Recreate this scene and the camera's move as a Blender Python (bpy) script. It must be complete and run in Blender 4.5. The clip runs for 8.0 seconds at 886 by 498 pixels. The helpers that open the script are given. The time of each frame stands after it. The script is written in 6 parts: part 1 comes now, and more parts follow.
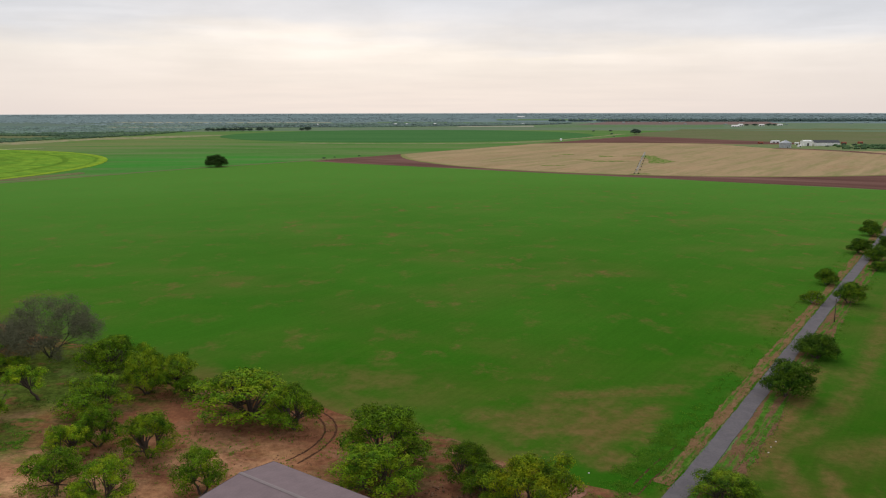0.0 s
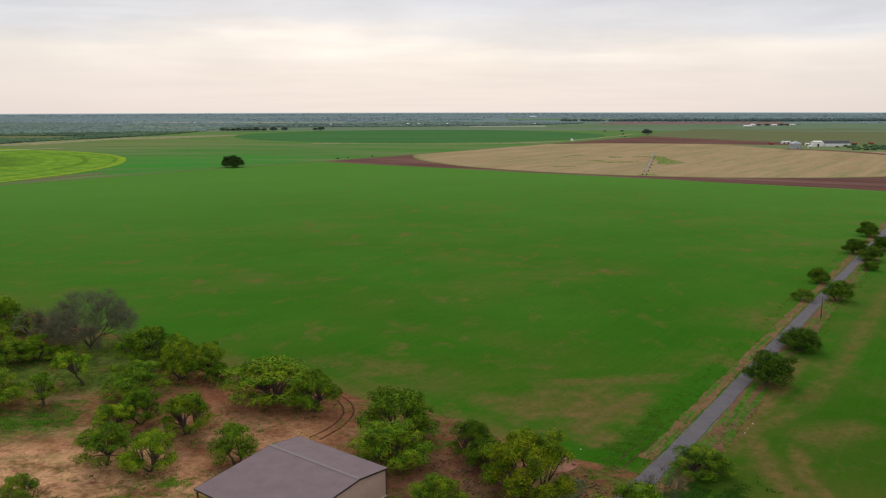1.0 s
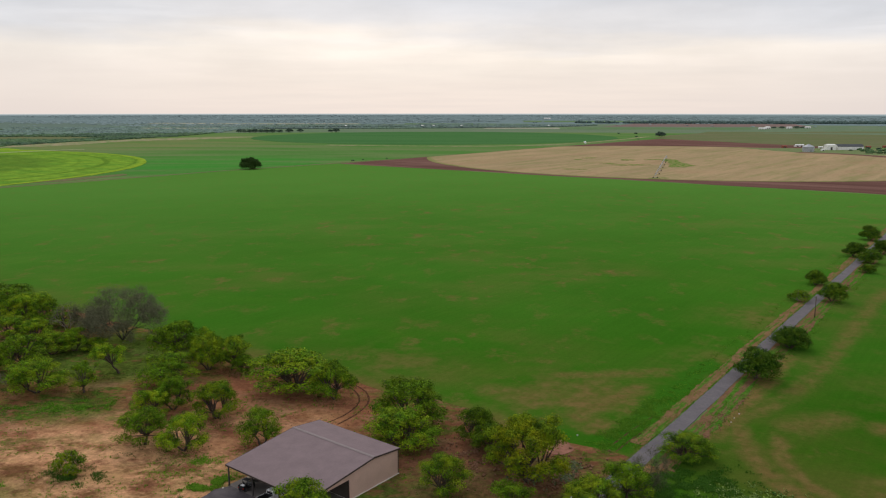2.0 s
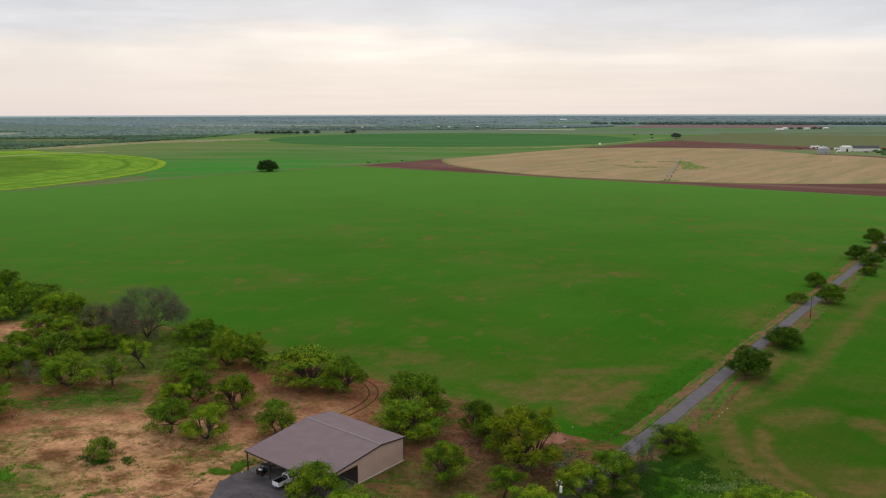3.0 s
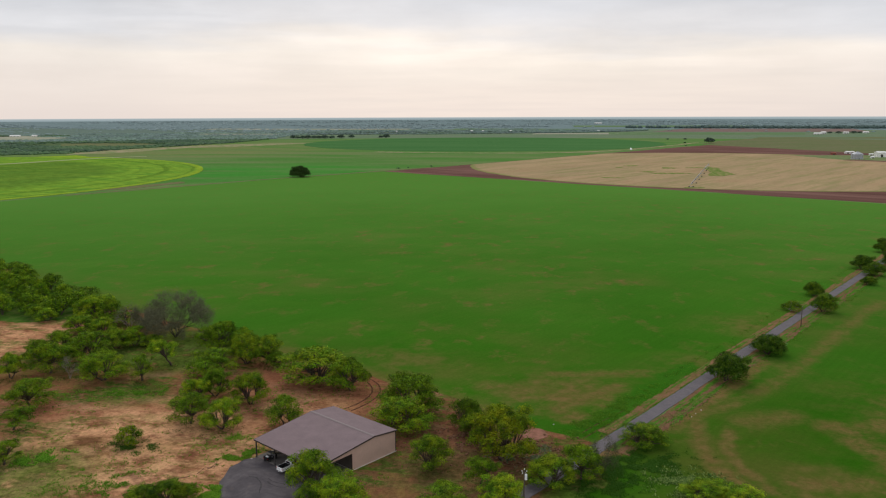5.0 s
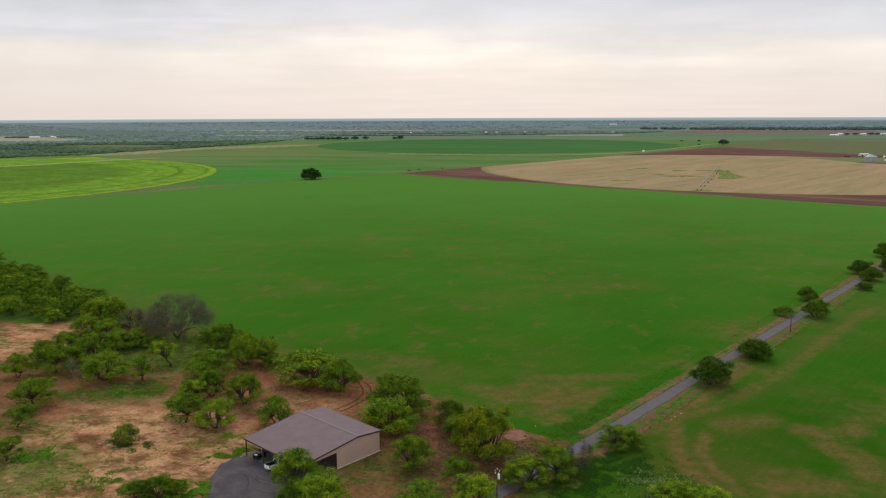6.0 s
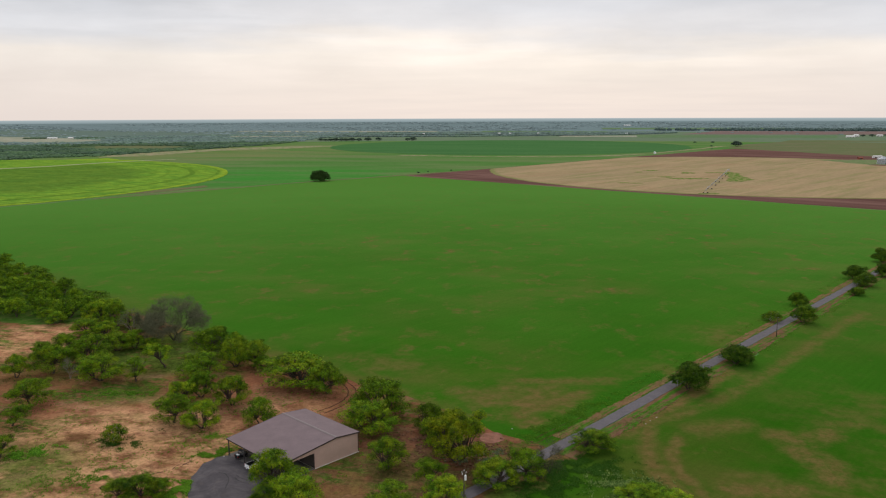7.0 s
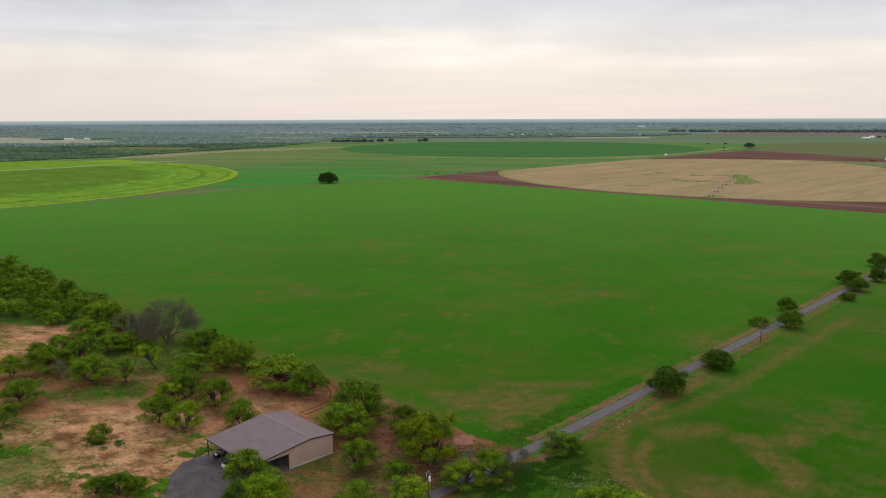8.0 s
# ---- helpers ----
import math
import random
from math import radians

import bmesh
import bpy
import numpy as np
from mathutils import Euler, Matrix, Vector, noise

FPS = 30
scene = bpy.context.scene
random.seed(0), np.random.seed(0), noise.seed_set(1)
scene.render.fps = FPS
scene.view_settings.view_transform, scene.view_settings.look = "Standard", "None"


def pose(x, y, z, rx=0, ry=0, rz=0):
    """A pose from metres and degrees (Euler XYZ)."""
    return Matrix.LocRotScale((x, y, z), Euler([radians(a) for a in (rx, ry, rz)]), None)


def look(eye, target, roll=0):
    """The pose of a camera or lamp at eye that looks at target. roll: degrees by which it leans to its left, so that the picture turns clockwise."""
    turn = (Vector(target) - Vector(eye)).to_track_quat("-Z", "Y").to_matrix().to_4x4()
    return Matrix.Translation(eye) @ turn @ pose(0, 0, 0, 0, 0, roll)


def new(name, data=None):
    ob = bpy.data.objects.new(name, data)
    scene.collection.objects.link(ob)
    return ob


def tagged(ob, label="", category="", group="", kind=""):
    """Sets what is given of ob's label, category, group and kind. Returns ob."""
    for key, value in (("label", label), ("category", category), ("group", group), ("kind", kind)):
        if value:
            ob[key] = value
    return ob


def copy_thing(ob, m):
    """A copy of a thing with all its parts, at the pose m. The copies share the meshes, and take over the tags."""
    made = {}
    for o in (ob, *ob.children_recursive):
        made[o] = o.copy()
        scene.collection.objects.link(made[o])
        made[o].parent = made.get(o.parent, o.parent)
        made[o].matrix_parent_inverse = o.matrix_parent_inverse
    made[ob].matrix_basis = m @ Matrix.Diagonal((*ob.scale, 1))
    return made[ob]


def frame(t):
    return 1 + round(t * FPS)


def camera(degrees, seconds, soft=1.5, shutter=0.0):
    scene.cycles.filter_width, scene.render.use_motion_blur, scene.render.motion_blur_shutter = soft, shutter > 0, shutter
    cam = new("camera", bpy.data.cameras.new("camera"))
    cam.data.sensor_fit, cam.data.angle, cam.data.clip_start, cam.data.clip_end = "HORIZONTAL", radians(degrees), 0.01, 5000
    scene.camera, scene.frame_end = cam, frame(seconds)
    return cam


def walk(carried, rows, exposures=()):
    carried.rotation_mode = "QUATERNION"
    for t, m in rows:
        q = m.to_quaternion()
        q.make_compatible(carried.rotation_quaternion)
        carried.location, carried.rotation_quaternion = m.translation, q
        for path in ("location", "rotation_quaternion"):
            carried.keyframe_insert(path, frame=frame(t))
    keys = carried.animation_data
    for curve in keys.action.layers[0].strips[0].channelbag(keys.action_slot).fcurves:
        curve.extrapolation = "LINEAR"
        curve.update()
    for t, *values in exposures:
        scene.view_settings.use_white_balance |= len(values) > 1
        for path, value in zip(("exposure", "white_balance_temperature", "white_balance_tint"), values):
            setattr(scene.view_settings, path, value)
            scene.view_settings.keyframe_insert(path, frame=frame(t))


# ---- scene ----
cam = camera(59.4, 8.0, 1.2)
PATH = [
    (0, (0.519, -0.963, 65.034), (0.513, 1.005, 64.68), -0.1),
    (0.5, (1.055, -9.123, 66.458), (1.033, -7.156, 66.102), -0.1),
    (1, (1.544, -17.131, 67.86), (1.507, -15.163, 67.504), -0.1),
    (1.5, (2.043, -24.318, 69.04), (1.989, -22.35, 68.686), -0.0),
    (3, (6.342, -42.387, 72.94), (6.227, -40.421, 72.589), -0.1),
    (3.5, (8.618, -47.312, 74.279), (8.48, -45.348, 73.931), -0.1),
    (4, (11.293, -51.729, 75.681), (11.129, -49.767, 75.334), -0.2),
    (4.5, (14.57, -55.607, 76.999), (14.384, -53.646, 76.654), -0.2),
    (6, (26.68, -64.417, 81.055), (26.434, -62.462, 80.713), -0.2),
    (6.5, (31.754, -66.571, 82.329), (31.487, -64.618, 81.988), -0.2),
    (7, (36.887, -68.31, 83.685), (36.602, -66.359, 83.344), -0.2),
    (7.5, (42.475, -69.858, 84.91), (42.172, -67.91, 84.57), -0.2),
    (8, (48.112, -71.122, 85.959), (47.789, -69.178, 85.62), -0.2),
]
walk(cam, [(t, look(eye, target, roll)) for t, eye, target, roll in PATH])

# ---- the land's own grid: a runs along the fields' south edges, b along the lane ----
GA, GB = (0.824, -0.567), (0.567, 0.824)


def ab(p, q, z=0.0):
    """A place from metres along the land's two grid directions."""
    return (p * GA[0] + q * GB[0], p * GA[1] + q * GB[1], z)


# ---- world and sun: a bright, even overcast with thin streaks ----
world = bpy.data.worlds.new("world")
scene.world = world
world.use_nodes = True
wn, wl = world.node_tree.nodes, world.node_tree.links
wn.clear()
w_out, w_bg = wn.new("ShaderNodeOutputWorld"), wn.new("ShaderNodeBackground")
w_sky = wn.new("ShaderNodeTexSky")
w_sky.sky_type, w_sky.sun_disc = "NISHITA", False
SUN_UP, SUN_ROUND = radians(42), radians(-14)
w_sky.sun_elevation, w_sky.sun_rotation = SUN_UP, SUN_ROUND
w_tc, w_sep = wn.new("ShaderNodeTexCoord"), wn.new("ShaderNodeSeparateXYZ")
wl.new(w_tc.outputs["Generated"], w_sep.inputs[0])


def wmath(op, a, b=None):
    n = wn.new("ShaderNodeMath")
    n.operation = op
    for i, v in enumerate((a, b)):
        if v is None:
            continue
        if isinstance(v, (int, float)):
            n.inputs[i].default_value = v
        else:
            wl.new(v, n.inputs[i])
    return n.outputs[0]


w_up = wmath("MAXIMUM", w_sep.outputs[2], 0.0)
w_den = wmath("ADD", w_up, 0.045)
w_comb = wn.new("ShaderNodeCombineXYZ")
wl.new(wmath("DIVIDE", w_sep.outputs[0], w_den), w_comb.inputs[0])
wl.new(wmath("DIVIDE", w_sep.outputs[1], w_den), w_comb.inputs[1])
w_ramp = wn.new("ShaderNodeValToRGB")
SKY_STOPS = ((0.0, (0.83, 0.735, 0.69)), (0.03, (0.86, 0.77, 0.715)), (0.075, (0.93, 0.85, 0.78)), (0.10, (0.745, 0.735, 0.755)),
             (0.135, (0.66, 0.675, 0.72)), (0.5, (0.70, 0.71, 0.74)), (1.0, (0.72, 0.74, 0.78)))
els = w_ramp.color_ramp.elements
els[0].position, els[0].color = SKY_STOPS[0][0], (*SKY_STOPS[0][1], 1)
els[1].position, els[1].color = SKY_STOPS[-1][0], (*SKY_STOPS[-1][1], 1)
for at, col in SKY_STOPS[1:-1]:
    e = els.new(at)
    e.color = (*col, 1)
# the cloud base waves a little, so the tones do not lie in straight bands
w_n1 = wn.new("ShaderNodeTexNoise")
w_n1.inputs["Scale"].default_value, w_n1.inputs["Detail"].default_value = 0.16, 5
wl.new(w_comb.outputs[0], w_n1.inputs["Vector"])
w_lift = wmath("MULTIPLY", wmath("SUBTRACT", w_n1.outputs[0], 0.5), 0.22)
wl.new(wmath("ADD", w_up, wmath("MULTIPLY", w_lift, wmath("MINIMUM", wmath("MULTIPLY", w_up, 9.0), 1.0))), w_ramp.inputs[0])
w_n2 = wn.new("ShaderNodeTexNoise")
w_n2.inputs["Scale"].default_value, w_n2.inputs["Detail"].default_value, w_n2.inputs["Roughness"].default_value = 0.42, 7, 0.55
w_map = wn.new("ShaderNodeMapping")
w_map.inputs["Scale"].default_value, w_map.inputs["Rotation"].default_value = (0.8, 1.0, 1), (0, 0, radians(24))
wl.new(w_comb.outputs[0], w_map.inputs[0])
wl.new(w_map.outputs[0], w_n2.inputs["Vector"])
w_streak = wn.new("ShaderNodeMapRange")
w_streak.inputs[1].default_value, w_streak.inputs[2].default_value = 0.3, 0.72
w_streak.inputs[3].default_value, w_streak.inputs[4].default_value = 0.95, 1.05
wl.new(w_n2.outputs[0], w_streak.inputs[0])
# soft heaps higher up, smooth haze near the horizon
w_map3 = wn.new("ShaderNodeMapping")
w_map3.inputs["Scale"].default_value = (4.0, 4.0, 11)
wl.new(w_tc.outputs["Generated"], w_map3.inputs[0])
w_n3 = wn.new("ShaderNodeTexNoise")
w_n3.inputs["Scale"].default_value, w_n3.inputs["Detail"].default_value, w_n3.inputs["Roughness"].default_value = 1.0, 6, 0.55
wl.new(w_map3.outputs[0], w_n3.inputs["Vector"])
w_heap = wn.new("ShaderNodeMapRange")
w_heap.inputs[1].default_value, w_heap.inputs[2].default_value, w_heap.inputs[3].default_value, w_heap.inputs[4].default_value = 0.3, 0.7, -0.125, 0.115
wl.new(w_n3.outputs[0], w_heap.inputs[0])
w_fade = wmath("MINIMUM", wmath("MULTIPLY", w_up, 11.0), 1.0)
# thin bright streaks where the cloud breaks up low down
w_map4 = wn.new("ShaderNodeMapping")
w_map4.inputs["Scale"].default_value, w_map4.inputs["Location"].default_value = (3.2, 3.2, 34), (1.3, 0.4, 2.2)
wl.new(w_tc.outputs["Generated"], w_map4.inputs[0])
w_n4 = wn.new("ShaderNodeTexNoise")
w_n4.inputs["Scale"].default_value, w_n4.inputs["Detail"].default_value, w_n4.inputs["Roughness"].default_value, w_n4.inputs["Distortion"].default_value = 1.0, 5, 0.5, 0.4
wl.new(w_map4.outputs[0], w_n4.inputs["Vector"])
w_line = wn.new("ShaderNodeMapRange")
w_line.interpolation_type = "SMOOTHSTEP"
w_line.inputs[1].default_value, w_line.inputs[2].default_value, w_line.inputs[3].default_value, w_line.inputs[4].default_value = 0.48, 0.7, -0.015, 0.07
wl.new(w_n4.outputs[0], w_line.inputs[0])
w_tex = wmath("ADD", wmath("ADD", wmath("SUBTRACT", w_streak.outputs[0], 1.0), w_heap.outputs[0]), w_line.outputs[0])
w_level = wmath("ADD", wmath("MULTIPLY", w_tex, w_fade), 1.0)
w_cloud = wn.new("ShaderNodeVectorMath")
w_cloud.operation = "SCALE"
wl.new(w_ramp.outputs[0], w_cloud.inputs[0])
wl.new(w_level, w_cloud.inputs["Scale"])
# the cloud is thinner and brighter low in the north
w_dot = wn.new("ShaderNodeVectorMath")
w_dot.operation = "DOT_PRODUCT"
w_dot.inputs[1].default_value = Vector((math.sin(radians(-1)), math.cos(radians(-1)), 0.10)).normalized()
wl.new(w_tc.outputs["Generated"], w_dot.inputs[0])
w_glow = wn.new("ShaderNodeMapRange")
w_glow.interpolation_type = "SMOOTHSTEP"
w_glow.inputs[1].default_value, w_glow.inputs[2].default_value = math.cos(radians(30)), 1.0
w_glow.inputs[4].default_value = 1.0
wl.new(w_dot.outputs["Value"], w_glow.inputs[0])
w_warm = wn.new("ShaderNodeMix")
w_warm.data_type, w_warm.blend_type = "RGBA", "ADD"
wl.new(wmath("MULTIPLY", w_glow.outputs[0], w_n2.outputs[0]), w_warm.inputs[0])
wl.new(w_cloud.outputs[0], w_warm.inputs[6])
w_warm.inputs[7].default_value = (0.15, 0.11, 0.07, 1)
w_dim = wn.new("ShaderNodeVectorMath")
w_dim.operation = "SCALE"
w_dim.inputs["Scale"].default_value = 0.1
wl.new(w_sky.outputs[0], w_dim.inputs[0])
w_mix = wn.new("ShaderNodeMix")
w_mix.data_type = "RGBA"
w_mix.inputs[0].default_value = 0.95
wl.new(w_dim.outputs[0], w_mix.inputs[6])
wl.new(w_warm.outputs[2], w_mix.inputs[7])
# past the land's rim: hazy plain painted into the background, up to the true horizon a quarter of a degree down
w_plain = wn.new("ShaderNodeValToRGB")
pels = w_plain.color_ramp.elements
pels[0].position, pels[0].color = 0.0, (0.175, 0.24, 0.255, 1)
pels[1].position, pels[1].color = 1.0, (0.40, 0.475, 0.50, 1)
wl.new(wmath("MULTIPLY", wmath("ADD", w_sep.outputs[2], 0.0105), 178.0), w_plain.inputs[0])
w_edge = wn.new("ShaderNodeMapRange")
w_edge.inputs[1].default_value, w_edge.inputs[2].default_value = -0.0052, -0.0046
wl.new(w_sep.outputs[2], w_edge.inputs[0])
w_all = wn.new("ShaderNodeMix")
w_all.data_type = "RGBA"
wl.new(w_edge.outputs[0], w_all.inputs[0])
wl.new(w_plain.outputs[0], w_all.inputs[6])
wl.new(w_mix.outputs[2], w_all.inputs[7])
wl.new(w_all.outputs[2], w_bg.inputs[0])
w_bg.inputs[1].default_value = 0.985
wl.new(w_bg.outputs[0], w_out.inputs[0])

sun = new("sun", bpy.data.lights.new("sun", "SUN"))
sun.data.energy, sun.data.angle, sun.data.color = 0.75, radians(18), (1.0, 0.93, 0.84)
sun.matrix_basis = look((math.sin(SUN_ROUND) * math.cos(SUN_UP) * 100, math.cos(SUN_ROUND) * math.cos(SUN_UP) * 100, math.sin(SUN_UP) * 100), (0, 0, 0))


# ---- materials ----
class Shader:
    """A small helper for node materials in world metres."""

    def __init__(self, name, rough=0.8, metal=0.0, spec=0.3):
        self.m = bpy.data.materials.new(name)
        self.m.use_nodes = True
        self.n, self.l = self.m.node_tree.nodes, self.m.node_tree.links
        self.b = self.n["Principled BSDF"]
        self.b.inputs["Roughness"].default_value = rough
        self.b.inputs["Metallic"].default_value = metal
        self.b.inputs["Specular IOR Level"].default_value = spec
        self.geo = self.n.new("ShaderNodeNewGeometry")
        self.info = self.n.new("ShaderNodeObjectInfo")
        self.pos = self.geo.outputs["Position"]

    def put(self, v, socket):
        if isinstance(v, (int, float)):
            socket.default_value = v
        elif isinstance(v, tuple):
            socket.default_value = (*v, 1) if len(v) == 3 and socket.type == "RGBA" else v
        else:
            self.l.new(v, socket)

    def math(self, op, a, b=0.0, clamp=False):
        n = self.n.new("ShaderNodeMath")
        n.operation, n.use_clamp = op, clamp
        self.put(a, n.inputs[0])
        self.put(b, n.inputs[1])
        return n.outputs[0]

    def mapped(self, scale=(1, 1, 1), turn=0.0, shift=(0, 0, 0), vector=None):
        n = self.n.new("ShaderNodeMapping")
        n.inputs["Scale"].default_value, n.inputs["Rotation"].default_value = scale, (0, 0, radians(turn))
        n.inputs["Location"].default_value = shift
        self.l.new(vector or self.pos, n.inputs[0])
        return n.outputs[0]

    def noise(self, scale, detail=4, rough=0.55, vector=None, lo=0.0, hi=1.0, distort=0.0):
        """Noise; with lo and hi, stretched so that lo goes to 0 and hi to 1."""
        n = self.n.new("ShaderNodeTexNoise")
        n.inputs["Scale"].default_value, n.inputs["Detail"].default_value, n.inputs["Roughness"].default_value = scale, detail, rough
        n.inputs["Distortion"].default_value = distort
        self.l.new(vector or self.pos, n.inputs["Vector"])
        if (lo, hi) == (0.0, 1.0):
            return n.outputs[0]
        return self.span(n.outputs[0], lo, hi)

    def span(self, v, lo, hi, a=0.0, b=1.0, smooth=True):
        n = self.n.new("ShaderNodeMapRange")
        n.interpolation_type = "SMOOTHSTEP" if smooth else "LINEAR"
        for i, x in enumerate((v, lo, hi, a, b)):
            self.put(x, n.inputs[i])
        return n.outputs[0]

    def mix(self, f, a, b, blend="MIX"):
        n = self.n.new("ShaderNodeMix")
        n.data_type, n.blend_type = "RGBA", blend
        self.put(f, n.inputs[0])
        self.put(a, n.inputs[6])
        self.put(b, n.inputs[7])
        return n.outputs[2]

    def scale(self, col, v):
        n = self.n.new("ShaderNodeVectorMath")
        n.operation = "SCALE"
        self.put(col, n.inputs[0])
        self.put(v, n.inputs["Scale"])
        return n.outputs[0]

    def far(self, x, y):
        """Distance from a place on the plan."""
        n = self.n.new("ShaderNodeVectorMath")
        n.operation = "DISTANCE"
        self.l.new(self.mapped((1, 1, 0)), n.inputs[0])
        n.inputs[1].default_value = (x, y, 0)
        return n.outputs["Value"]

    def along(self, d):
        """Metres along a direction on the plan."""
        n = self.n.new("ShaderNodeVectorMath")
        n.operation = "DOT_PRODUCT"
        self.l.new(self.pos, n.inputs[0])
        n.inputs[1].default_value = (d[0], d[1], 0)
        return n.outputs["Value"]

    def grid(self, a, b, shift=0.0):
        """A vector along the land's own two directions, drawn out by a and b."""
        n = self.n.new("ShaderNodeCombineXYZ")
        self.l.new(self.math("MULTIPLY", self.along(GA), a), n.inputs[0])
        self.l.new(self.math("MULTIPLY", self.along(GB), b), n.inputs[1])
        n.inputs[2].default_value = shift
        return n.outputs[0]

    def path(self, pts):
        """Distance from a line through places on the plan."""
        best, flat = None, self.mapped((1, 1, 0))
        for a, b in zip(pts, pts[1:]):
            a, b = Vector((*a, 0)), Vector((*b, 0))
            length, d = (b - a).length, (b - a).normalized()
            sub, dot, run, gap = (self.n.new("ShaderNodeVectorMath") for _ in range(4))
            sub.operation, dot.operation, run.operation, gap.operation = "SUBTRACT", "DOT_PRODUCT", "SCALE", "DISTANCE"
            self.l.new(flat, sub.inputs[0])
            sub.inputs[1].default_value = a
            self.l.new(sub.outputs[0], dot.inputs[0])
            dot.inputs[1].default_value = d
            run.inputs[0].default_value = d
            self.l.new(self.math("MINIMUM", self.math("MAXIMUM", dot.outputs["Value"], 0.0), length), run.inputs["Scale"])
            self.l.new(sub.outputs[0], gap.inputs[0])
            self.l.new(run.outputs[0], gap.inputs[1])
            best = gap.outputs["Value"] if best is None else self.math("MINIMUM", best, gap.outputs["Value"])
        return best

    def bump(self, v, strength, distance=0.05):
        n = self.n.new("ShaderNodeBump")
        n.inputs["Strength"].default_value, n.inputs["Distance"].default_value = strength, distance
        self.l.new(v, n.inputs["Height"])
        self.l.new(n.outputs[0], self.b.inputs["Normal"])

    def nap(self, weight, tint):
        """The soft gloss of blades and clods seen at a low angle."""
        self.b.inputs["Sheen Weight"].default_value, self.b.inputs["Sheen Roughness"].default_value = weight, 0.45
        self.b.inputs["Sheen Tint"].default_value = (*tint, 1)

    def colour(self, col):
        self.put(col, self.b.inputs["Base Color"])
        return self.m


NAP = 0.08
SOIL_PALE, SOIL, SOIL_RED, SOIL_DARK = (0.68, 0.375, 0.20), (0.30, 0.126, 0.066), (0.17, 0.068, 0.038), (0.07, 0.036, 0.022)
GREEN, GREEN_DEEP, GREEN_PALE = (0.042, 0.166, 0.006), (0.031, 0.142, 0.004), (0.078, 0.178, 0.010)


def make_meadow(name, worn, edge, streak=0.86, shade=1.0, lines=(), rank=()):
    """Young green crop with thin, bare spots; worn: places x, y, from, to, strength; lines: worn strips, width and strength."""
    s = Shader(name, 0.95, spec=0.0)
    tone = s.mix(s.noise(0.012, 4, 0.55, lo=0.3, hi=0.7), GREEN_DEEP, GREEN)
    tone = s.mix(s.math("MULTIPLY", s.noise(0.045, 5, 0.6, s.mapped((0.7, 1.0, 1.0)), 0.48, 0.8), 0.45), tone, GREEN_PALE)
    # thin, olive stand in wide soft drifts, thinnest over the middle of the field
    drift = s.math("MULTIPLY", s.noise(0.009, 3, 0.5, s.mapped((0.8, 1.0, 1.0), 0, (3, 8, 0)), 0.36, 0.62), s.span(s.far(110, 320), 150, 480, 1.0, 0.12))
    grain = s.noise(0.45, 5, 0.7, lo=0.3, hi=0.62)
    thin = s.math("MULTIPLY", drift, s.noise(0.028, 5, 0.58, s.mapped((0.7, 1.0, 1.0), 0, (5, 2, 0)), 0.36, 0.7))
    tone = s.mix(s.math("MULTIPLY", thin, 0.74), tone, (0.15, 0.135, 0.032))
    fleck = s.noise(0.075, 5, 0.66, s.mapped((1.15, 0.8, 1.0), 0, (1, 4, 0)), 0.52, 0.72)
    fleck = s.math("MULTIPLY", fleck, s.span(drift, 0, 1, 0.3, 1.0, False))
    bare = s.math("MULTIPLY", s.math("MULTIPLY", fleck, s.span(grain, 0, 1, 0.5, 1.0, False)), streak)
    patch = s.noise(0.075, 6, 0.62, lo=0.36, hi=0.68)
    for x, y, r0, r1, k in worn:
        near = s.span(s.far(x, y), r0, r1, k, 0.0)
        bare = s.math("MAXIMUM", bare, s.math("MULTIPLY", near, patch))
    if lines:
        ragged = s.math("MULTIPLY", s.math("SUBTRACT", s.noise(0.22, 6, 0.7), 0.5), 7.0)
        broken = s.noise(0.12, 6, 0.65, lo=0.22, hi=0.54)
        for pts, width, k in lines:
            strip_mask = s.span(s.math("ADD", s.path(pts), ragged), 0.0, width * 1.8, k, 0.0)
            bare = s.math("MAXIMUM", bare, s.math("MULTIPLY", s.math("MULTIPLY", strip_mask, broken), s.span(grain, 0, 1, 0.55, 1.0, False)))
    if edge:
        # the south edge thins out into the yard's soil
        q = s.along(GB)
        thin = s.span(s.math("ADD", q, s.math("MULTIPLY", s.noise(0.07, 6, 0.65), 26)), 128, 141, 1.0, 0.0)
        thin = s.math("MULTIPLY", thin, s.span(s.far(-20, 145), 40, 80, 0.8, 0.2))
        bare = s.math("MAXIMUM", bare, thin, True)
    for pts, width in rank:
        # rank, well-watered growth along a line
        full = s.span(s.math("ADD", s.path(pts), s.math("MULTIPLY", s.math("SUBTRACT", s.noise(0.15, 5, 0.65), 0.5), 9.0)), width * 0.5, width * 1.5, 1.0, 0.0)
        bare = s.math("MULTIPLY", bare, s.math("SUBTRACT", 1.0, s.math("MULTIPLY", full, 0.9)))
        tone = s.mix(s.math("MULTIPLY", full, 0.8), tone, (0.034, 0.155, 0.007))
    # haze put into the colour: the stand pales away from the yard
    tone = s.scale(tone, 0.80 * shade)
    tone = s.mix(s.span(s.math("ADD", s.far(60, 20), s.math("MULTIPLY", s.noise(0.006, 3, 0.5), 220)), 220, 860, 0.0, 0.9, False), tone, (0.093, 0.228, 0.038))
    col = s.mix(bare, tone, s.mix(s.noise(0.3, 4, lo=0.35, hi=0.65), (0.165, 0.10, 0.038), (0.205, 0.122, 0.05)))
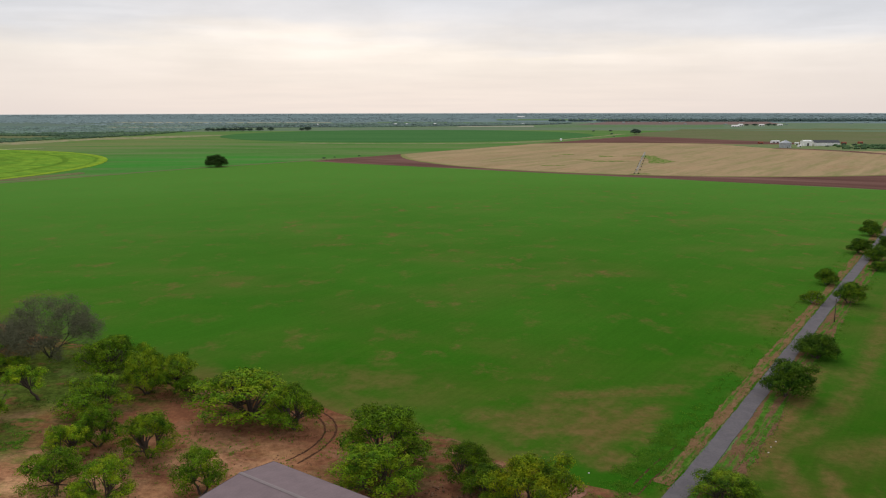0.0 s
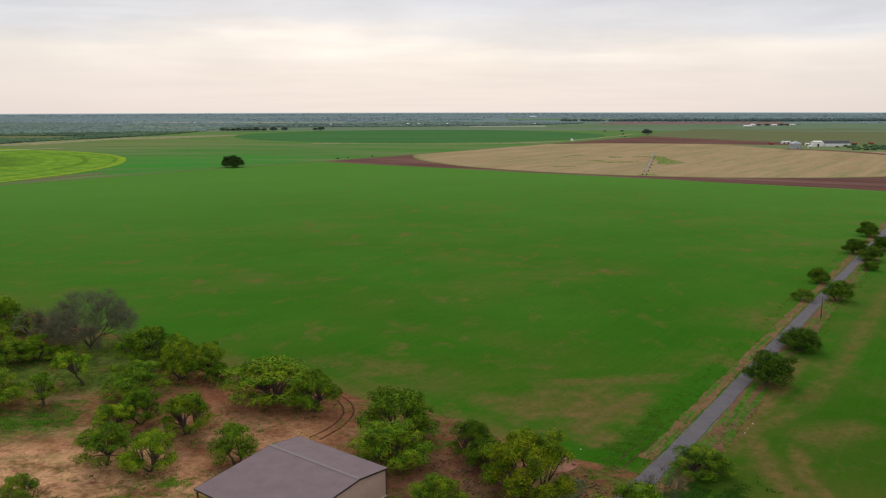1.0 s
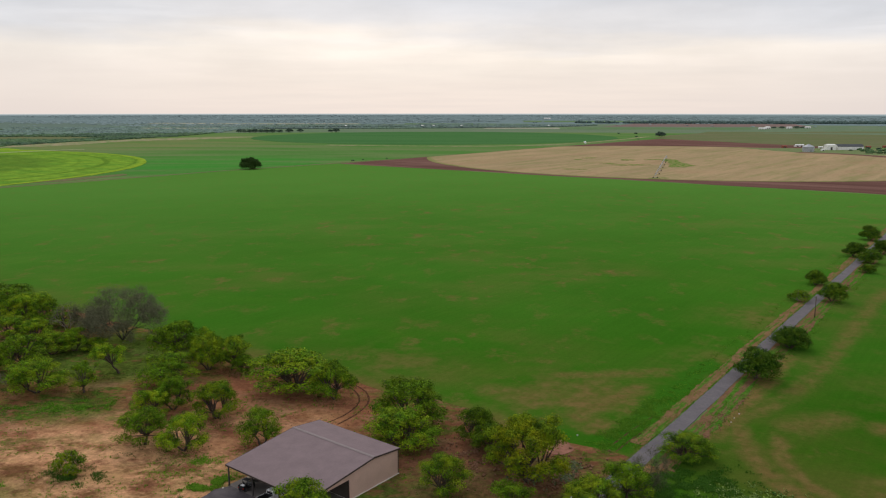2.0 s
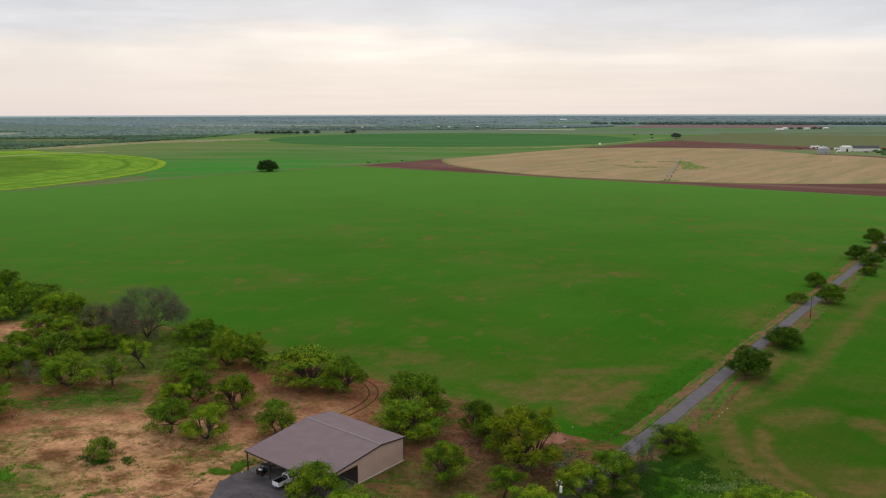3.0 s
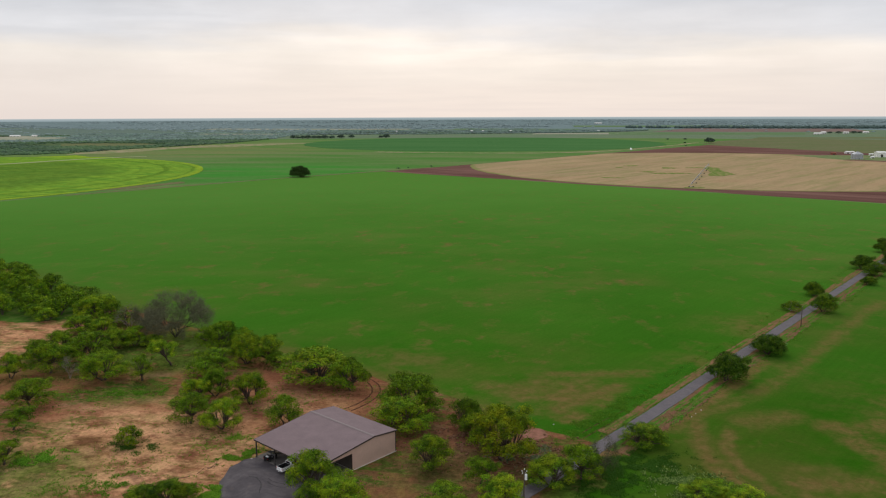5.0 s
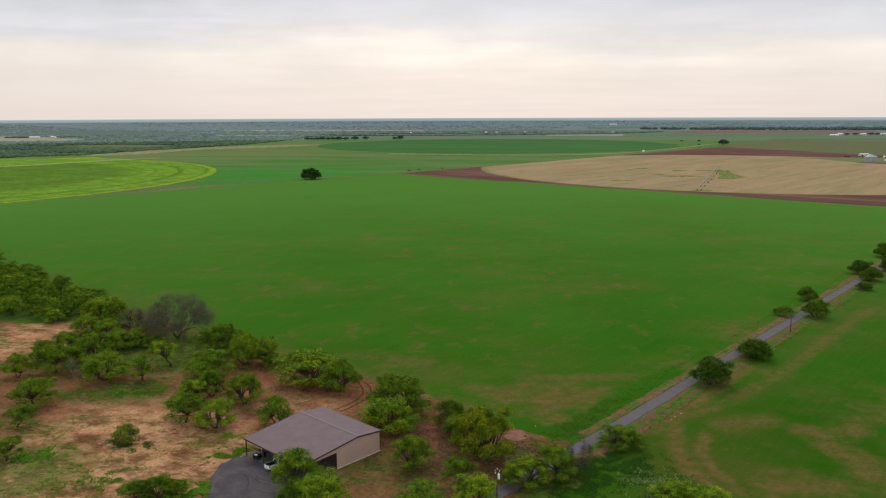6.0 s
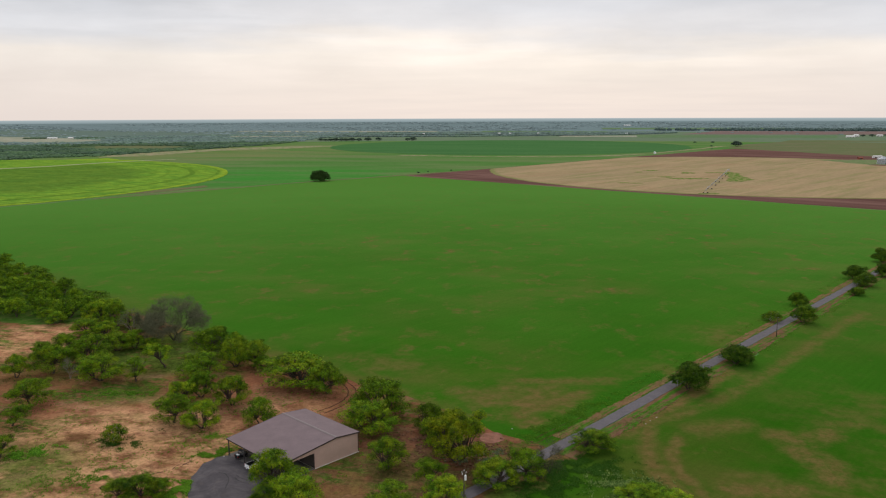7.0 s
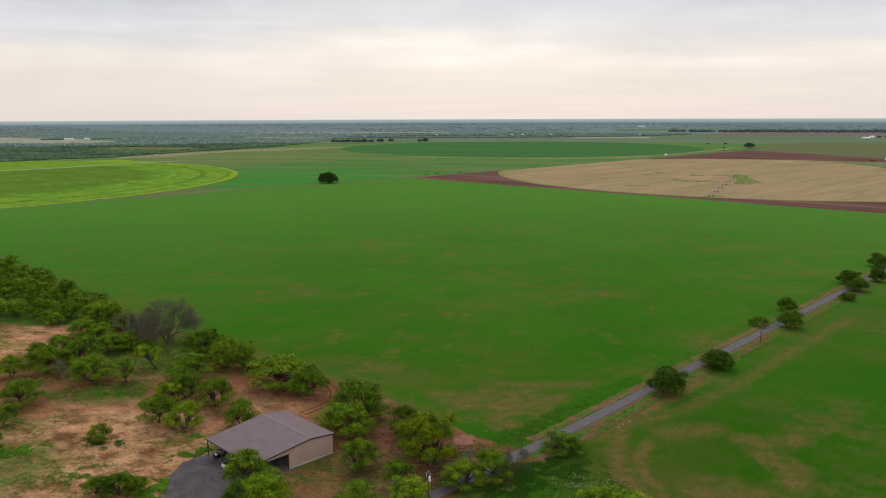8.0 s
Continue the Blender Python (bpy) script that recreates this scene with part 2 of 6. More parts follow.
    col = s.scale(col, s.span(s.noise(0.9, 6, 0.72), 0.25, 0.75, 0.86, 1.12, False))
    # faint drill rows
    rows = s.noise(1.0, 3, 0.6, s.grid(0.9, 0.03), 0.3, 0.7)
    col = s.scale(col, s.span(rows, 0, 1, 0.96, 1.04, False))
    s.bump(s.noise(1.6, 5, 0.7), 0.5, 0.25)
    s.nap(NAP, (0.3, 0.75, 0.12))
    return s.colour(col)


def make_flowering(name, inner=True):
    """A flowering crop: yellow along the rim, greener inside, with wheel rings."""
    s = Shader(name, 0.95, spec=0.0)
    v = s.mapped((0.7, 1.2, 1), 20)
    r = s.far(-883, 844)
    rim = s.mix(s.noise(0.035, 7, 0.72, v, 0.36, 0.62), (0.105, 0.25, 0.03), (0.20, 0.335, 0.036))
    rim = s.mix(s.span(r, 461, 471, 0.0, 0.7), rim, (0.265, 0.375, 0.03))
    col = rim
    if inner:
        q = s.math("ADD", r, s.math("MULTIPLY", s.noise(0.012, 6, 0.65, v), 120))
        mid = s.mix(s.noise(0.022, 6, 0.65, v, 0.35, 0.65), (0.08, 0.18, 0.026), (0.125, 0.225, 0.03))
        col = s.mix(s.span(q, 398, 436), mid, rim)
        wave = s.n.new("ShaderNodeMath")
        wave.operation = "SINE"
        s.l.new(s.math("MULTIPLY", s.math("ADD", r, s.math("MULTIPLY", s.noise(0.03, 4), 8)), 0.105), wave.inputs[0])
        ring_mask = s.math("MULTIPLY", s.span(wave.outputs[0], 0.82, 1.0), s.noise(0.02, 4, 0.6, lo=0.4, hi=0.6))
        col = s.mix(s.math("MULTIPLY", ring_mask, 0.5), col, (0.075, 0.17, 0.02))
        wobble = s.math("ADD", r, s.math("MULTIPLY", s.noise(0.02, 3, 0.5), 10))
        for at, wide, k in ((424, 5, 0.65), (461, 3, 0.5), (391, 4, 0.3)):
            gap = s.math("ABSOLUTE", s.math("SUBTRACT", wobble, at + 5))
            col = s.mix(s.span(gap, wide * 0.4, wide, k, 0.0), col, (0.07, 0.16, 0.02))
    col = s.scale(col, s.span(s.noise(0.11, 7, 0.82, v), 0.32, 0.68, 0.52, 1.48, False))
    s.bump(s.noise(0.7, 4, 0.7), 0.4, 0.3)
    s.nap(NAP, (0.6, 0.8, 0.1))
    return s.colour(col)


def make_ground(name, a, b, c, big=0.02, small=0.6, bump=0.4, stretch=(1, 1, 1), turn=0.0, share=(0.42, 0.62), nap=NAP):
    """Land of three mixed colours, at two scales."""
    s = Shader(name, 0.95, spec=0.0)
    v = s.mapped(stretch, turn)
    col = s.mix(s.noise(big, 6, 0.62, v, 0.32, 0.68), a, b)
    col = s.mix(s.noise(big * 4.3, 6, 0.66, v, *share), col, c)
    col = s.scale(col, s.span(s.noise(small, 6, 0.7), 0.25, 0.75, 0.8, 1.17, False))
    s.bump(s.noise(small * 2.5, 4, 0.7), bump, 0.2)
    s.nap(nap, tuple(min(1.0, v * 3.0 + 0.08) for v in a))
    return s.colour(col)


def make_stubble():
    """Dry stubble in rings, with weeds along the circle's rim and in thin drifts."""
    s = Shader("crop_stubble", 0.95, spec=0.0)
    v = s.grid(1.6, 0.16)
    r = s.far(322, 1137)
    col = s.mix(s.noise(0.016, 5, 0.6, v, 0.34, 0.66), (0.42, 0.295, 0.17), (0.335, 0.25, 0.14))
    col = s.mix(s.math("MULTIPLY", s.noise(0.045, 6, 0.65, v, 0.44, 0.66), 0.7), col, (0.225, 0.225, 0.09))
    col = s.mix(s.math("MULTIPLY", s.noise(0.014, 5, 0.65, s.grid(0.8, 0.6, 3.0), 0.5, 0.7), 0.5), col, (0.36, 0.22, 0.13))
    col = s.mix(s.math("MULTIPLY", s.noise(0.07, 4, 0.6, s.grid(1.2, 0.1, 7.0), 0.55, 0.7), 0.45), col, (0.46, 0.33, 0.19))
    rim = s.span(s.math("ADD", r, s.math("MULTIPLY", s.noise(0.03, 6, 0.7), 24)), 386, 396)
    col = s.mix(s.math("MULTIPLY", rim, 0.75), col, (0.17, 0.215, 0.06))
    col = s.scale(col, s.span(s.noise(0.2, 6, 0.72), 0.25, 0.75, 0.78, 1.2, False))
    s.bump(s.noise(0.5, 4, 0.7), 0.3, 0.2)
    s.nap(NAP, (1.0, 0.8, 0.45))
    return s.colour(col)


def make_ploughed(name, dark, light, mixed):
    """Ploughed soil with long furrow bands along the field's edge."""
    s = Shader(name, 0.95, spec=0.0)
    col = s.mix(s.noise(0.02, 5, 0.6, s.grid(0.3, 1.2), 0.34, 0.66), dark, light)
    col = s.mix(s.math("MULTIPLY", s.noise(0.075, 4, 0.6, s.grid(0.06, 1.4, 4.0), 0.42, 0.62), 0.75), col, mixed)
    col = s.scale(col, s.span(s.noise(0.22, 4, 0.6, s.grid(0.05, 1.0, 9.0)), 0.3, 0.7, 0.84, 1.16, False))
    col = s.scale(col, s.span(s.noise(0.5, 6, 0.7), 0.25, 0.75, 0.82, 1.18, False))
    s.bump(s.noise(0.8, 4, 0.7), 0.6, 0.2)
    s.nap(NAP, tuple(min(1.0, v * 3.0 + 0.08) for v in dark))
    return s.colour(col)


def make_pasture():
    """Pasture between the crop circles: lush by the lone oak, drier and paler in bands towards the woods."""
    s = Shader("land_mixed", 0.95, spec=0.0)
    col = s.mix(s.noise(0.010, 5, 0.6, s.mapped((0.5, 1.3, 1)), 0.34, 0.66), (0.075, 0.195, 0.04), (0.11, 0.205, 0.058))
    band = s.noise(0.006, 5, 0.6, s.mapped((0.35, 1.5, 1), 0, (0, 9, 0)), 0.42, 0.62)
    col = s.mix(s.math("MULTIPLY", band, 0.8), col, (0.165, 0.205, 0.085))
    dry = s.math("MULTIPLY", s.span(s.far(-760, 1640), 120, 520, 0.8, 0.0), s.noise(0.015, 6, 0.65, s.mapped((0.4, 1.5, 1)), 0.36, 0.6))
    col = s.mix(dry, col, (0.21, 0.205, 0.085))
    lush = s.math("MULTIPLY", s.span(s.math("ADD", s.far(-330, 985), s.math("MULTIPLY", s.noise(0.01, 4, 0.6), 120)), 130, 300, 1.0, 0.0), s.noise(0.012, 4, 0.6, s.mapped((0.4, 1.4, 1)), 0.3, 0.55))
    col = s.mix(s.math("MULTIPLY", lush, 0.85), col, (0.045, 0.235, 0.03))
    col = s.scale(col, s.span(s.noise(0.12, 6, 0.7), 0.25, 0.75, 0.82, 1.16, False))
    s.bump(s.noise(0.3, 4, 0.7), 0.2, 0.2)
    s.nap(NAP, (0.35, 0.7, 0.2))
    return s.colour(col)


def make_verge(name, soil, soil_b, green, share):
    """Sandy verge whose weeds grow in strips along the lane."""
    s = Shader(name, 0.95, spec=0.0)
    col = s.mix(s.noise(0.25, 5, 0.65, lo=0.35, hi=0.65), soil, soil_b)
    strips = s.noise(0.5, 6, 0.65, s.grid(1.5, 0.14), *share)
    tone = s.mix(s.noise(0.6, 4, 0.6, lo=0.35, hi=0.65), green, tuple(v * 1.6 for v in green))
    col = s.mix(s.math("MULTIPLY", strips, 0.9), col, tone)
    col = s.scale(col, s.span(s.noise(1.4, 6, 0.75), 0.28, 0.72, 0.75, 1.25, False))
    s.bump(s.noise(2.2, 5, 0.7), 0.6, 0.2)
    return s.colour(col)


def make_yard():
    """Sandy, reddish yard soil with patches of short grass and weeds."""
    s = Shader("yard_soil", 0.95, spec=0.0)
    col = s.mix(s.noise(0.04, 6, 0.65, lo=0.36, hi=0.62), SOIL_RED, SOIL)
    col = s.mix(s.math("MULTIPLY", s.noise(0.1, 7, 0.7, s.mapped((0.8, 1.1, 1), 44), 0.48, 0.66), 0.8), col, (0.34, 0.19, 0.11))
    pale = s.math("MAXIMUM", s.span(s.far(-74, 102), 20, 48, 1.0, 0.0), s.span(s.far(-160, 190), 12, 34, 0.9, 0.0))
    pale = s.math("MAXIMUM", pale, s.span(s.far(-42, 136), 6, 24, 0.5, 0.0))
    col = s.mix(s.math("MULTIPLY", pale, s.noise(0.11, 7, 0.74, s.mapped((0.8, 1.15, 1), 40), 0.38, 0.58)), col, s.mix(s.noise(0.06, 4, 0.6, lo=0.4, hi=0.6), SOIL_PALE, (0.55, 0.29, 0.15)))
    col = s.mix(s.math("MULTIPLY", s.noise(0.09, 6, 0.7, lo=0.57, hi=0.76), 0.28), col, SOIL_DARK)
    # brown rubble east of the shed, darkened also for the shade under the trees
    rubble = s.math("MULTIPLY", s.span(s.far(8, 108), 12, 32, 0.8, 0.0), s.noise(0.13, 7, 0.75, lo=0.34, hi=0.56))
    col = s.mix(rubble, col, s.mix(s.noise(0.5, 5, 0.7, lo=0.35, hi=0.65), (0.105, 0.055, 0.032), (0.19, 0.095, 0.055)))
    # grass, its dark tone deepened to stand for shade under the trees
    grass = s.mix(s.noise(0.2, 5, 0.65, lo=0.35, hi=0.65), (0.03, 0.088, 0.010), (0.075, 0.165, 0.018))
    cover = s.math("MULTIPLY", s.noise(0.05, 6, 0.66, s.mapped((0.7, 1.3, 1), 16, (31, 7, 0)), 0.44, 0.56), s.noise(0.32, 6, 0.74, s.mapped((0.7, 1.4, 1), 16), 0.38, 0.56))
    spots = s.math("MULTIPLY", s.noise(0.38, 6, 0.75, s.mapped((0.8, 1.2, 1)), 0.55, 0.64), s.noise(0.03, 3, 0.5, lo=0.35, hi=0.55))
    cover = s.math("MAXIMUM", cover, s.math("MULTIPLY", spots, 0.85))
    # trodden and driven ground behind the shed and in the open middle stays bare
    trodden = s.math("MAXIMUM", s.math("MAXIMUM", s.span(s.far(-46, 138), 20, 42, 0.85, 0.0), s.span(s.far(10, 112), 10, 30, 0.6, 0.0)), s.span(s.far(-72, 106), 14, 40, 0.75, 0.0))
    cover = s.math("MULTIPLY", cover, s.math("SUBTRACT", 1.0, trodden))
    lush = s.math("MULTIPLY", s.math("MAXIMUM", s.math("MAXIMUM", s.span(s.far(38, 96), 10, 24, 1.0, 0.0), s.span(s.far(-4, 96), 6, 20, 0.35, 0.0)), s.math("MAXIMUM", s.math("MAXIMUM", s.span(s.far(-98, 184), 18, 36, 0.95, 0.0), s.span(s.far(-126, 164), 8, 34, 0.45, 0.0)), s.math("MAXIMUM", s.span(s.far(-92, 88), 8, 26, 0.85, 0.0), s.span(s.far(-92, 142), 4, 16, 0.8, 0.0)))), s.noise(0.16, 7, 0.72, lo=0.32, hi=0.5))
    cover = s.math("MAXIMUM", cover, lush)
    col = s.mix(s.math("MULTIPLY", cover, 0.88), col, grass)
    col = s.scale(col, s.span(s.noise(0.8, 7, 0.8), 0.28, 0.72, 0.54, 1.42, False))
    s.bump(s.noise(2.2, 5, 0.7), 0.8, 0.2)
    return s.colour(col)


def make_asphalt(name, a, b, small=2.0, stain=0.25):
    s = Shader(name, 0.85, spec=0.15)
    col = s.mix(s.noise(0.12, 6, 0.65, lo=0.3, hi=0.7, distort=2.5), a, b)
    col = s.mix(s.math("MULTIPLY", s.noise(0.5, 5, 0.7, lo=0.55, hi=0.7), stain), col, (0.2, 0.15, 0.11))
    col = s.scale(col, s.span(s.noise(small, 5, 0.7), 0.25, 0.75, 0.85, 1.15, False))
    s.bump(s.noise(12, 3, 0.7), 0.3, 0.02)
    return s.colour(col)


def make_leaf(name, dark, light, yellow=None, thin=0.35, drift=None):
    """Leaves: tone changes from bough to bough and a little from spray to spray and tree to tree; light comes through."""
    s = Shader(name, 0.75, spec=0.06)
    island = s.geo.outputs["Random Per Island"]
    if yellow:
        tone = s.math("ADD", s.math("MULTIPLY", s.noise(0.6, 4, 0.6, lo=0.36, hi=0.64), 0.9), s.math("MULTIPLY", island, 0.1))
        col = s.mix(tone, dark, light)
        # young yellowish shoots in tufts, more on some trees than on others
        tuft = s.math("MULTIPLY", s.noise(0.4, 4, 0.6, lo=0.42, hi=0.66), s.span(s.info.outputs["Random"], 0.1, 1.0, 0.25, 0.85, False))
        col = s.mix(tuft, col, yellow)
        col = s.scale(col, s.span(island, 0, 1, 0.9, 1.1, False))
    else:
        col = s.mix(s.span(island, 0, 1, smooth=False), dark, light)
    if drift:
        col = s.mix(s.noise(0.006, 5, 0.65, s.mapped((0.6, 1.3, 1)), 0.42, 0.6), col, drift)
        col = s.scale(col, s.span(s.noise(0.02, 5, 0.65), 0.3, 0.7, 0.6, 1.3, False))
    col = s.scale(col, s.span(s.info.outputs["Random"], 0, 1, 0.8, 1.18, False))
    s.colour(col)
    tr = s.n.new("ShaderNodeBsdfTranslucent")
    s.l.new(s.scale(col, 1.15), tr.inputs[0])
    mx = s.n.new("ShaderNodeMixShader")
    mx.inputs[0].default_value = thin
    s.l.new(s.b.outputs[0], mx.inputs[1])
    s.l.new(tr.outputs[0], mx.inputs[2])
    s.l.new(mx.outputs[0], s.n["Material Output"].inputs[0])
    return s.m


def make_plain(name, col, rough=0.5, metal=0.0, spec=0.4, vary=0.12, scale=1.5, bump=0.0):
    """Paint, metal, plastic or bark with slight wear and dust."""
    s = Shader(name, rough, metal, spec)
    out = s.scale(col, s.span(s.noise(scale, 5, 0.65), 0.3, 0.7, 1 - vary, 1 + vary, False))
    out = s.scale(out, s.span(s.noise(scale * 9, 3, 0.6), 0.3, 0.7, 1 - vary * 0.5, 1 + vary * 0.5, False))
    if bump:
        s.bump(s.noise(scale * 6, 4), bump, 0.03)
    return s.colour(out)


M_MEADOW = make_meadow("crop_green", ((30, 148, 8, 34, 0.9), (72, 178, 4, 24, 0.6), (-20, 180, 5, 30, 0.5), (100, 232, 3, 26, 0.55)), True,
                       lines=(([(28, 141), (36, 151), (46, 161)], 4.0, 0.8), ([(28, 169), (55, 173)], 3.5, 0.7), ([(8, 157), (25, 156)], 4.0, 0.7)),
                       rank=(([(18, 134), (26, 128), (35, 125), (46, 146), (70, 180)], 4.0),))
EAST_LINES = (([(55.5, 131.5), (66, 146), (80, 166), (94, 188)], 3.0, 1.0), ([(62, 138), (78, 152), (90, 165), (103, 182), (130, 222), (165, 272)], 2.8, 0.62), ([(63, 137), (61, 122), (62, 109), (67, 98)], 2.4, 0.8), ([(70, 130), (66.5, 120), (67.5, 111), (71, 99)], 1.8, 0.75),
              ([(76, 137), (88, 142)], 4.5, 0.6), ([(96, 136), (101, 132), (110, 139)], 4.0, 0.8), ([(99, 126), (103, 120), (102, 111)], 4.5, 0.85), ([(77, 103), (92, 104)], 3.5, 0.85), ([(113, 145), (121, 147)], 3.0, 0.6))
M_EAST = make_meadow("crop_green_east", ((86, 96, 6, 26, 0.7), (98, 182, 3, 17, 0.5), (125, 150, 10, 40, 0.4), (120, 90, 10, 50, 0.6)), False, 0.5, 0.9, EAST_LINES)
M_YARD = make_yard()
M_LAND = make_pasture()
M_TAN = make_stubble()
M_BROWN = make_ploughed("ploughed_soil", (0.14, 0.072, 0.058), (0.205, 0.112, 0.092), (0.11, 0.055, 0.046))
M_YELLOW = make_flowering("crop_flowering")
M_YELLOW_STRIP = make_flowering("crop_flowering_strip", False)
# middle-distance land: haze greyed into its colour
M_LAND_MID_HAZY = make_ground("land_middle_hazy", (0.12, 0.195, 0.105), (0.145, 0.205, 0.125), (0.18, 0.21, 0.14), 0.006, 0.08, 0.2, (0.4, 1.4, 1), 0)
M_DGREEN = make_ground("crop_deep_green", (0.056, 0.154, 0.046), (0.072, 0.174, 0.055), (0.105, 0.195, 0.068), 0.008, 0.12, 0.2, (0.3, 1.4, 1), 0, (0.55, 0.75))
M_OLIVE = make_ground("pasture_olive", (0.145, 0.155, 0.072), (0.17, 0.165, 0.092), (0.125, 0.16, 0.066), 0.006, 0.1, 0.2, (0.4, 1.3, 1), 34.5)
M_TRACK_PALE = make_ground("pale_track", (0.42, 0.42, 0.24), (0.34, 0.38, 0.19), (0.28, 0.34, 0.13), 0.03, 0.5, 0.3)
M_SAND_EDGE = make_ground("sand_edge", (0.40, 0.30, 0.20), (0.30, 0.26, 0.14), (0.16, 0.225, 0.08), 0.012, 0.3, 0.3, share=(0.42, 0.58))
M_SAND = make_ground("sand_track", (0.19, 0.175, 0.09), (0.175, 0.14, 0.075), (0.11, 0.155, 0.05), 0.05, 0.6, 0.4)
M_VERGE = make_verge("road_verge", (0.255, 0.145, 0.08), (0.19, 0.115, 0.055), (0.045, 0.13, 0.012), (0.48, 0.6))
M_VERGE_EAST = make_verge("road_verge_east", (0.21, 0.115, 0.066), (0.155, 0.09, 0.05), (0.045, 0.135, 0.012), (0.44, 0.56))
M_LANE = make_asphalt("lane_asphalt", (0.125, 0.112, 0.122), (0.155, 0.14, 0.147))
M_APRON = make_asphalt("apron_gravel", (0.075, 0.066, 0.072), (0.125, 0.11, 0.115), 1.2, 0.15)
M_LEAF = make_leaf("leaf_mesquite", (0.026, 0.074, 0.006), (0.19, 0.36, 0.016), (0.385, 0.46, 0.017), thin=0.12)
M_LEAF_YELLOW = make_leaf("leaf_yellowing", (0.045, 0.09, 0.008), (0.22, 0.33, 0.012), (0.50, 0.46, 0.013), thin=0.14)
M_LEAF_MID = make_leaf("leaf_thicket", (0.022, 0.064, 0.006), (0.165, 0.295, 0.015), (0.31, 0.38, 0.014), thin=0.12)
M_LEAF_THICKET = make_leaf("leaf_dense_thicket", (0.020, 0.062, 0.007), (0.165, 0.32, 0.014), (0.33, 0.44, 0.014), thin=0.1)
M_LEAF_DARK = make_leaf("leaf_dark", (0.026, 0.075, 0.009), (0.11, 0.215, 0.016), (0.20, 0.29, 0.014), thin=0.12)
# leaves of the far oaks, paled and blued for haze
M_LEAF_HAZY = make_leaf("leaf_hazy", (0.07, 0.115, 0.088), (0.115, 0.165, 0.115), thin=0.1)
M_LEAF_OAK = make_leaf("leaf_oak", (0.024, 0.055, 0.014), (0.065, 0.12, 0.025), thin=0.1)
M_BARK_GREY = make_plain("bark_grey", (0.07, 0.064, 0.045), 0.95, vary=0.25, scale=3, bump=0.5)
M_LEAF_GREY = make_leaf("leaf_grey", (0.095, 0.099, 0.055), (0.165, 0.165, 0.095), thin=0.15)
# far land, soil, crop and dry grass with haze put into their colours
M_LAND_FAR_HAZY = make_ground("land_far_hazy", (0.195, 0.255, 0.265), (0.21, 0.275, 0.275), (0.175, 0.24, 0.24), 0.004, 0.05, 0.1, (0.3, 1.5, 1), 0, nap=0.0)
M_BROWN_HAZY = make_ground("ploughed_soil_hazy", (0.215, 0.145, 0.13), (0.235, 0.16, 0.145), (0.185, 0.14, 0.12), 0.005, 0.08, 0.2, (0.4, 1.4, 1), 34.5)
M_GREEN_HAZY = make_ground("crop_hazy", (0.11, 0.20, 0.085), (0.13, 0.21, 0.10), (0.145, 0.195, 0.105), 0.006, 0.08, 0.2, (0.4, 1.4, 1), 0)
M_SAND_HAZY = make_ground("dry_grass_hazy", (0.42, 0.39, 0.30), (0.35, 0.345, 0.25), (0.24, 0.27, 0.17), 0.006, 0.08, 0.2, (0.4, 1.4, 1), 0)
M_WOODFLOOR = make_ground("wood_floor", (0.055, 0.105, 0.045), (0.075, 0.12, 0.055), (0.12, 0.155, 0.075), 0.006, 0.1, 0.2, (0.4, 1.4, 1), 0)
M_THICKET_FLOOR = make_ground("thicket_floor", (0.04, 0.10, 0.012), (0.055, 0.125, 0.016), (0.095, 0.13, 0.03), 0.05, 0.6, 0.4)
M_FARMGRASS = make_ground("farm_grass", (0.12, 0.20, 0.07), (0.15, 0.205, 0.085), (0.23, 0.22, 0.12), 0.02, 0.2, 0.3)
# farther wood floor and woods: bluer and paler, haze put into their colours
M_WOODFLOOR_HAZY = make_ground("wood_floor_hazy", (0.12, 0.17, 0.15), (0.135, 0.185, 0.155), (0.15, 0.2, 0.15), 0.006, 0.1, 0.2, (0.4, 1.4, 1), 0)
M_WOODS_MID_HAZY = make_leaf("woods_leaf_middle_hazy", (0.145, 0.208, 0.198), (0.18, 0.248, 0.228), thin=0.1, drift=(0.17, 0.258, 0.195))
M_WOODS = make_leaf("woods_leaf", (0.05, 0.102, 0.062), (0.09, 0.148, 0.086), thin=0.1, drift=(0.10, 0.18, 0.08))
M_WOODS_FAR_HAZY = make_leaf("woods_leaf_far_hazy", (0.25, 0.33, 0.335), (0.27, 0.35, 0.355), thin=0.1)
M_BARK = make_plain("bark", (0.085, 0.062, 0.048), 0.95, vary=0.3, scale=3, bump=0.5)
M_BARK_PALE = make_plain("bark_pale", (0.26, 0.22, 0.185), 0.95, vary=0.25, scale=3, bump=0.5)
M_WEED = make_leaf("weed_leaf", (0.07, 0.21, 0.013), (0.20, 0.40, 0.03), thin=0.4)
M_TUFT = make_leaf("grass_tuft", (0.085, 0.235, 0.014), (0.23, 0.42, 0.03), thin=0.4)

from mathutils.geometry import delaunay_2d_cdt


# ---- mesh helpers ----
def link_mesh(name, verts, faces, mats, parent=None, label="", smooth=False):
    me = bpy.data.meshes.new(name)
    me.from_pydata(verts, [], faces)
    for m in mats if isinstance(mats, (list, tuple)) else (mats,):
        me.materials.append(m)
    if smooth:
        me.polygons.foreach_set("use_smooth", [True] * len(me.polygons))
    me.update()
    ob = new(name, me)
    if parent:
        ob.parent = parent
    if label:
        ob["label"] = label
    return ob


def part(name, bm, mat, parent, label="", smooth=False):
    me = bpy.data.meshes.new(name)
    bm.to_mesh(me)
    bm.free()
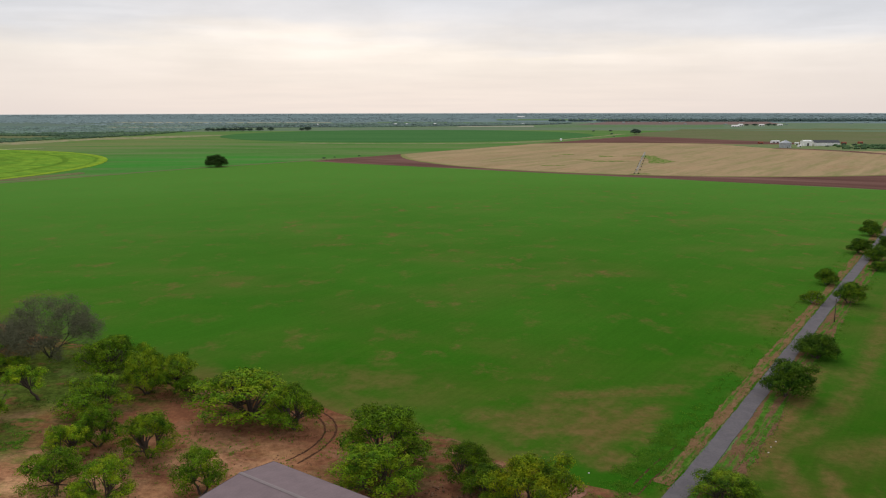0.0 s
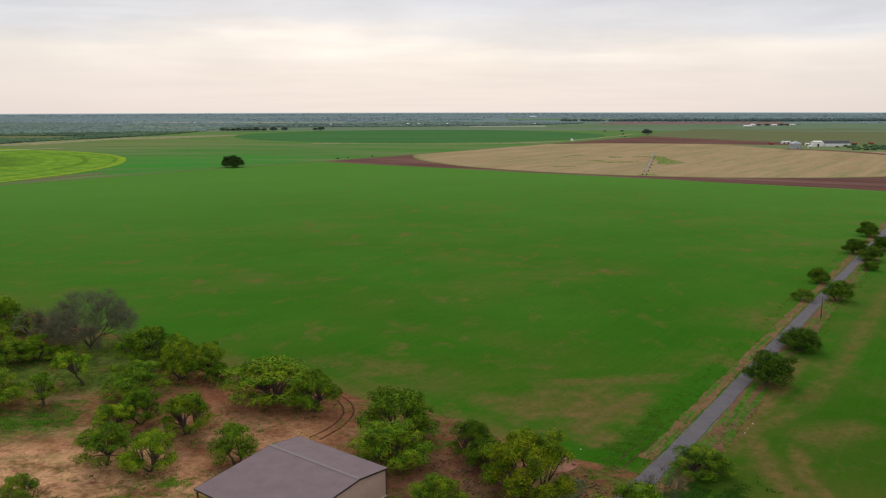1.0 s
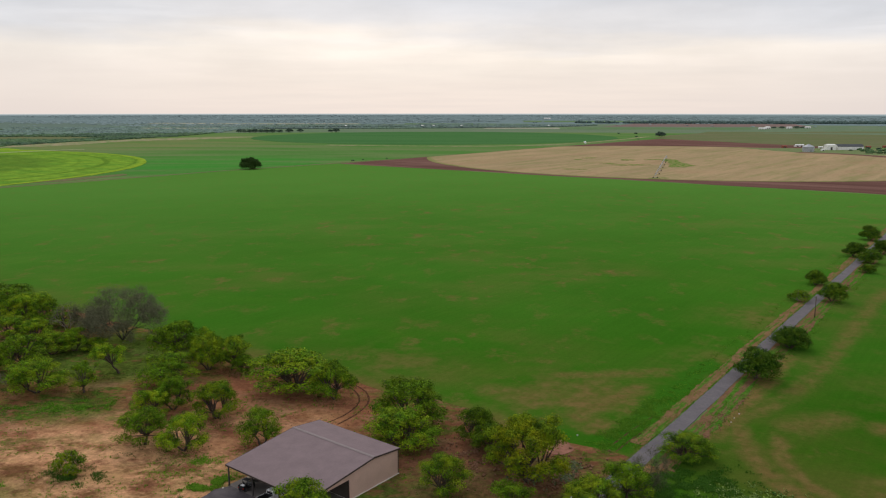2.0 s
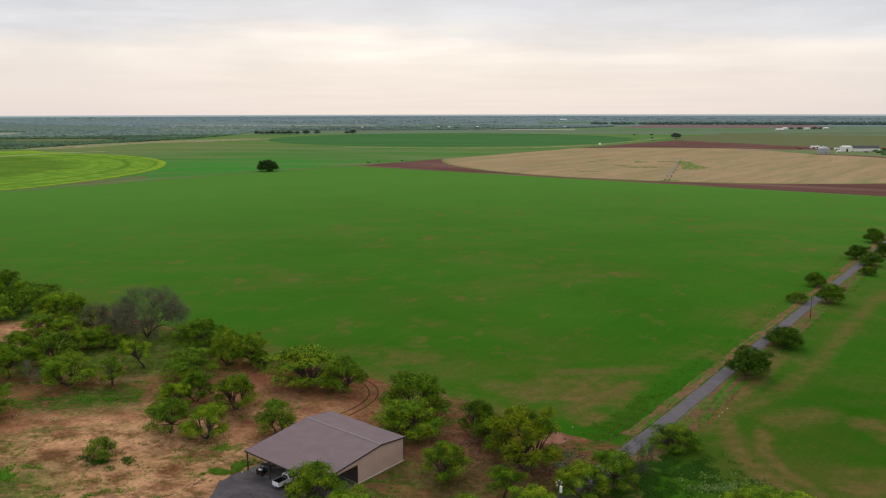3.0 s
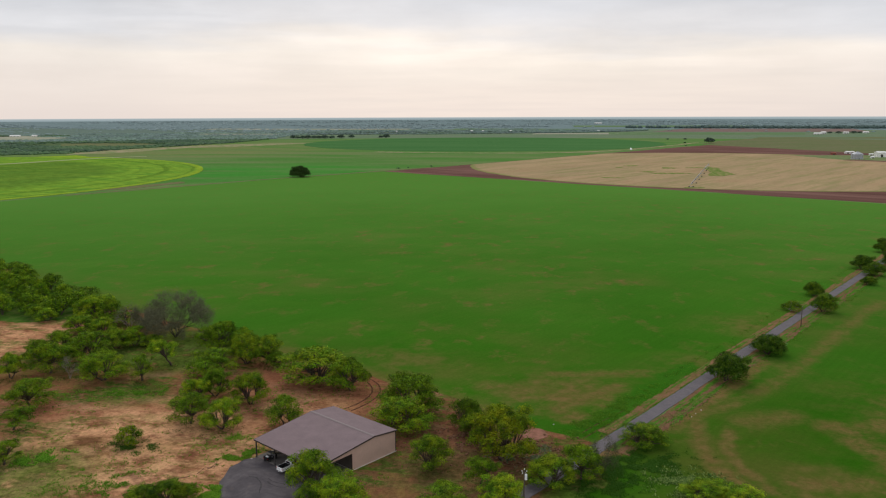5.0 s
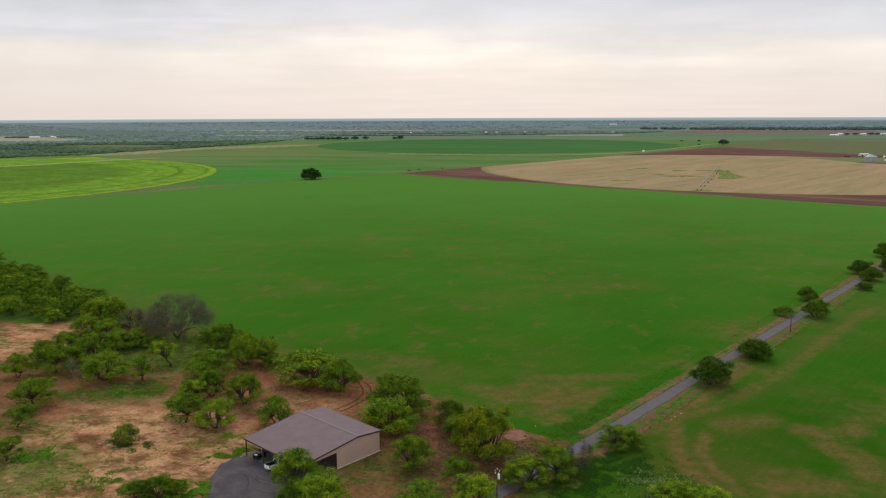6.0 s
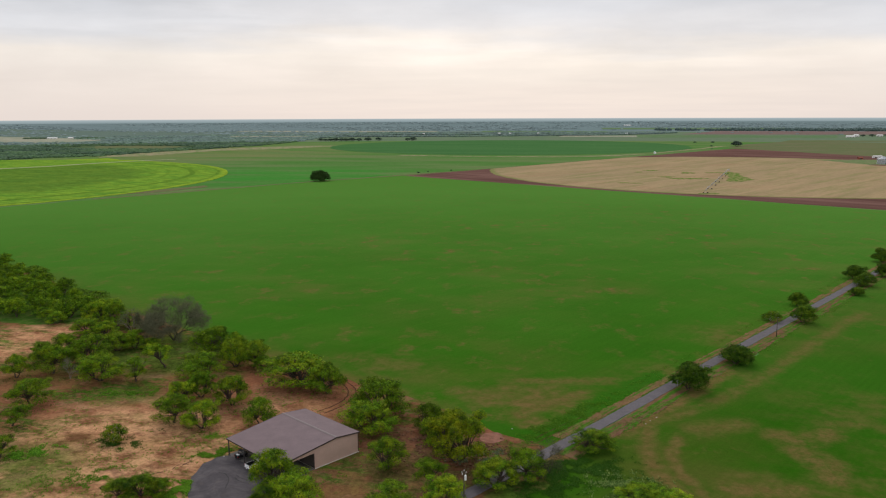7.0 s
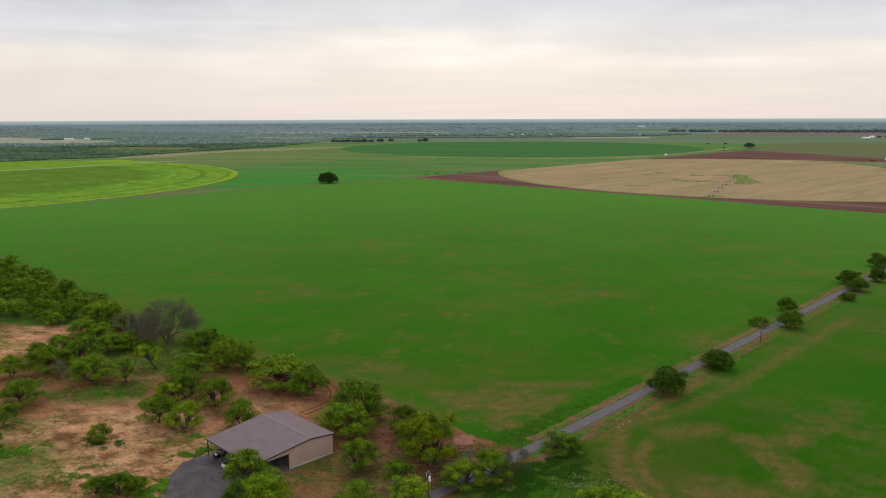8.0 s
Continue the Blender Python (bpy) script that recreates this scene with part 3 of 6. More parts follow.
    me.materials.append(mat)
    if smooth:
        me.polygons.foreach_set("use_smooth", [True] * len(me.polygons))
    ob = new(name, me)
    ob.parent = parent
    if label:
        ob["label"] = label
    return ob


def thing(name, m, label, category, group="", kind=""):
    ob = new(name)
    ob.matrix_basis = m
    return tagged(ob, label, category, group, kind)


def box(bm, x0, x1, y0, y1, z0, z1, bevel=0.0):
    r = bmesh.ops.create_cube(bm, size=1.0, matrix=Matrix.LocRotScale(((x0 + x1) / 2, (y0 + y1) / 2, (z0 + z1) / 2), None, (x1 - x0, y1 - y0, z1 - z0)))
    if bevel:
        edges = {e for v in r["verts"] for e in v.link_edges}
        bmesh.ops.bevel(bm, geom=list(edges), offset=bevel, segments=2, affect="EDGES", clamp_overlap=True)
    return bm


def boxed(*a, bevel=0.0):
    return box(bmesh.new(), *a, bevel=bevel)


def tube(bm, p, q, r0, r1=None, n=8):
    """A tapered round bar from p to q."""
    p, q = Vector(p), Vector(q)
    d = q - p
    bmesh.ops.create_cone(bm, cap_ends=True, segments=n, radius1=r0, radius2=r0 if r1 is None else r1, depth=d.length,
                          matrix=Matrix.Translation((p + q) / 2) @ d.to_track_quat("Z", "Y").to_matrix().to_4x4())
    return bm


def prism(bm, outline, y0, y1):
    """An outline in x and z, drawn out from y0 to y1."""
    a = [bm.verts.new((x, y0, z)) for x, z in outline]
    b = [bm.verts.new((x, y1, z)) for x, z in outline]
    bm.faces.new(a)
    bm.faces.new(b[::-1])
    n = len(outline)
    for i in range(n):
        bm.faces.new((a[i], b[i], b[(i + 1) % n], a[(i + 1) % n])[::-1])
    bmesh.ops.recalc_face_normals(bm, faces=bm.faces)
    return bm


def sheet(name, outline, z, mat, thick=0.3, label="", category="", step=6.0, rough=0.0):
    """A level sheet of ground with its own edge, ragged by `rough` metres."""
    pts = []
    n = len(outline)
    for i in range(n):
        p, q = Vector(outline[i][:2]), Vector(outline[(i + 1) % n][:2])
        k = max(1, int((q - p).length / step))
        side = Vector((q.y - p.y, p.x - q.x)).normalized()
        for j in range(k):
            c = p.lerp(q, j / k)
            if rough:
                c = c + side * rough * (noise.noise((c.x * 0.09, c.y * 0.09, 3.1)) * 1.3 + noise.noise((c.x * 0.4, c.y * 0.4, 7.7)) * 0.5)
            pts.append(c)
    inside = delaunay_2d_cdt(pts, [(i, (i + 1) % len(pts)) for i in range(len(pts))], [], 1, 0.001)
    flat, edges, tris = inside[0], inside[1], inside[2]
    verts = [(c.x, c.y, z) for c in flat]
    faces = []
    for t in tris:
        p, q, r = (flat[i] for i in t[:3])
        faces.append(tuple(t) if (q - p).cross(r - p) > 0 else tuple(t)[::-1])
    # the rim goes down into the ground
    seen = {}
    for f in faces:
        for i in range(len(f)):
            e = (f[i], f[(i + 1) % len(f)])
            seen[e] = True
    for e in [e for e in seen if (e[1], e[0]) not in seen]:
        k = len(verts)
        verts += [(flat[e[0]].x, flat[e[0]].y, z - thick), (flat[e[1]].x, flat[e[1]].y, z - thick)]
        faces.append((e[1], e[0], k, k + 1))
    me = bpy.data.meshes.new(name)
    me.from_pydata(verts, [], faces)
    me.materials.append(mat)
    return tagged(new(name, me), label, category, kind="structure")


def ring(cx, cy, r, n=160, keep=None):
    """A circle on the plan; keep may move a point back inside a border."""
    out = []
    for i in range(n):
        p = (cx + r * math.cos(i / n * math.tau), cy + r * math.sin(i / n * math.tau))
        out.append(keep(*p) if keep else p)
    return out


# ---- the land: one sheet out to a low, level rise at the horizon ----
HORIZON = 40.2


def land_z(x, y):
    r = math.hypot(x - 20, y + 30)
    t = min(max((r - 2500) / (4850 - 2500), 0), 1)
    return HORIZON * t * t * (1.35 - 0.35 * t)


def build_ground():
    radii = [0, 30, 60, 90, 120, 150, 190, 240, 300, 400, 550, 750, 1000, 1300, 1600, 1900, 2200]
    radii += [2400 + 100 * i for i in range(25)] + [4840, 4880, 4930, 5000, 5400]
    count = 240
    verts, faces = [(20, -30, 0)], []
    for r in radii[1:]:
        t = min(max((r - 2500) / (4850 - 2500), 0), 1)
        for i in range(count):
            w = i / count * math.tau
            x, y = 20 + r * math.cos(w), -30 + r * math.sin(w)
            z = HORIZON * t * t * (1.35 - 0.35 * t)
            if r > 2600:
                z += 1.6 * t * noise.noise((x * 0.0012, y * 0.0012, 0.4))
            if r > 4860:
                z -= (r - 4860) * 0.05
            verts.append((x, y, z))
    for i in range(count):
        faces.append((0, 1 + i, 1 + (i + 1) % count))
    for k in range(len(radii) - 2):
        s = 1 + k * count
        for i in range(count):
            j = (i + 1) % count
            faces.append((s + i, s + count + i, s + count + j, s + j))
    ob = link_mesh("ground", verts, faces, [M_LAND, M_LAND_MID_HAZY, M_LAND_FAR_HAZY], smooth=True)
    # beyond 2450 m and 3500 m the land takes hazier colours
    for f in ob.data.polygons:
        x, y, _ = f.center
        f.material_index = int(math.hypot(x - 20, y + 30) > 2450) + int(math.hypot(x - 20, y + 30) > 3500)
    return tagged(ob, "flat open farmland reaching the horizon", "ground", kind="structure")



build_ground()

# the yard and the fields round it
sheet("yard", [ab(-480, -170), ab(0, -170), ab(0, 60), ab(-10, 112), ab(-24, 128), ab(-40, 130), ab(-480, 124)], 0.03, M_YARD, 0.3,
      "sandy reddish yard soil with patchy short grass", "bare ground", 8, 0)
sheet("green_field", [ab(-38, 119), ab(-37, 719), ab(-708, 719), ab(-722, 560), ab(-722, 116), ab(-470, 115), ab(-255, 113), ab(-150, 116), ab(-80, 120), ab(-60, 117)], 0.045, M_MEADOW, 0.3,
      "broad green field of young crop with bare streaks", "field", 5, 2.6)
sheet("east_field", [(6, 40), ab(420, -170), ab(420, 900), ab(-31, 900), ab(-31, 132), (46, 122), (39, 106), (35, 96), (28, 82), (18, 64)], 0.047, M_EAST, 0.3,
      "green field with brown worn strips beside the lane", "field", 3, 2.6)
sheet("ploughed_field", [ab(-706, 722), ab(60, 722), ab(130, 1180), ab(-130, 1560), ab(-330, 1650), ab(-705, 1850)], 0.06, M_BROWN, 0.3,
      "reddish-brown ploughed soil round a crop circle", "field", 30, 3)


def trim_west(x, y):
    p, q = x * GA[0] + y * GA[1], x * GB[0] + y * GB[1]
    return ab(max(p, -703), q)[:2]


sheet("stubble_circle", ring(322, 1137, 386, 200, trim_west), 0.20, M_TAN, 0.25, "pale tan circle of dry crop stubble", "field", 20, 1.5)
sheet("flowering_circle", ring(-883, 844, 475, 220), 0.35, M_YELLOW, 0.5, "yellow-green circle of flowering crop", "field", 12, 1.5)
sheet("deep_green_circle", ring(-95, 2040, 472, 200), 0.3, M_DGREEN, 0.4, "far dark green crop circle", "field", 20, 2)


def far_patch(name, corners, mat, label, lift=0.25, cuts=14):
    """A far field that follows the slow rise of the land."""
    a, b, c, d = (Vector((*p, 0)) for p in corners)
    verts, faces = [], []
    for i in range(cuts + 1):
        for j in range(5):
            e = 0.03 * math.sin(i * 2.1 + j)
            p = a.lerp(b, i / cuts).lerp(d.lerp(c, i / cuts), min(max(j / 4 + (e if 0 < i < cuts else 0), -0.05), 1.05))
            verts.append((p.x, p.y, land_z(p.x, p.y) + lift))
    for i in range(cuts):
        for j in range(4):
            k = i * 5 + j
            faces.append((k, k + 5, k + 6, k + 1))
    return tagged(link_mesh(name, verts, faces, mat), label, "field", kind="structure")


# far fields, in the haze-greyed colours
far_patch("red_field", ((520, 3121), (1300, 3010), (1360, 3330), (716, 3470)), M_BROWN_HAZY, "far reddish ploughed strip before a tree line")
far_patch("green_strip", ((318, 2799), (974, 2743), (1036, 2934), (343, 3070)), M_GREEN_HAZY, "far bright green strip of crop")
far_patch("pink_field", ((40, 2850), (500, 2860), (470, 2990), (60, 2980)), M_SAND_HAZY, "far pale dry field")
far_patch("clearing_west", ((-1664, 2051), (-1480, 2198), (-1500, 2500), (-2132, 2635)), M_SAND_HAZY, "pale dry clearing in the woods", 0.9)
far_patch("clearing_strip", ((-1209, 2760), (-900, 2790), (-900, 2850), (-1209, 2850)), M_SAND_HAZY, "pale clearing in the woods", 0.9)
far_patch("clearing_far", ((-1400, 3300), (-500, 3400), (-500, 3500), (-1400, 3420)), M_SAND_HAZY, "pale long clearing in the far woods")
far_patch("clearing_far", ((250, 3700), (1100, 3600), (1100, 3800), (250, 3900)), M_GREEN_HAZY, "pale green far field")
far_patch("clearing_far", ((-300, 3250), (250, 3250), (250, 3480), (-300, 3520)), M_GREEN_HAZY, "green far field between woods")
sheet("woods_edge_strip", [(-880, 1395), (-813, 1477), (-791, 1622), (-768, 1727), (-671, 1802), (-560, 1990), (-585, 2030), (-726, 1960), (-807, 1830), (-845, 1745), (-893, 1640), (-945, 1545)], 0.14, M_SAND_EDGE, 0.2, "sandy strip along the wood's edge", "track", 14, 6)
far_patch("wood_floor", ((-2700, 1900), (-800, 2400), (-850, 3300), (-2900, 3300)), M_WOODFLOOR_HAZY, "rough ground under the farther brushwood", 0.5, 24)
sheet("wood_glade", [(-1240, 1960), (-1102, 2090), (-960, 1930), (-960, 1830), (-1143, 1790)], 0.16, M_OLIVE, 0.2, "pale grassy glade in the brushwood", "field", 20, 8)
sheet("olive_pasture", [(460, 1975), (640, 1560), (800, 1450), (1900, 1500), (1700, 2400), (990, 2440), (700, 2400), (560, 2200)], 0.05, M_OLIVE, 0.2,
      "far olive-brown pasture", "field", 60, 4)
far_patch("olive_pasture_north", ((700, 2400), (1700, 2400), (1500, 2640), (860, 2745)), M_OLIVE, "far olive-brown pasture", 0.06)
sheet("wood_floor", [(-1045, 1290), (-985, 1440), (-860, 1790), (-795, 2120), (-800, 2390), (-900, 2400), (-1500, 2000), (-2000, 1600), (-2000, 1150), (-1300, 1150)], 0.1, M_WOODFLOOR, 0.2, "rough ground under the brushwood", "woodland floor", 30, 6)
sheet("farm_green", [(505, 1440), (545, 1300), (620, 1225), (760, 1170), (830, 1340), (720, 1450), (600, 1450)], 0.22, M_FARMGRASS, 0.2, "rough grass round the far farmstead", "grass", 12, 4)
sheet("bare_patch", [(-450, 690), (-402, 728), (-372, 808), (-386, 822), (-412, 765), (-440, 722), (-480, 690)], 0.16, M_SAND, 0.2, "bare brownish patch at the field's corner", "bare ground", 8, 4)
# sandy tracks: the field's west edge and the edge of the far woods
sheet("field_edge_track", [ab(-712, 719), ab(-726, 560), ab(-726, 300), ab(-733, 300), ab(-733, 560), ab(-722, 724), ab(-700, 1000), ab(-703, 1000)], 0.10, M_SAND, 0.2,
      "pale grassy track along the field's edge", "track", 12, 1.2)


# ---- the lane, its verges and the gravel apron ----
def strip(name, centre, width, z, mat, thick, label, category, rough=0.0, step=5.0):
    """A band of ground along a line, with ragged sides."""
    line = []
    for p, q in zip(centre, centre[1:]):
        p, q = Vector(p), Vector(q)
        k = max(1, int((q - p).length / step))
        line += [p.lerp(q, i / k) for i in range(k)]
    line.append(Vector(centre[-1]))
    verts, faces = [], []
    for i, c in enumerate(line):
        d = (line[min(i + 1, len(line) - 1)] - line[max(i - 1, 0)]).normalized()
        n = Vector((-d.y, d.x))
        for s in (1, -1):
            w = width / 2 + rough * (noise.noise((c.x * 0.13, c.y * 0.13, s * 9.3)) * 0.9 + noise.noise((c.x * 0.8, c.y * 0.8, s * 4.1)) * 0.8)
            p = c + n * s * w
            verts += [(p.x, p.y, z), (p.x, p.y, z - thick)]
    for i in range(len(line) - 1):
        k = i * 4
        faces += [(k, k + 2, k + 6, k + 4), (k + 1, k, k + 4, k + 5), (k + 2, k + 3, k + 7, k + 6)]
    faces += [(0, 1, 3, 2), (len(verts) - 4, len(verts) - 2, len(verts) - 1, len(verts) - 3)]
    return tagged(link_mesh(name, verts, faces, mat), label, category, kind="structure")


def lane_p(q):
    """How far along the other grid direction the lane's middle lies: it bears slightly west as it goes north."""
    return -36.1 - 0.7 * min(max((q - 140) / 110, 0.0), 1.0) - 1.4 * max(q - 250, 0.0) / 450


LANE = [(2, 65.5), (10, 79.2), (19.4, 93.3), (25, 101.0), (32.2, 111.0), (38.6, 120.2)] + [ab(lane_p(q), q)[:2] for q in range(132, 760, 15)]
strip("verge_west", [ab(lane_p(q) - 3.7, q)[:2] for q in range(126, 720, 12)], 2.9, 0.10, M_VERGE, 0.2, "sandy verge with weeds along the lane", "verge", 0.7, 0.7)
strip("verge_east", [ab(lane_p(q) + 4.4, q)[:2] for q in range(118, 720, 12)], 5.4, 0.10, M_VERGE_EAST, 0.2, "weedy sandy verge along the lane", "verge", 1.0, 0.7)
strip("lane", LANE, 3.7, 0.14, M_LANE, 0.3, "worn grey asphalt farm lane", "road", 0.22, 2)
APRON = [(-42.4, 104.6), (-45.2, 103), (-46.8, 99), (-46.2, 92), (-43.5, 84), (-38, 74), (-30, 64), (-16, 58), (-8, 62), (-14, 74), (-24, 84), (-23.5, 92), (-20, 97), (-26, 103)]
sheet("apron", APRON, 0.09, M_APRON, 0.2, "dark gravel apron in front of the shed", "driveway", 2, 0.7)
sheet("flowering_strip", [(-1010, 800), (-930, 940), (-862, 1049), (-810, 1129), (-769, 1247), (-726, 1315), (-790, 1325), (-850, 1378), (-925, 1300), (-990, 1210), (-1110, 1050), (-1170, 900)], 0.42, M_YELLOW_STRIP, 0.5, "narrow strip of yellow-green flowering crop", "field", 14, 2.5)
strip("crop_track", [(-1010, 800), (-930, 940), (-860, 1049), (-808, 1129), (-767, 1247), (-724, 1315), (-690, 1345)], 15.0, 0.52, M_TRACK_PALE, 0.3, "pale track across the flowering crop", "track", 1.0, 12)


# ---- trees ----
def limb(bm, p, q, r0, r1, rng, bends=3, n=6):
    """A bent, tapering limb; returns its points."""
    pts = [Vector(p)]
    length = (Vector(q) - Vector(p)).length
    for i in range(1, bends + 1):
        c = Vector(p).lerp(Vector(q), i / bends)
        if i < bends:
            c += Vector((rng.uniform(-1, 1), rng.uniform(-1, 1), rng.uniform(-0.5, 0.7))) * length * 0.09
        pts.append(c)
    rings = []
    for i, c in enumerate(pts):
        d = (pts[min(i + 1, bends)] - pts[max(i - 1, 0)]).normalized()
        s = d.orthogonal().normalized()
        t = d.cross(s)
        r = r0 + (r1 - r0) * i / bends
        rings.append([bm.verts.new(c + (s * math.cos(k / n * math.tau) + t * math.sin(k / n * math.tau)) * r) for k in range(n)])
    for a, b in zip(rings, rings[1:]):
        for k in range(n):
            bm.faces.new((a[k], a[(k + 1) % n], b[(k + 1) % n], b[k]))
    return pts


def leaf_shell(rng, lobes, per, size, gap=0.0, depth=0.3, broad=0.34, under=-0.45):
    """Leaf sprays over the knobbly outer shells of rounded lobes (centre, half width, half height); inner parts of overlapping lobes stay open."""
    verts, faces = [], []
    for k, (c, rw, rh) in enumerate(lobes):
        others = [o for j, o in enumerate(lobes) if j != k and (o[0] - c).length < o[1] + rw]
        for _ in range(int(per * rw * (rw + rh) * 0.5)):
            d = Vector((rng.gauss(0, 1), rng.gauss(0, 1), rng.gauss(0.25, 1))).normalized()
            if d.z < under and rng.random() < 0.8:
                continue
            knob = noise.noise((d.x * 2.1 + k * 7.3, d.y * 2.1, d.z * 2.1)) + 0.55 * noise.noise((d.x * 5.2, d.y * 5.2 + k * 3.1, d.z * 5.2))
            if knob < gap - 0.6:
                continue
            rad = (1 + 0.5 * knob) * (1 - depth * rng.random() ** 1.6)
            p = c + Vector((d.x * rw, d.y * rw, d.z * rh)) * rad
            hid = False
            for o, ow, oh in others:
                e = p - o
                if (e.x / ow) ** 2 + (e.y / ow) ** 2 + (e.z / oh) ** 2 < 0.3:
                    hid = True
                    break
            if hid or p.z < 0.1:
                continue
            n = (Vector((d.x / rw, d.y / rw, d.z / rh)).normalized() + Vector((rng.uniform(-1, 1), rng.uniform(-1, 1), rng.uniform(-0.6, 0.9))) * 0.5).normalized()
            u = n.cross(Vector((rng.uniform(-1, 1), rng.uniform(-1, 1), rng.uniform(-1, 1))))
            if u.length < 0.1:
                continue
            u.normalize()
            w = u.cross(n)
            r = size * rng.uniform(0.6, 1.35)
            i = len(verts)
            bend = n * (-r * 0.18)
            verts += [p - u * r * 0.7 + bend, p - w * r * broad, p + u * r * 0.75 + bend, p + w * r * broad]
            faces += [(i, i + 1, i + 2), (i, i + 2, i + 3)]
    return [tuple(v) for v in verts], faces


def grow_twigs(bm, rng, p, d, length, r, depth, tips, flat, n=4):
    """Forks a limb again and again into finer twigs that arch outwards."""
    q = p + d * length
    limb(bm, p, q, r, r * 0.68, rng, 2, n)
    if depth == 0:
        tips.append(q)
        return
    for k in range(3 if rng.random() < 0.45 else 2):
        e = (d + Vector((rng.uniform(-1, 1), rng.uniform(-1, 1), rng.uniform(-0.75, 0.75))) * 0.72 + Vector((d.x, d.y, 0)) * 0.12)
        e.z *= flat
        grow_twigs(bm, rng, q, e.normalized(), length * rng.uniform(0.68, 0.92), max(r * 0.6, 0.018), depth - 1, tips, flat, 3)


def make_bare_tree(seed, leaf, bark, label, w=24.0, h=15.0, stems=5, depth=6, leaves=5, size=0.24, rise=0.9, name="mesquite_tree", cat="tree"):
    """A tree that has lost most of its leaves: a fan of forking limbs that ends in a haze of fine twigs."""
    rng = random.Random(seed)
    ob = thing(name, Matrix(), label, cat)
    bm, tips = bmesh.new(), []
    for k in range(stems):
        a = k / stems * math.tau + rng.uniform(-0.3, 0.3)
        d = Vector((math.cos(a), math.sin(a), rise * rng.uniform(0.75, 1.35))).normalized()
        grow_twigs(bm, rng, Vector((math.cos(a) * 0.2, math.sin(a) * 0.2, -0.2)), d, h * 0.27, 0.017 * h + 0.04, depth, tips, 0.94, 6)
    reach = sorted(math.hypot(q.x, q.y) for q in tips)[int(len(tips) * 0.93)]
    high = sorted(q.z for q in tips)[int(len(tips) * 0.96)]
    fit = Matrix.Diagonal((w / 2 / reach, w / 2 / reach, h / high, 1))
    for v in bm.verts:
        v.co = fit @ v.co
        v.co.z = max(v.co.z, -0.2)
    part("trunk", bm, bark, ob)
    verts, faces = [], []
    for q in tips:
        q = fit @ q
        for _ in range(leaves):
            c = q + Vector((rng.gauss(0, 1), rng.gauss(0, 1), rng.gauss(0, 0.8))) * 0.6
            if c.z < 0.3:
                continue
            u = Vector((rng.uniform(-1, 1), rng.uniform(-1, 1), rng.uniform(-0.3, 1))).normalized()
            n = u.orthogonal().normalized()
            r = size * rng.uniform(0.6, 1.4)
            i = len(verts)
            verts += [tuple(c - u * r), tuple(c + n * r * 0.16), tuple(c + u * r), tuple(c - n * r * 0.16)]
            faces.append((i, i + 1, i + 2, i + 3))
    link_mesh("crown", verts, faces, leaf, ob)
    ob["span"], ob["tall"] = w, h
    return ob


def make_tree(seed, leaf, bark, label, name="mesquite_tree", w=10.0, h=9.0, stems=2, lobes=10, low=0.3, per=265, size=0.212, lean=(0, 0), cat="tree", fat=0.21, dome=0.75, gap=0.0, twigs=4, skirt=0, depth=0.5):
    """A tree on its base: bent stems that fork to every lobe of a rounded crown with gaps."""
    rng = random.Random(seed)
    ob = thing(name, Matrix(), label, cat)
    crown = []
    room = h * (1 - low)
    squash, turn = rng.uniform(0.82, 1.0), rng.uniform(0, math.tau)
    for k in range(lobes):
        a = k * 2.39996 + rng.uniform(-0.5, 0.5)
        q = math.sqrt((k + 0.3) / lobes)
        rw = w * fat * rng.uniform(0.7, 1.3) * (1.1 - 0.25 * q)
        rh = min(rw * rng.uniform(0.7, 1.0), room * 0.42)
        out = q * (w / 2 - rw * 0.75) * rng.uniform(0.85, 1.12) * (1 - (1 - squash) * math.cos(a - turn) ** 2)
        top = h - room * dome * q * q * rng.uniform(0.2, 1.25) - room * 0.15 * rng.random()
        z = max(top - rh * 1.15, h * low + rh * 0.7)
        c = Vector((out * math.cos(a), out * math.sin(a), z)) + Vector((lean[0], lean[1], 0)) * z / h
        crown.append((c, rw, rh))
    for k in range(skirt):
        a = k / skirt * math.tau + rng.uniform(-0.3, 0.3)
        rw = w * fat * rng.uniform(0.9, 1.3)
        crown.append((Vector((math.cos(a) * (w / 2 - rw), math.sin(a) * (w / 2 - rw), h * rng.uniform(0.24, 0.42))), rw, min(rw * 0.8, h * 0.24)))
    bm = bmesh.new()
    forks, girth = [], 0.024 * h + 0.05
    fork_z = h * max(low, 0.16)
    for k in range(stems):
        a = rng.uniform(0, math.tau) if stems == 1 else k / stems * math.tau + rng.uniform(-0.4, 0.4)
        out = w * (0.04 if stems == 1 else 0.13)
        q = Vector((math.cos(a) * out + lean[0] * 0.35, math.sin(a) * out + lean[1] * 0.35, fork_z * rng.uniform(0.75, 1.1)))
        foot = Vector((math.cos(a), math.sin(a), 0)) * (0.14 if stems > 1 else 0)
        foot.z = -0.2
        limb(bm, foot, q, girth * (1.15 if stems == 1 else 0.85), girth * 0.6, rng, 3, 7)
        forks.append(q)
    for c, rw, rh in crown:
        q = min(forks, key=lambda v: (v - c).length)
        m = q.lerp(c, 0.55) + Vector((0, 0, 0.25))
        limb(bm, q, m, girth * 0.5, girth * 0.3, rng, 2, 5)
        limb(bm, m, c, girth * 0.3, girth * 0.16, rng, 2, 4)
        for _ in range(twigs):
            d = Vector((rng.gauss(0, 1), rng.gauss(0, 1), rng.gauss(0.4, 0.7))).normalized()
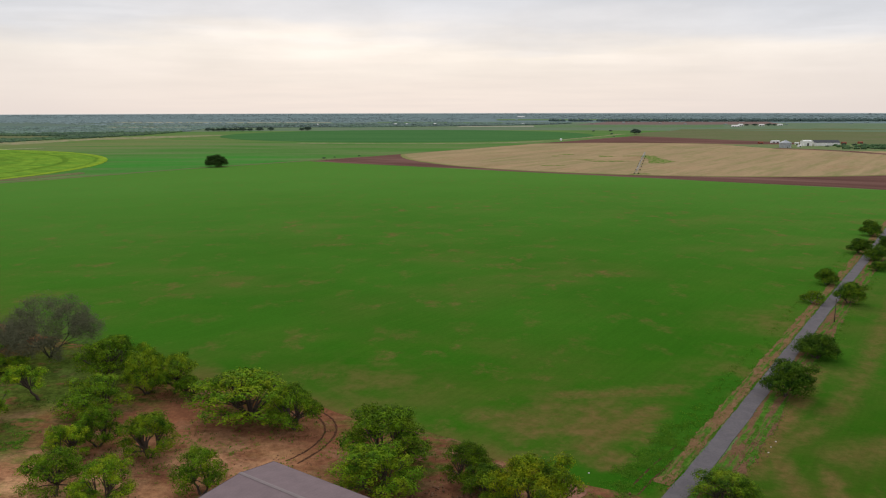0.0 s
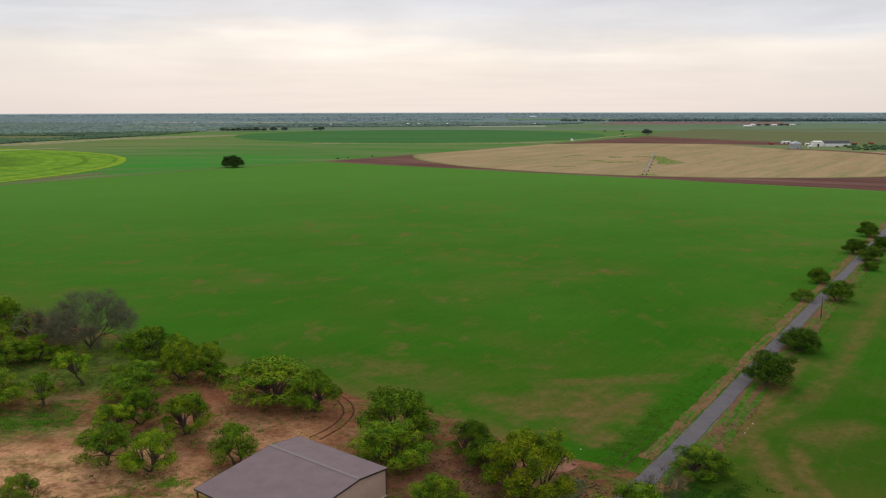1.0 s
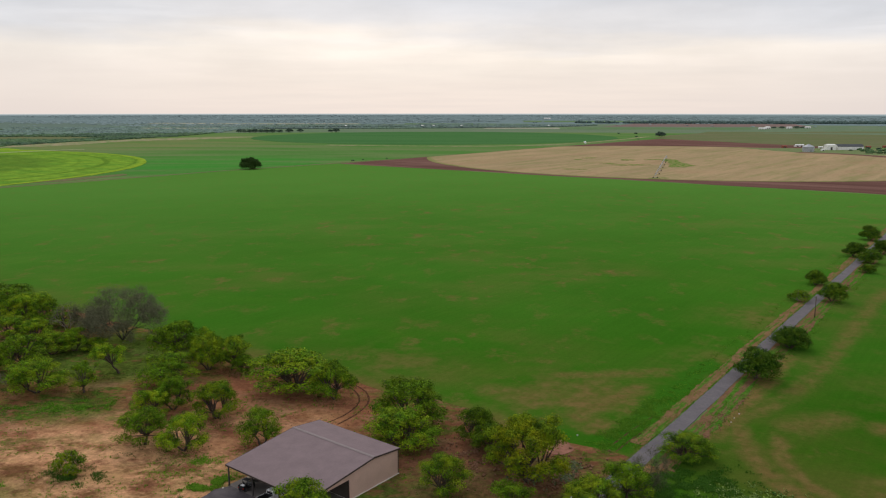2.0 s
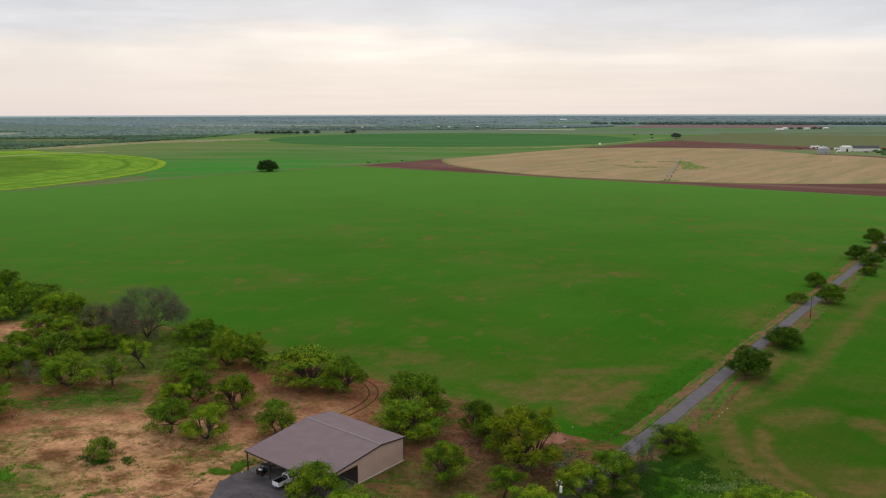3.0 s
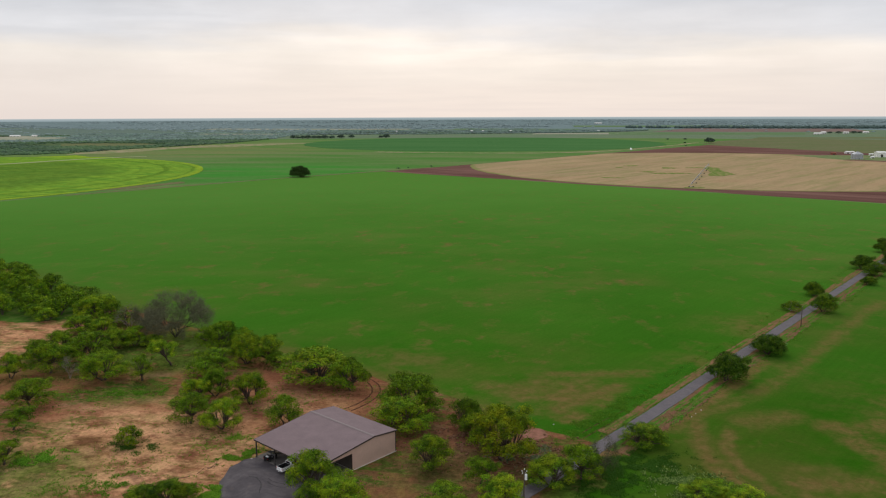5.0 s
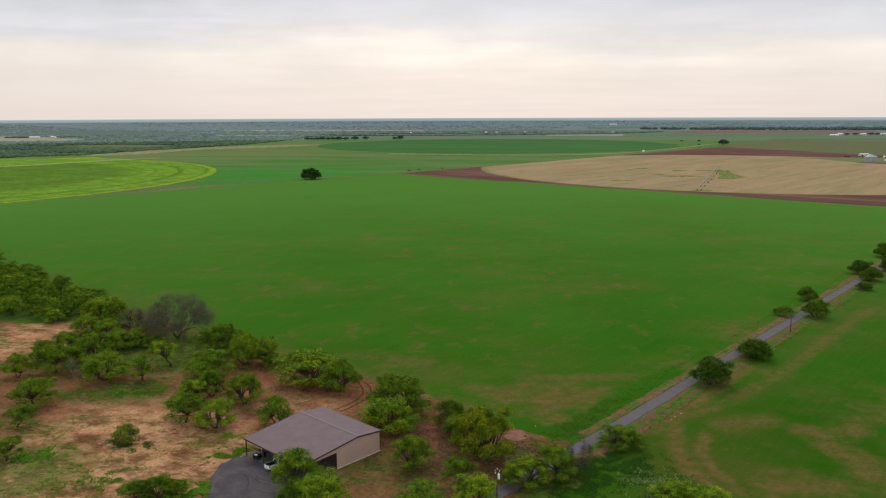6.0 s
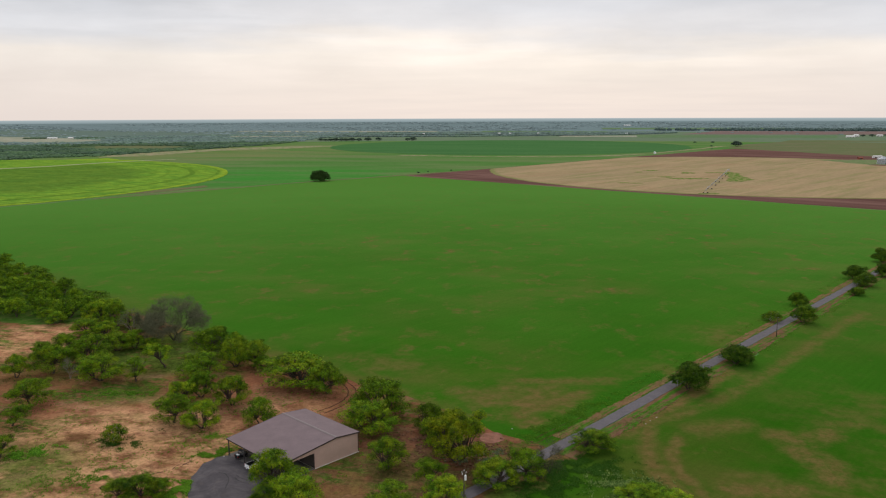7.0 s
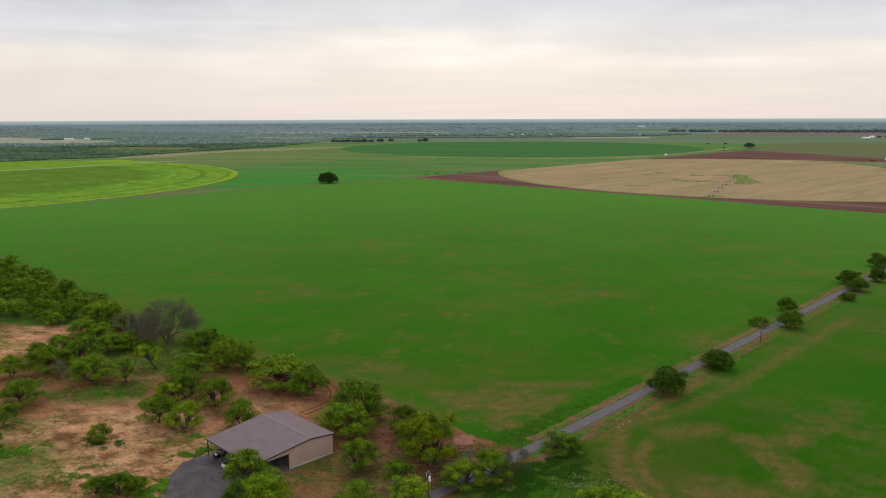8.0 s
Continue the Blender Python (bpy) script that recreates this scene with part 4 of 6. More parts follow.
            limb(bm, m.lerp(c, rng.uniform(0.4, 1)), c + Vector((d.x * rw, d.y * rw, d.z * rh)) * rng.uniform(0.75, 1.05), girth * 0.14, 0.02, rng, 2, 3)
    part("trunk", bm, bark, ob, smooth=True)
    v, f = leaf_shell(rng, crown, per, size, gap, depth)
    link_mesh("crown", v, f, leaf, ob)
    ob["span"], ob["tall"] = w, h
    return ob


KINDS = {}
# how far the outer sprays of each kind of crown fall short of its full spread
SPREAD = {"mesq": 1.2, "mid_": 1.16, "yell": 1.16, "dark": 1.06, "thic": 1.1, "shru": 1.12, "sapl": 1.2, "lean": 1.2}
placed = {}
kind_label = {}


def plant(kind, x, y, w, h, turn=None, z=0.0, label="", group=""):
    """Sets a tree of a kind on its place, scaled to its spread and height."""
    ob = KINDS[kind]
    k = len(placed.setdefault(kind, []))
    rng = random.Random(hash((round(x * 10), round(y * 10))) & 0xFFFF)
    sw, sh = w * SPREAD.get(kind[:4], 1.0) / ob["span"], h / ob["tall"]
    m = pose(x, y, z, 0, 0, rng.uniform(0, 360) if turn is None else turn) @ Matrix.Diagonal((sw, sw, sh, 1))
    kind_label.setdefault(kind, ob["label"])
    if k == 0:
        ob.matrix_basis = m
        made = ob
    else:
        made = copy_thing(ob, m @ Matrix.Diagonal((1 / ob.scale[0], 1 / ob.scale[1], 1 / ob.scale[2], 1)))
    placed[kind].append(made)
    tagged(made, label or kind_label[kind], "", group)
    return made


MESQ = "green mesquite tree with a feathery crown on sandy soil"
for key, seed, st, lb, lo, ft, dm in (("a", 11, 2, 24, 0.22, 0.14, 0.62), ("b", 12, 3, 28, 0.16, 0.135, 0.7), ("c", 13, 1, 20, 0.26, 0.145, 0.62),
                                      ("d", 14, 2, 32, 0.13, 0.13, 0.68), ("e", 15, 3, 24, 0.18, 0.14, 0.75), ("f", 16, 2, 26, 0.16, 0.138, 0.68)):
    KINDS["mesquite_" + key] = make_tree(seed, M_LEAF, M_BARK, MESQ, stems=st, lobes=lb, low=lo, fat=ft, dome=dm, skirt=7 if key in "bdf" else 5)
for key, seed, st, lb in (("a", 91, 2, 26), ("b", 92, 3, 30)):
    KINDS["mid_" + key] = make_tree(seed, M_LEAF_MID, M_BARK, "darker green mesquite tree on sandy soil", stems=st, lobes=lb, low=0.18, fat=0.13, skirt=7)
KINDS["yellowing"] = make_tree(95, M_LEAF_YELLOW, M_BARK, "mesquite tree with yellowing leaves beside the field", w=14, h=12, stems=3, lobes=40, low=0.14, fat=0.11, per=290, size=0.23, skirt=4)
KINDS["dark"] = make_tree(31, M_LEAF_DARK, M_BARK, "dark green bushy tree beside the lane", "roadside_tree", stems=2, lobes=15, low=0.06, fat=0.19, dome=0.55, size=0.28, per=230, skirt=6)
KINDS["dark_b"] = make_tree(32, M_LEAF_DARK, M_BARK, "dark green rounded tree beside the lane", "roadside_tree", stems=3, lobes=13, low=0.05, fat=0.2, dome=0.55, size=0.28, per=230, skirt=7)
KINDS["grey"] = make_bare_tree(41, M_LEAF_GREY, M_BARK_GREY, "large grey half-leafless mesquite tree", depth=7, leaves=10, size=0.3)
KINDS["small_grey"] = make_bare_tree(44, M_LEAF_GREY, M_BARK_GREY, "small grey half-leafless mesquite tree", w=10, h=9, stems=4, depth=6, leaves=6, size=0.26)
KINDS["bare"] = make_bare_tree(42, M_LEAF_GREY, M_BARK_PALE, "pale-barked tree with few leaves", w=9, h=10, stems=3, depth=5, leaves=5, rise=1.6)
KINDS["sapling"] = make_tree(51, M_LEAF, M_BARK, "small mesquite tree with a thin trunk", "mesquite_tree", w=7, h=9, stems=1, low=0.24, lobes=16, fat=0.15, dome=0.8, skirt=3)
KINDS["leaning"] = make_tree(52, M_LEAF, M_BARK, "mesquite tree leaning over on a bent trunk", "mesquite_tree", w=9, h=9, stems=1, low=0.38, lobes=20, fat=0.145, lean=(-3.4, 0.6))
KINDS["shrub"] = make_tree(61, M_LEAF_MID, M_BARK_PALE, "low shrub with pale dry twigs", "shrub", w=7.5, h=5, stems=4, low=0.12, lobes=14, fat=0.17, cat="shrub", size=0.24, twigs=9, gap=0.3)
KINDS["oak"] = make_tree(71, M_LEAF_OAK, M_BARK, "lone dark live oak at the field's edge", "oak_tree", w=27, h=15.5, stems=3, low=0.03, lobes=30, fat=0.14, dome=0.85, per=70, size=0.5, skirt=12)
KINDS["far_oak"] = make_tree(72, M_LEAF_HAZY, M_BARK, "far dark oak in a green pasture", "oak_tree", w=27, h=15.5, stems=3, low=0.05, lobes=13, fat=0.18, dome=0.5, per=10, size=1.2, skirt=6, twigs=0)
for key, seed, lb, label in (("a", 81, 13, "green tree in a dense thicket"), ("b", 82, 15, "dark green tree in a dense thicket"), ("c", 83, 12, "green tree in a dense thicket")):
    KINDS["thicket_" + key] = make_tree(seed, M_LEAF_THICKET, M_BARK, label, "thicket_tree", w=10, h=9.5, stems=2, low=0.12, lobes=lb, fat=0.18, per=62, size=0.42, twigs=1, skirt=2)

# the orchard-like yard west of the shed: x, y, spread, height, kind
YARD_A = [
    (-92.2, 166.9, 9.0, 9.2, "leaning"), (-94.5, 152.2, 6.6, 8.8, "sapling"), (-106.3, 151.7, 13.0, 9.4, "mesquite_e"), (-126.0, 156.1, 11.8, 10.6, "mesquite_c"),
    (-120.9, 167.3, 14.6, 10.8, "mesquite_f"), (-129.4, 192.1, 9.8, 8.6, "mesquite_a"), (-117.0, 151.8, 5.8, 6.9, "bare"), (-135.0, 150.3, 8.5, 8.6, "mid_a"),
    (-114.2, 128.1, 12.0, 9.0, "mesquite_c"), (-75.6, 108.6, 7.2, 5.3, "shrub"), (-98.5, 95.5, 7.2, 6.0, "mesquite_a"), (-109.3, 114.1, 8.0, 6.5, "leaning"),
    (-66.1, 122.3, 10.2, 8.6, "mesquite_c"), (-70.9, 136.2, 7.6, 7.6, "mesquite_a"), (-56.7, 119.6, 9.3, 8.6, "mesquite_e"), (-67.7, 142.0, 8.6, 8.8, "mesquite_d"),
]
YARD_B = [
    (-55.7, 137.1, 10.4, 10.0, "mid_b"), (-75.1, 157.3, 14.2, 9.2, "mesquite_f"), (-81.3, 178.8, 12.8, 12.0, "mesquite_a"), (-68.9, 170.5, 10.5, 11.0, "mid_b"),
    (-62.6, 171.1, 10.0, 10.4, "mid_a"), (-58.2, 168.1, 6.4, 5.6, "mesquite_d"), (-42.4, 156.8, 21.0, 10.8, "mesquite_d"), (-30.4, 150.2, 10.4, 10.2, "mesquite_f"),
    (-41.4, 122.6, 9.0, 8.6, "mesquite_a"), (-10.7, 134.4, 15.4, 12.0, "mesquite_b"), (-11.2, 123.0, 13.6, 9.2, "mesquite_e"), (-1.6, 102.8, 9.5, 8.6, "mid_a"),
    (9.8, 95.9, 7.4, 8.0, "leaning"), (4.4, 126.6, 8.6, 8.6, "mid_b"), (14.2, 108.9, 15.4, 13.6, "yellowing"), (8.2, 120.0, 9.5, 7.4, "mid_a"),
]
YARD_C = [
    (31.2, 100.6, 8.8, 8.8, "mesquite_c"), (24.6, 97.6, 10.0, 7.0, "mid_b"), (47.4, 120.2, 10.6, 5.6, "mid_b"),
    (-24.4, 88.2, 10.8, 11.4, "mid_a"), (-17.2, 80.2, 11.0, 9.0, "mesquite_b"), (14.4, 84.4, 9.0, 8.4, "mesquite_b"), (3.6, 81.8, 10.0, 7.0, "mesquite_a"),
    (-23.0, 80.0, 8.0, 6.5, "mid_b"), (56.0, 94.5, 9.0, 4.2, "mesquite_d"), (63.0, 93.0, 8.0, 3.8, "mesquite_b"),
]
for row in YARD_A + YARD_B + YARD_C:
    plant(row[4], *row[:4])
for x, y, w, h, kind in ((-57.6, 80.4, 7.4, 4.8, "mid_a"), (-53.4, 82.0, 7.8, 5.4, "mid_b"), (-49.6, 82.6, 6.2, 4.4, "mid_a")):
    plant(kind, x, y, w, h, label="low dark green bush beside the gravel apron")
plant("small_grey", 36.4, 104.9, 7.0, 7.0, label="small grey half-leafless tree beside the lane")
plant("grey", -104.8, 197.6, 23.5, 15.4, 40, label="large grey half-leafless mesquite tree")
plant("small_grey", -118.2, 204.2, 12.0, 9.5, 160, label="smaller grey half-leafless mesquite tree")
plant("bare", -124.3, 201.7, 9.1, 10.4)
YARD_D = [
    (-142.4, 200.9, 11.6, 6.8, "mesquite_b"), (-118.7, 182.4, 10.6, 7.6, "mesquite_d"), (-133.6, 174.4, 9.4, 8.8, "mesquite_a"), (-114.2, 186.0, 7.6, 7.6, "mesquite_f"),
    (-137.2, 212.9, 9.4, 10.5, "mesquite_d"), (-130.7, 211.0, 9.4, 8.0, "sapling"), (-136.7, 167.1, 9.0, 8.0, "mesquite_e"), (-149.0, 218.0, 10.0, 9.5, "mesquite_b"),
    (-84.0, 190.0, 8.0, 9.0, "mesquite_e"), (-73.0, 181.5, 8.0, 9.5, "mesquite_f"), (-108.0, 186.0, 7.0, 4.5, "mesquite_c"),
]
for row in YARD_D:
    plant(row[4], *row[:4])
LANE_TREES = [
    (78.8, 168.8, 12.1, 9.0, "dark"), (98.6, 196.6, 11.9, 7.2, "dark_b"), (137.4, 255.4, 10.2, 8.0, "dark"), (143.5, 284.0, 8.6, 6.6, "dark_b"), (125.6, 256.0, 8.6, 4.6, "shrub"),
    (189.0, 347.6, 11.4, 7.6, "dark"), (188.0, 330.6, 10.9, 7.0, "dark_b"), (176.6, 309.4, 7.5, 4.2, "dark"), (221.4, 398.0, 11.7, 8.4, "dark_b"), (206.1, 354.8, 9.4, 7.6, "dark"),
]
for row in LANE_TREES:
    plant(row[4], row[0], row[1], row[2] * 1.0, row[3] * 1.05, group="trees along the lane")
plant("oak", -263, 897, 27, 16.0, 0)
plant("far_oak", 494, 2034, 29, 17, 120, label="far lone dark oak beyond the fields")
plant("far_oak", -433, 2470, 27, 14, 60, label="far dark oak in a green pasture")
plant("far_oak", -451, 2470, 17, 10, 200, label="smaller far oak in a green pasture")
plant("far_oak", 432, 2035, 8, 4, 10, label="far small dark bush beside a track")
sheet("thicket_floor", [ab(-480, 112), ab(-480, 30), ab(-345, 38), ab(-300, 62), ab(-262, 74), ab(-250, 96), ab(-254, 111)], 0.05, M_THICKET_FLOOR, 0.2, "rough green ground under the thicket", "woodland floor", 6, 4)
# the dense thicket on the yard's west side
rng = random.Random(5)
spots = []
for _ in range(4000):
    p, q = rng.uniform(-470, -252), rng.uniform(66, 113)
    if p > -290 and q < 70 + (p + 290) * 0.35:
        continue
    if p < -330:
        q = rng.uniform(40, 113)
    if q < 65 - (p + 267) * 0.302 - 22:
        continue
    if all((p - a) ** 2 + (q - b) ** 2 > 8.2 ** 2 for a, b in spots):
        spots.append((p, q))
    if len(spots) > 150:
        break
for p, q in spots:
    x, y, _ = ab(p, q)
    plant(rng.choice(("thicket_a", "thicket_c", "thicket_b", "thicket_c", "thicket_a")), x, y, rng.uniform(7.5, 13.5), rng.uniform(5.5, 10.6) * (0.85 if q > 106 else 1), group="thicket trees")


# ---- far woods: uneven low crowns, closer together where the wood is thick ----
def dome(rng, x, y, z, w, h, verts, faces):
    k = len(verts)
    n = 6
    turn = rng.uniform(0, 1)
    for lift, wide in ((0.0, 0.8), (0.45, 1.0), (0.82, 0.62)):
        for i in range(n):
            a = (i + turn) / n * math.tau
            r = w / 2 * wide * rng.uniform(0.72, 1.25)
            verts.append((x + r * math.cos(a), y + r * math.sin(a), z + h * lift * rng.uniform(0.85, 1.12)))
    verts.append((x, y, z + h * rng.uniform(0.92, 1.1)))
    for s in (0, n):
        for i in range(n):
            j = (i + 1) % n
            faces.append((k + s + i, k + s + j, k + s + n + j, k + s + n + i))
    for i in range(n):
        faces.append((k + 2 * n + i, k + 2 * n + (i + 1) % n, k + 3 * n))


def woods(name, test, count, seed, d0, d1, size, mat, label, tall=(0.45, 0.75)):
    """Scatters crowns over the part of the land that test() allows."""
    rng = random.Random(seed)
    verts, faces = [], []
    made = 0
    for _ in range(count * 30):
        if made >= count:
            break
        a = radians(rng.uniform(48, 132))
        r = math.sqrt(rng.uniform(d0 * d0, d1 * d1))
        x, y = 20 + r * math.cos(a), -30 + r * math.sin(a)
        if rng.random() > test(x, y):
            continue
        s = rng.uniform(*size)
        z = land_z(x, y) - 0.3
        dome(rng, x, y, z, s * rng.uniform(1.0, 1.7), s * rng.uniform(*tall), verts, faces)
        made += 1
    return tagged(link_mesh(name, verts, faces, mat, smooth=True), label, "woods", kind="stuff")


def patchy(x, y, s=0.0022, cut=0.0):
    return noise.noise((x * s, y * s * 2.2, 1.7)) + 0.5 * noise.noise((x * s * 3.1, y * s * 6, 5.2)) - cut


CLEAR = ((-1700, 2330, 240), (-1860, 2480, 200), (-1550, 2330, 130), (-1100, 1885, 190), (-1050, 2805, 90), (-1160, 2805, 70), (-950, 2810, 60))


def open_land(x, y):
    return any((x - a) ** 2 + (y - b) ** 2 * 3 < r * r for a, b, r in CLEAR)


WOOD_EDGE = ((1150, -1120), (1263, -1032), (1379, -988), (1446, -913), (1621, -887), (1805, -839), (2030, -781), (2261, -780), (2451, -787), (2681, -819), (3500, -850))
WOOD_FRONT = ((-819, 2681), (-725, 2794), (-562, 2830), (-311, 2861), (-61, 2940), (200, 3019), (433, 3160), (640, 3390), (2500, 3390))


def between(table, v):
    """Reads a table of pairs between its rows."""
    for (a, p), (b, q) in zip(table, table[1:]):
        if v <= b:
            return p + (q - p) * max(0.0, (v - a) / (b - a))
    return table[-1][1]


def west_wood(x, y):
    if open_land(x, y) or y < 1150:
        return 0.0
    edge = between(WOOD_EDGE, y)
    if x > edge:
        return 0.0
    return 1.0 if x > edge - 60 else (1.0 if patchy(x, y) > -0.28 else 0.04)


def mid_wood(x, y):
    if x < -819 or (x + 95) ** 2 + (y - 2040) ** 2 < 520 ** 2:
        return 0.0
    front = between(WOOD_FRONT, x)
    if y < front:
        return 0.0
    return 1.0 if y < front + 70 else (0.9 if patchy(x, y, 0.0016) > -0.05 else 0.03)


def far_wood(x, y):
    return 0.95 if patchy(x, y, 0.0011) > -0.15 and y > between(WOOD_FRONT, x) else 0.02


# each farther ring of woods carries more haze in its colour
woods("woods_west", west_wood, 6800, 3, 1500, 2500, (4.5, 9.5), M_WOODS, "dense dark brushwood beyond the fields", (0.35, 0.6))
woods("woods_west_far", west_wood, 5000, 13, 2450, 3250, (6, 11), M_WOODS_MID_HAZY, "dense brushwood farther off, haze in its grey-green colour", (0.25, 0.42))
woods("woods_middle", mid_wood, 3000, 4, 2700, 3350, (8, 13), M_WOODS_MID_HAZY, "tree lines between far fields", (0.35, 0.55))
def line_wood(x, y):
    far_side = 3490 - (x - 716) * 0.217
    return 1.0 if x > 470 and far_side < y < far_side + (40 if x < 800 else 110) else 0.0


# the tree line's leaves are blued for the haze of distance
woods("woods_line", line_wood, 900, 8, 3000, 3900, (9, 14), make_leaf("woods_leaf_line_hazy", (0.075, 0.12, 0.11), (0.10, 0.15, 0.13), thin=0.1), "dark tree line behind the red field", (0.7, 1.0))
woods("woods_far", far_wood, 4600, 6, 3250, 4800, (9, 17), M_WOODS_FAR_HAZY, "far woods near the horizon, haze in their grey-green colour", (0.14, 0.24))


# ---- the metal shed with its open bay ----
M_ROOF = make_plain("roof_metal", (0.212, 0.155, 0.163), 0.7, 0.0, 0.15, 0.1, 0.35)
M_CAP = make_plain("ridge_cap_metal", (0.235, 0.19, 0.19), 0.65, 0.0, 0.2, 0.08, 0.6)
M_WALL = make_plain("wall_metal", (0.585, 0.405, 0.335), 0.6, 0.0, 0.3, 0.07, 0.4)
# wall metal inside the bay, the bay's shade put into its colour
M_INNER_SHADED = make_plain("inner_wall_shaded", (0.10, 0.085, 0.075), 0.7, 0.0, 0.2, 0.15, 0.5)
M_TRIM = make_plain("trim_dark", (0.055, 0.04, 0.036), 0.55, 0.0, 0.3, 0.1, 1.0)
M_SLAB = make_plain("slab_concrete", (0.68, 0.63, 0.58), 0.9, 0.0, 0.2, 0.15, 0.5, 0.2)
M_FLOOR = make_plain("shed_floor", (0.16, 0.145, 0.135), 0.9, 0.0, 0.2, 0.2, 0.4, 0.2)
M_STEEL = make_plain("steel_frame", (0.09, 0.08, 0.078), 0.6, 0.3, 0.3, 0.1, 1.0)
M_WHITE = make_plain("white_paint", (0.96, 0.96, 0.965), 0.28, 0.0, 0.5, 0.03, 1.0)
M_BLACK = make_plain("black_plastic", (0.02, 0.02, 0.022), 0.55, 0.0, 0.4, 0.15, 2.0)
M_BLACKPAINT = make_plain("black_paint", (0.018, 0.018, 0.02), 0.25, 0.0, 0.5, 0.05, 1.0)
M_RED = make_plain("red_lens", (0.45, 0.02, 0.015), 0.25, 0.0, 0.5, 0.05, 1.0)
M_CHROME = make_plain("chrome", (0.6, 0.6, 0.6), 0.2, 0.95, 0.5, 0.04, 2.0)
M_TYRE = make_plain("tyre_rubber", (0.022, 0.021, 0.02), 0.9, 0.0, 0.2, 0.2, 3.0)
M_BEIGE = make_plain("beige_vinyl", (0.42, 0.34, 0.24), 0.6, 0.0, 0.3, 0.1, 1.5)
M_GALV = make_plain("galvanised_steel", (0.42, 0.44, 0.47), 0.45, 0.45, 0.4, 0.08, 0.4)
M_POLE = make_plain("pole_wood", (0.10, 0.078, 0.06), 0.9, 0.0, 0.2, 0.25, 2.0, 0.4)
M_WHITEWALL = make_plain("white_sheet_metal", (0.86, 0.85, 0.82), 0.5, 0.0, 0.35, 0.06, 0.15)
M_GREYROOF = make_plain("dark_sheet_roof", (0.06, 0.065, 0.075), 0.55, 0.1, 0.3, 0.1, 0.1)
M_PINKSOIL = make_ground("pink_soil", (0.30, 0.14, 0.10), (0.34, 0.17, 0.12), (0.24, 0.12, 0.08), 0.1, 1.2, 0.3)
M_RUT = make_ground("wheel_rut", (0.06, 0.03, 0.019), (0.085, 0.043, 0.026), (0.12, 0.058, 0.034), 0.25, 1.4, 0.5)
s = Shader("dark_glass", 0.05, 0.0, 0.6)
M_GLASS = s.colour((0.02, 0.023, 0.027))

SHED = pose(-42.75, 104.95, 0, 0, 0, -35.8)
SW, SD, RIDGE, BAY = 22.2, 23.4, 16.4, 9.9
Z_FRONT, Z_RIDGE, Z_BACK = 4.2, 6.0, 5.2


def roof_z(v):
    return Z_FRONT + (Z_RIDGE - Z_FRONT) * v / RIDGE if v < RIDGE else Z_RIDGE + (Z_BACK - Z_RIDGE) * (v - RIDGE) / (SD - RIDGE)


def roof_slope(v0, v1):
    """A ribbed metal roof slope, 12 cm thick, between two lines along the shed."""
    bm = bmesh.new()
    z0, z1 = roof_z(max(v0, 0)), roof_z(min(v1, SD))
    x, xs = -0.25, []
    while x < SW + 0.25:
        for dx, dz in ((0, 0), (0.04, 0.02), (0.08, 0.02), (0.12, 0)):
            xs.append((x + dx, dz))
        x += 0.75
    xs.append((SW + 0.25, 0))
    rows = []
    for v, z in ((v0, z0), (v1, z1)):
        rows.append([bm.verts.new((a, v, z + 0.12 + d)) for a, d in xs])
        rows.append([bm.verts.new((xs[0][0], v, z)), bm.verts.new((xs[-1][0], v, z))])
    top0, low0, top1, low1 = rows
    for i in range(len(xs) - 1):
        bm.faces.new((top0[i], top0[i + 1], top1[i + 1], top1[i]))
    bm.faces.new((low0[0], low1[0], low1[1], low0[1]))
    bm.faces.new((low0[0], top0[0], top1[0], low1[0]))
    bm.faces.new((low0[1], low1[1], top1[-1], top0[-1]))
    bm.faces.new((low0[0], low0[1], *top0[::-1]))
    bm.faces.new((low1[1], low1[0], *top1))
    bmesh.ops.recalc_face_normals(bm, faces=bm.faces)
    return bm


def ribbed_wall(length, height_at, step=0.3):
    """A ribbed sheet-metal wall along x, 10 cm thick, with its own top line."""
    bm = bmesh.new()
    x, pts = 0.0, []
    while x < length - 0.01:
        for dx, dy in ((0, 0), (0.03, -0.012), (0.08, -0.012), (0.11, 0)):
            if x + dx < length:
                pts.append((x + dx, dy))
        x += step
    pts.append((length, 0))
    out0 = [bm.verts.new((a, d, 0.12)) for a, d in pts]
    out1 = [bm.verts.new((a, d, height_at(a))) for a, d in pts]
    in0 = [bm.verts.new((a, 0.1, 0.12)) for a, d in pts]
    in1 = [bm.verts.new((a, 0.1, height_at(a))) for a, d in pts]
    for i in range(len(pts) - 1):
        for p, q in ((out0, out1), (in1, in0), (out1, in1), (in0, out0)):
            bm.faces.new((p[i], p[i + 1], q[i + 1], q[i]))
    bm.faces.new((out0[0], out1[0], in1[0], in0[0]))
    bm.faces.new((out0[-1], in0[-1], in1[-1], out1[-1]))
    bmesh.ops.recalc_face_normals(bm, faces=bm.faces)
    return bm


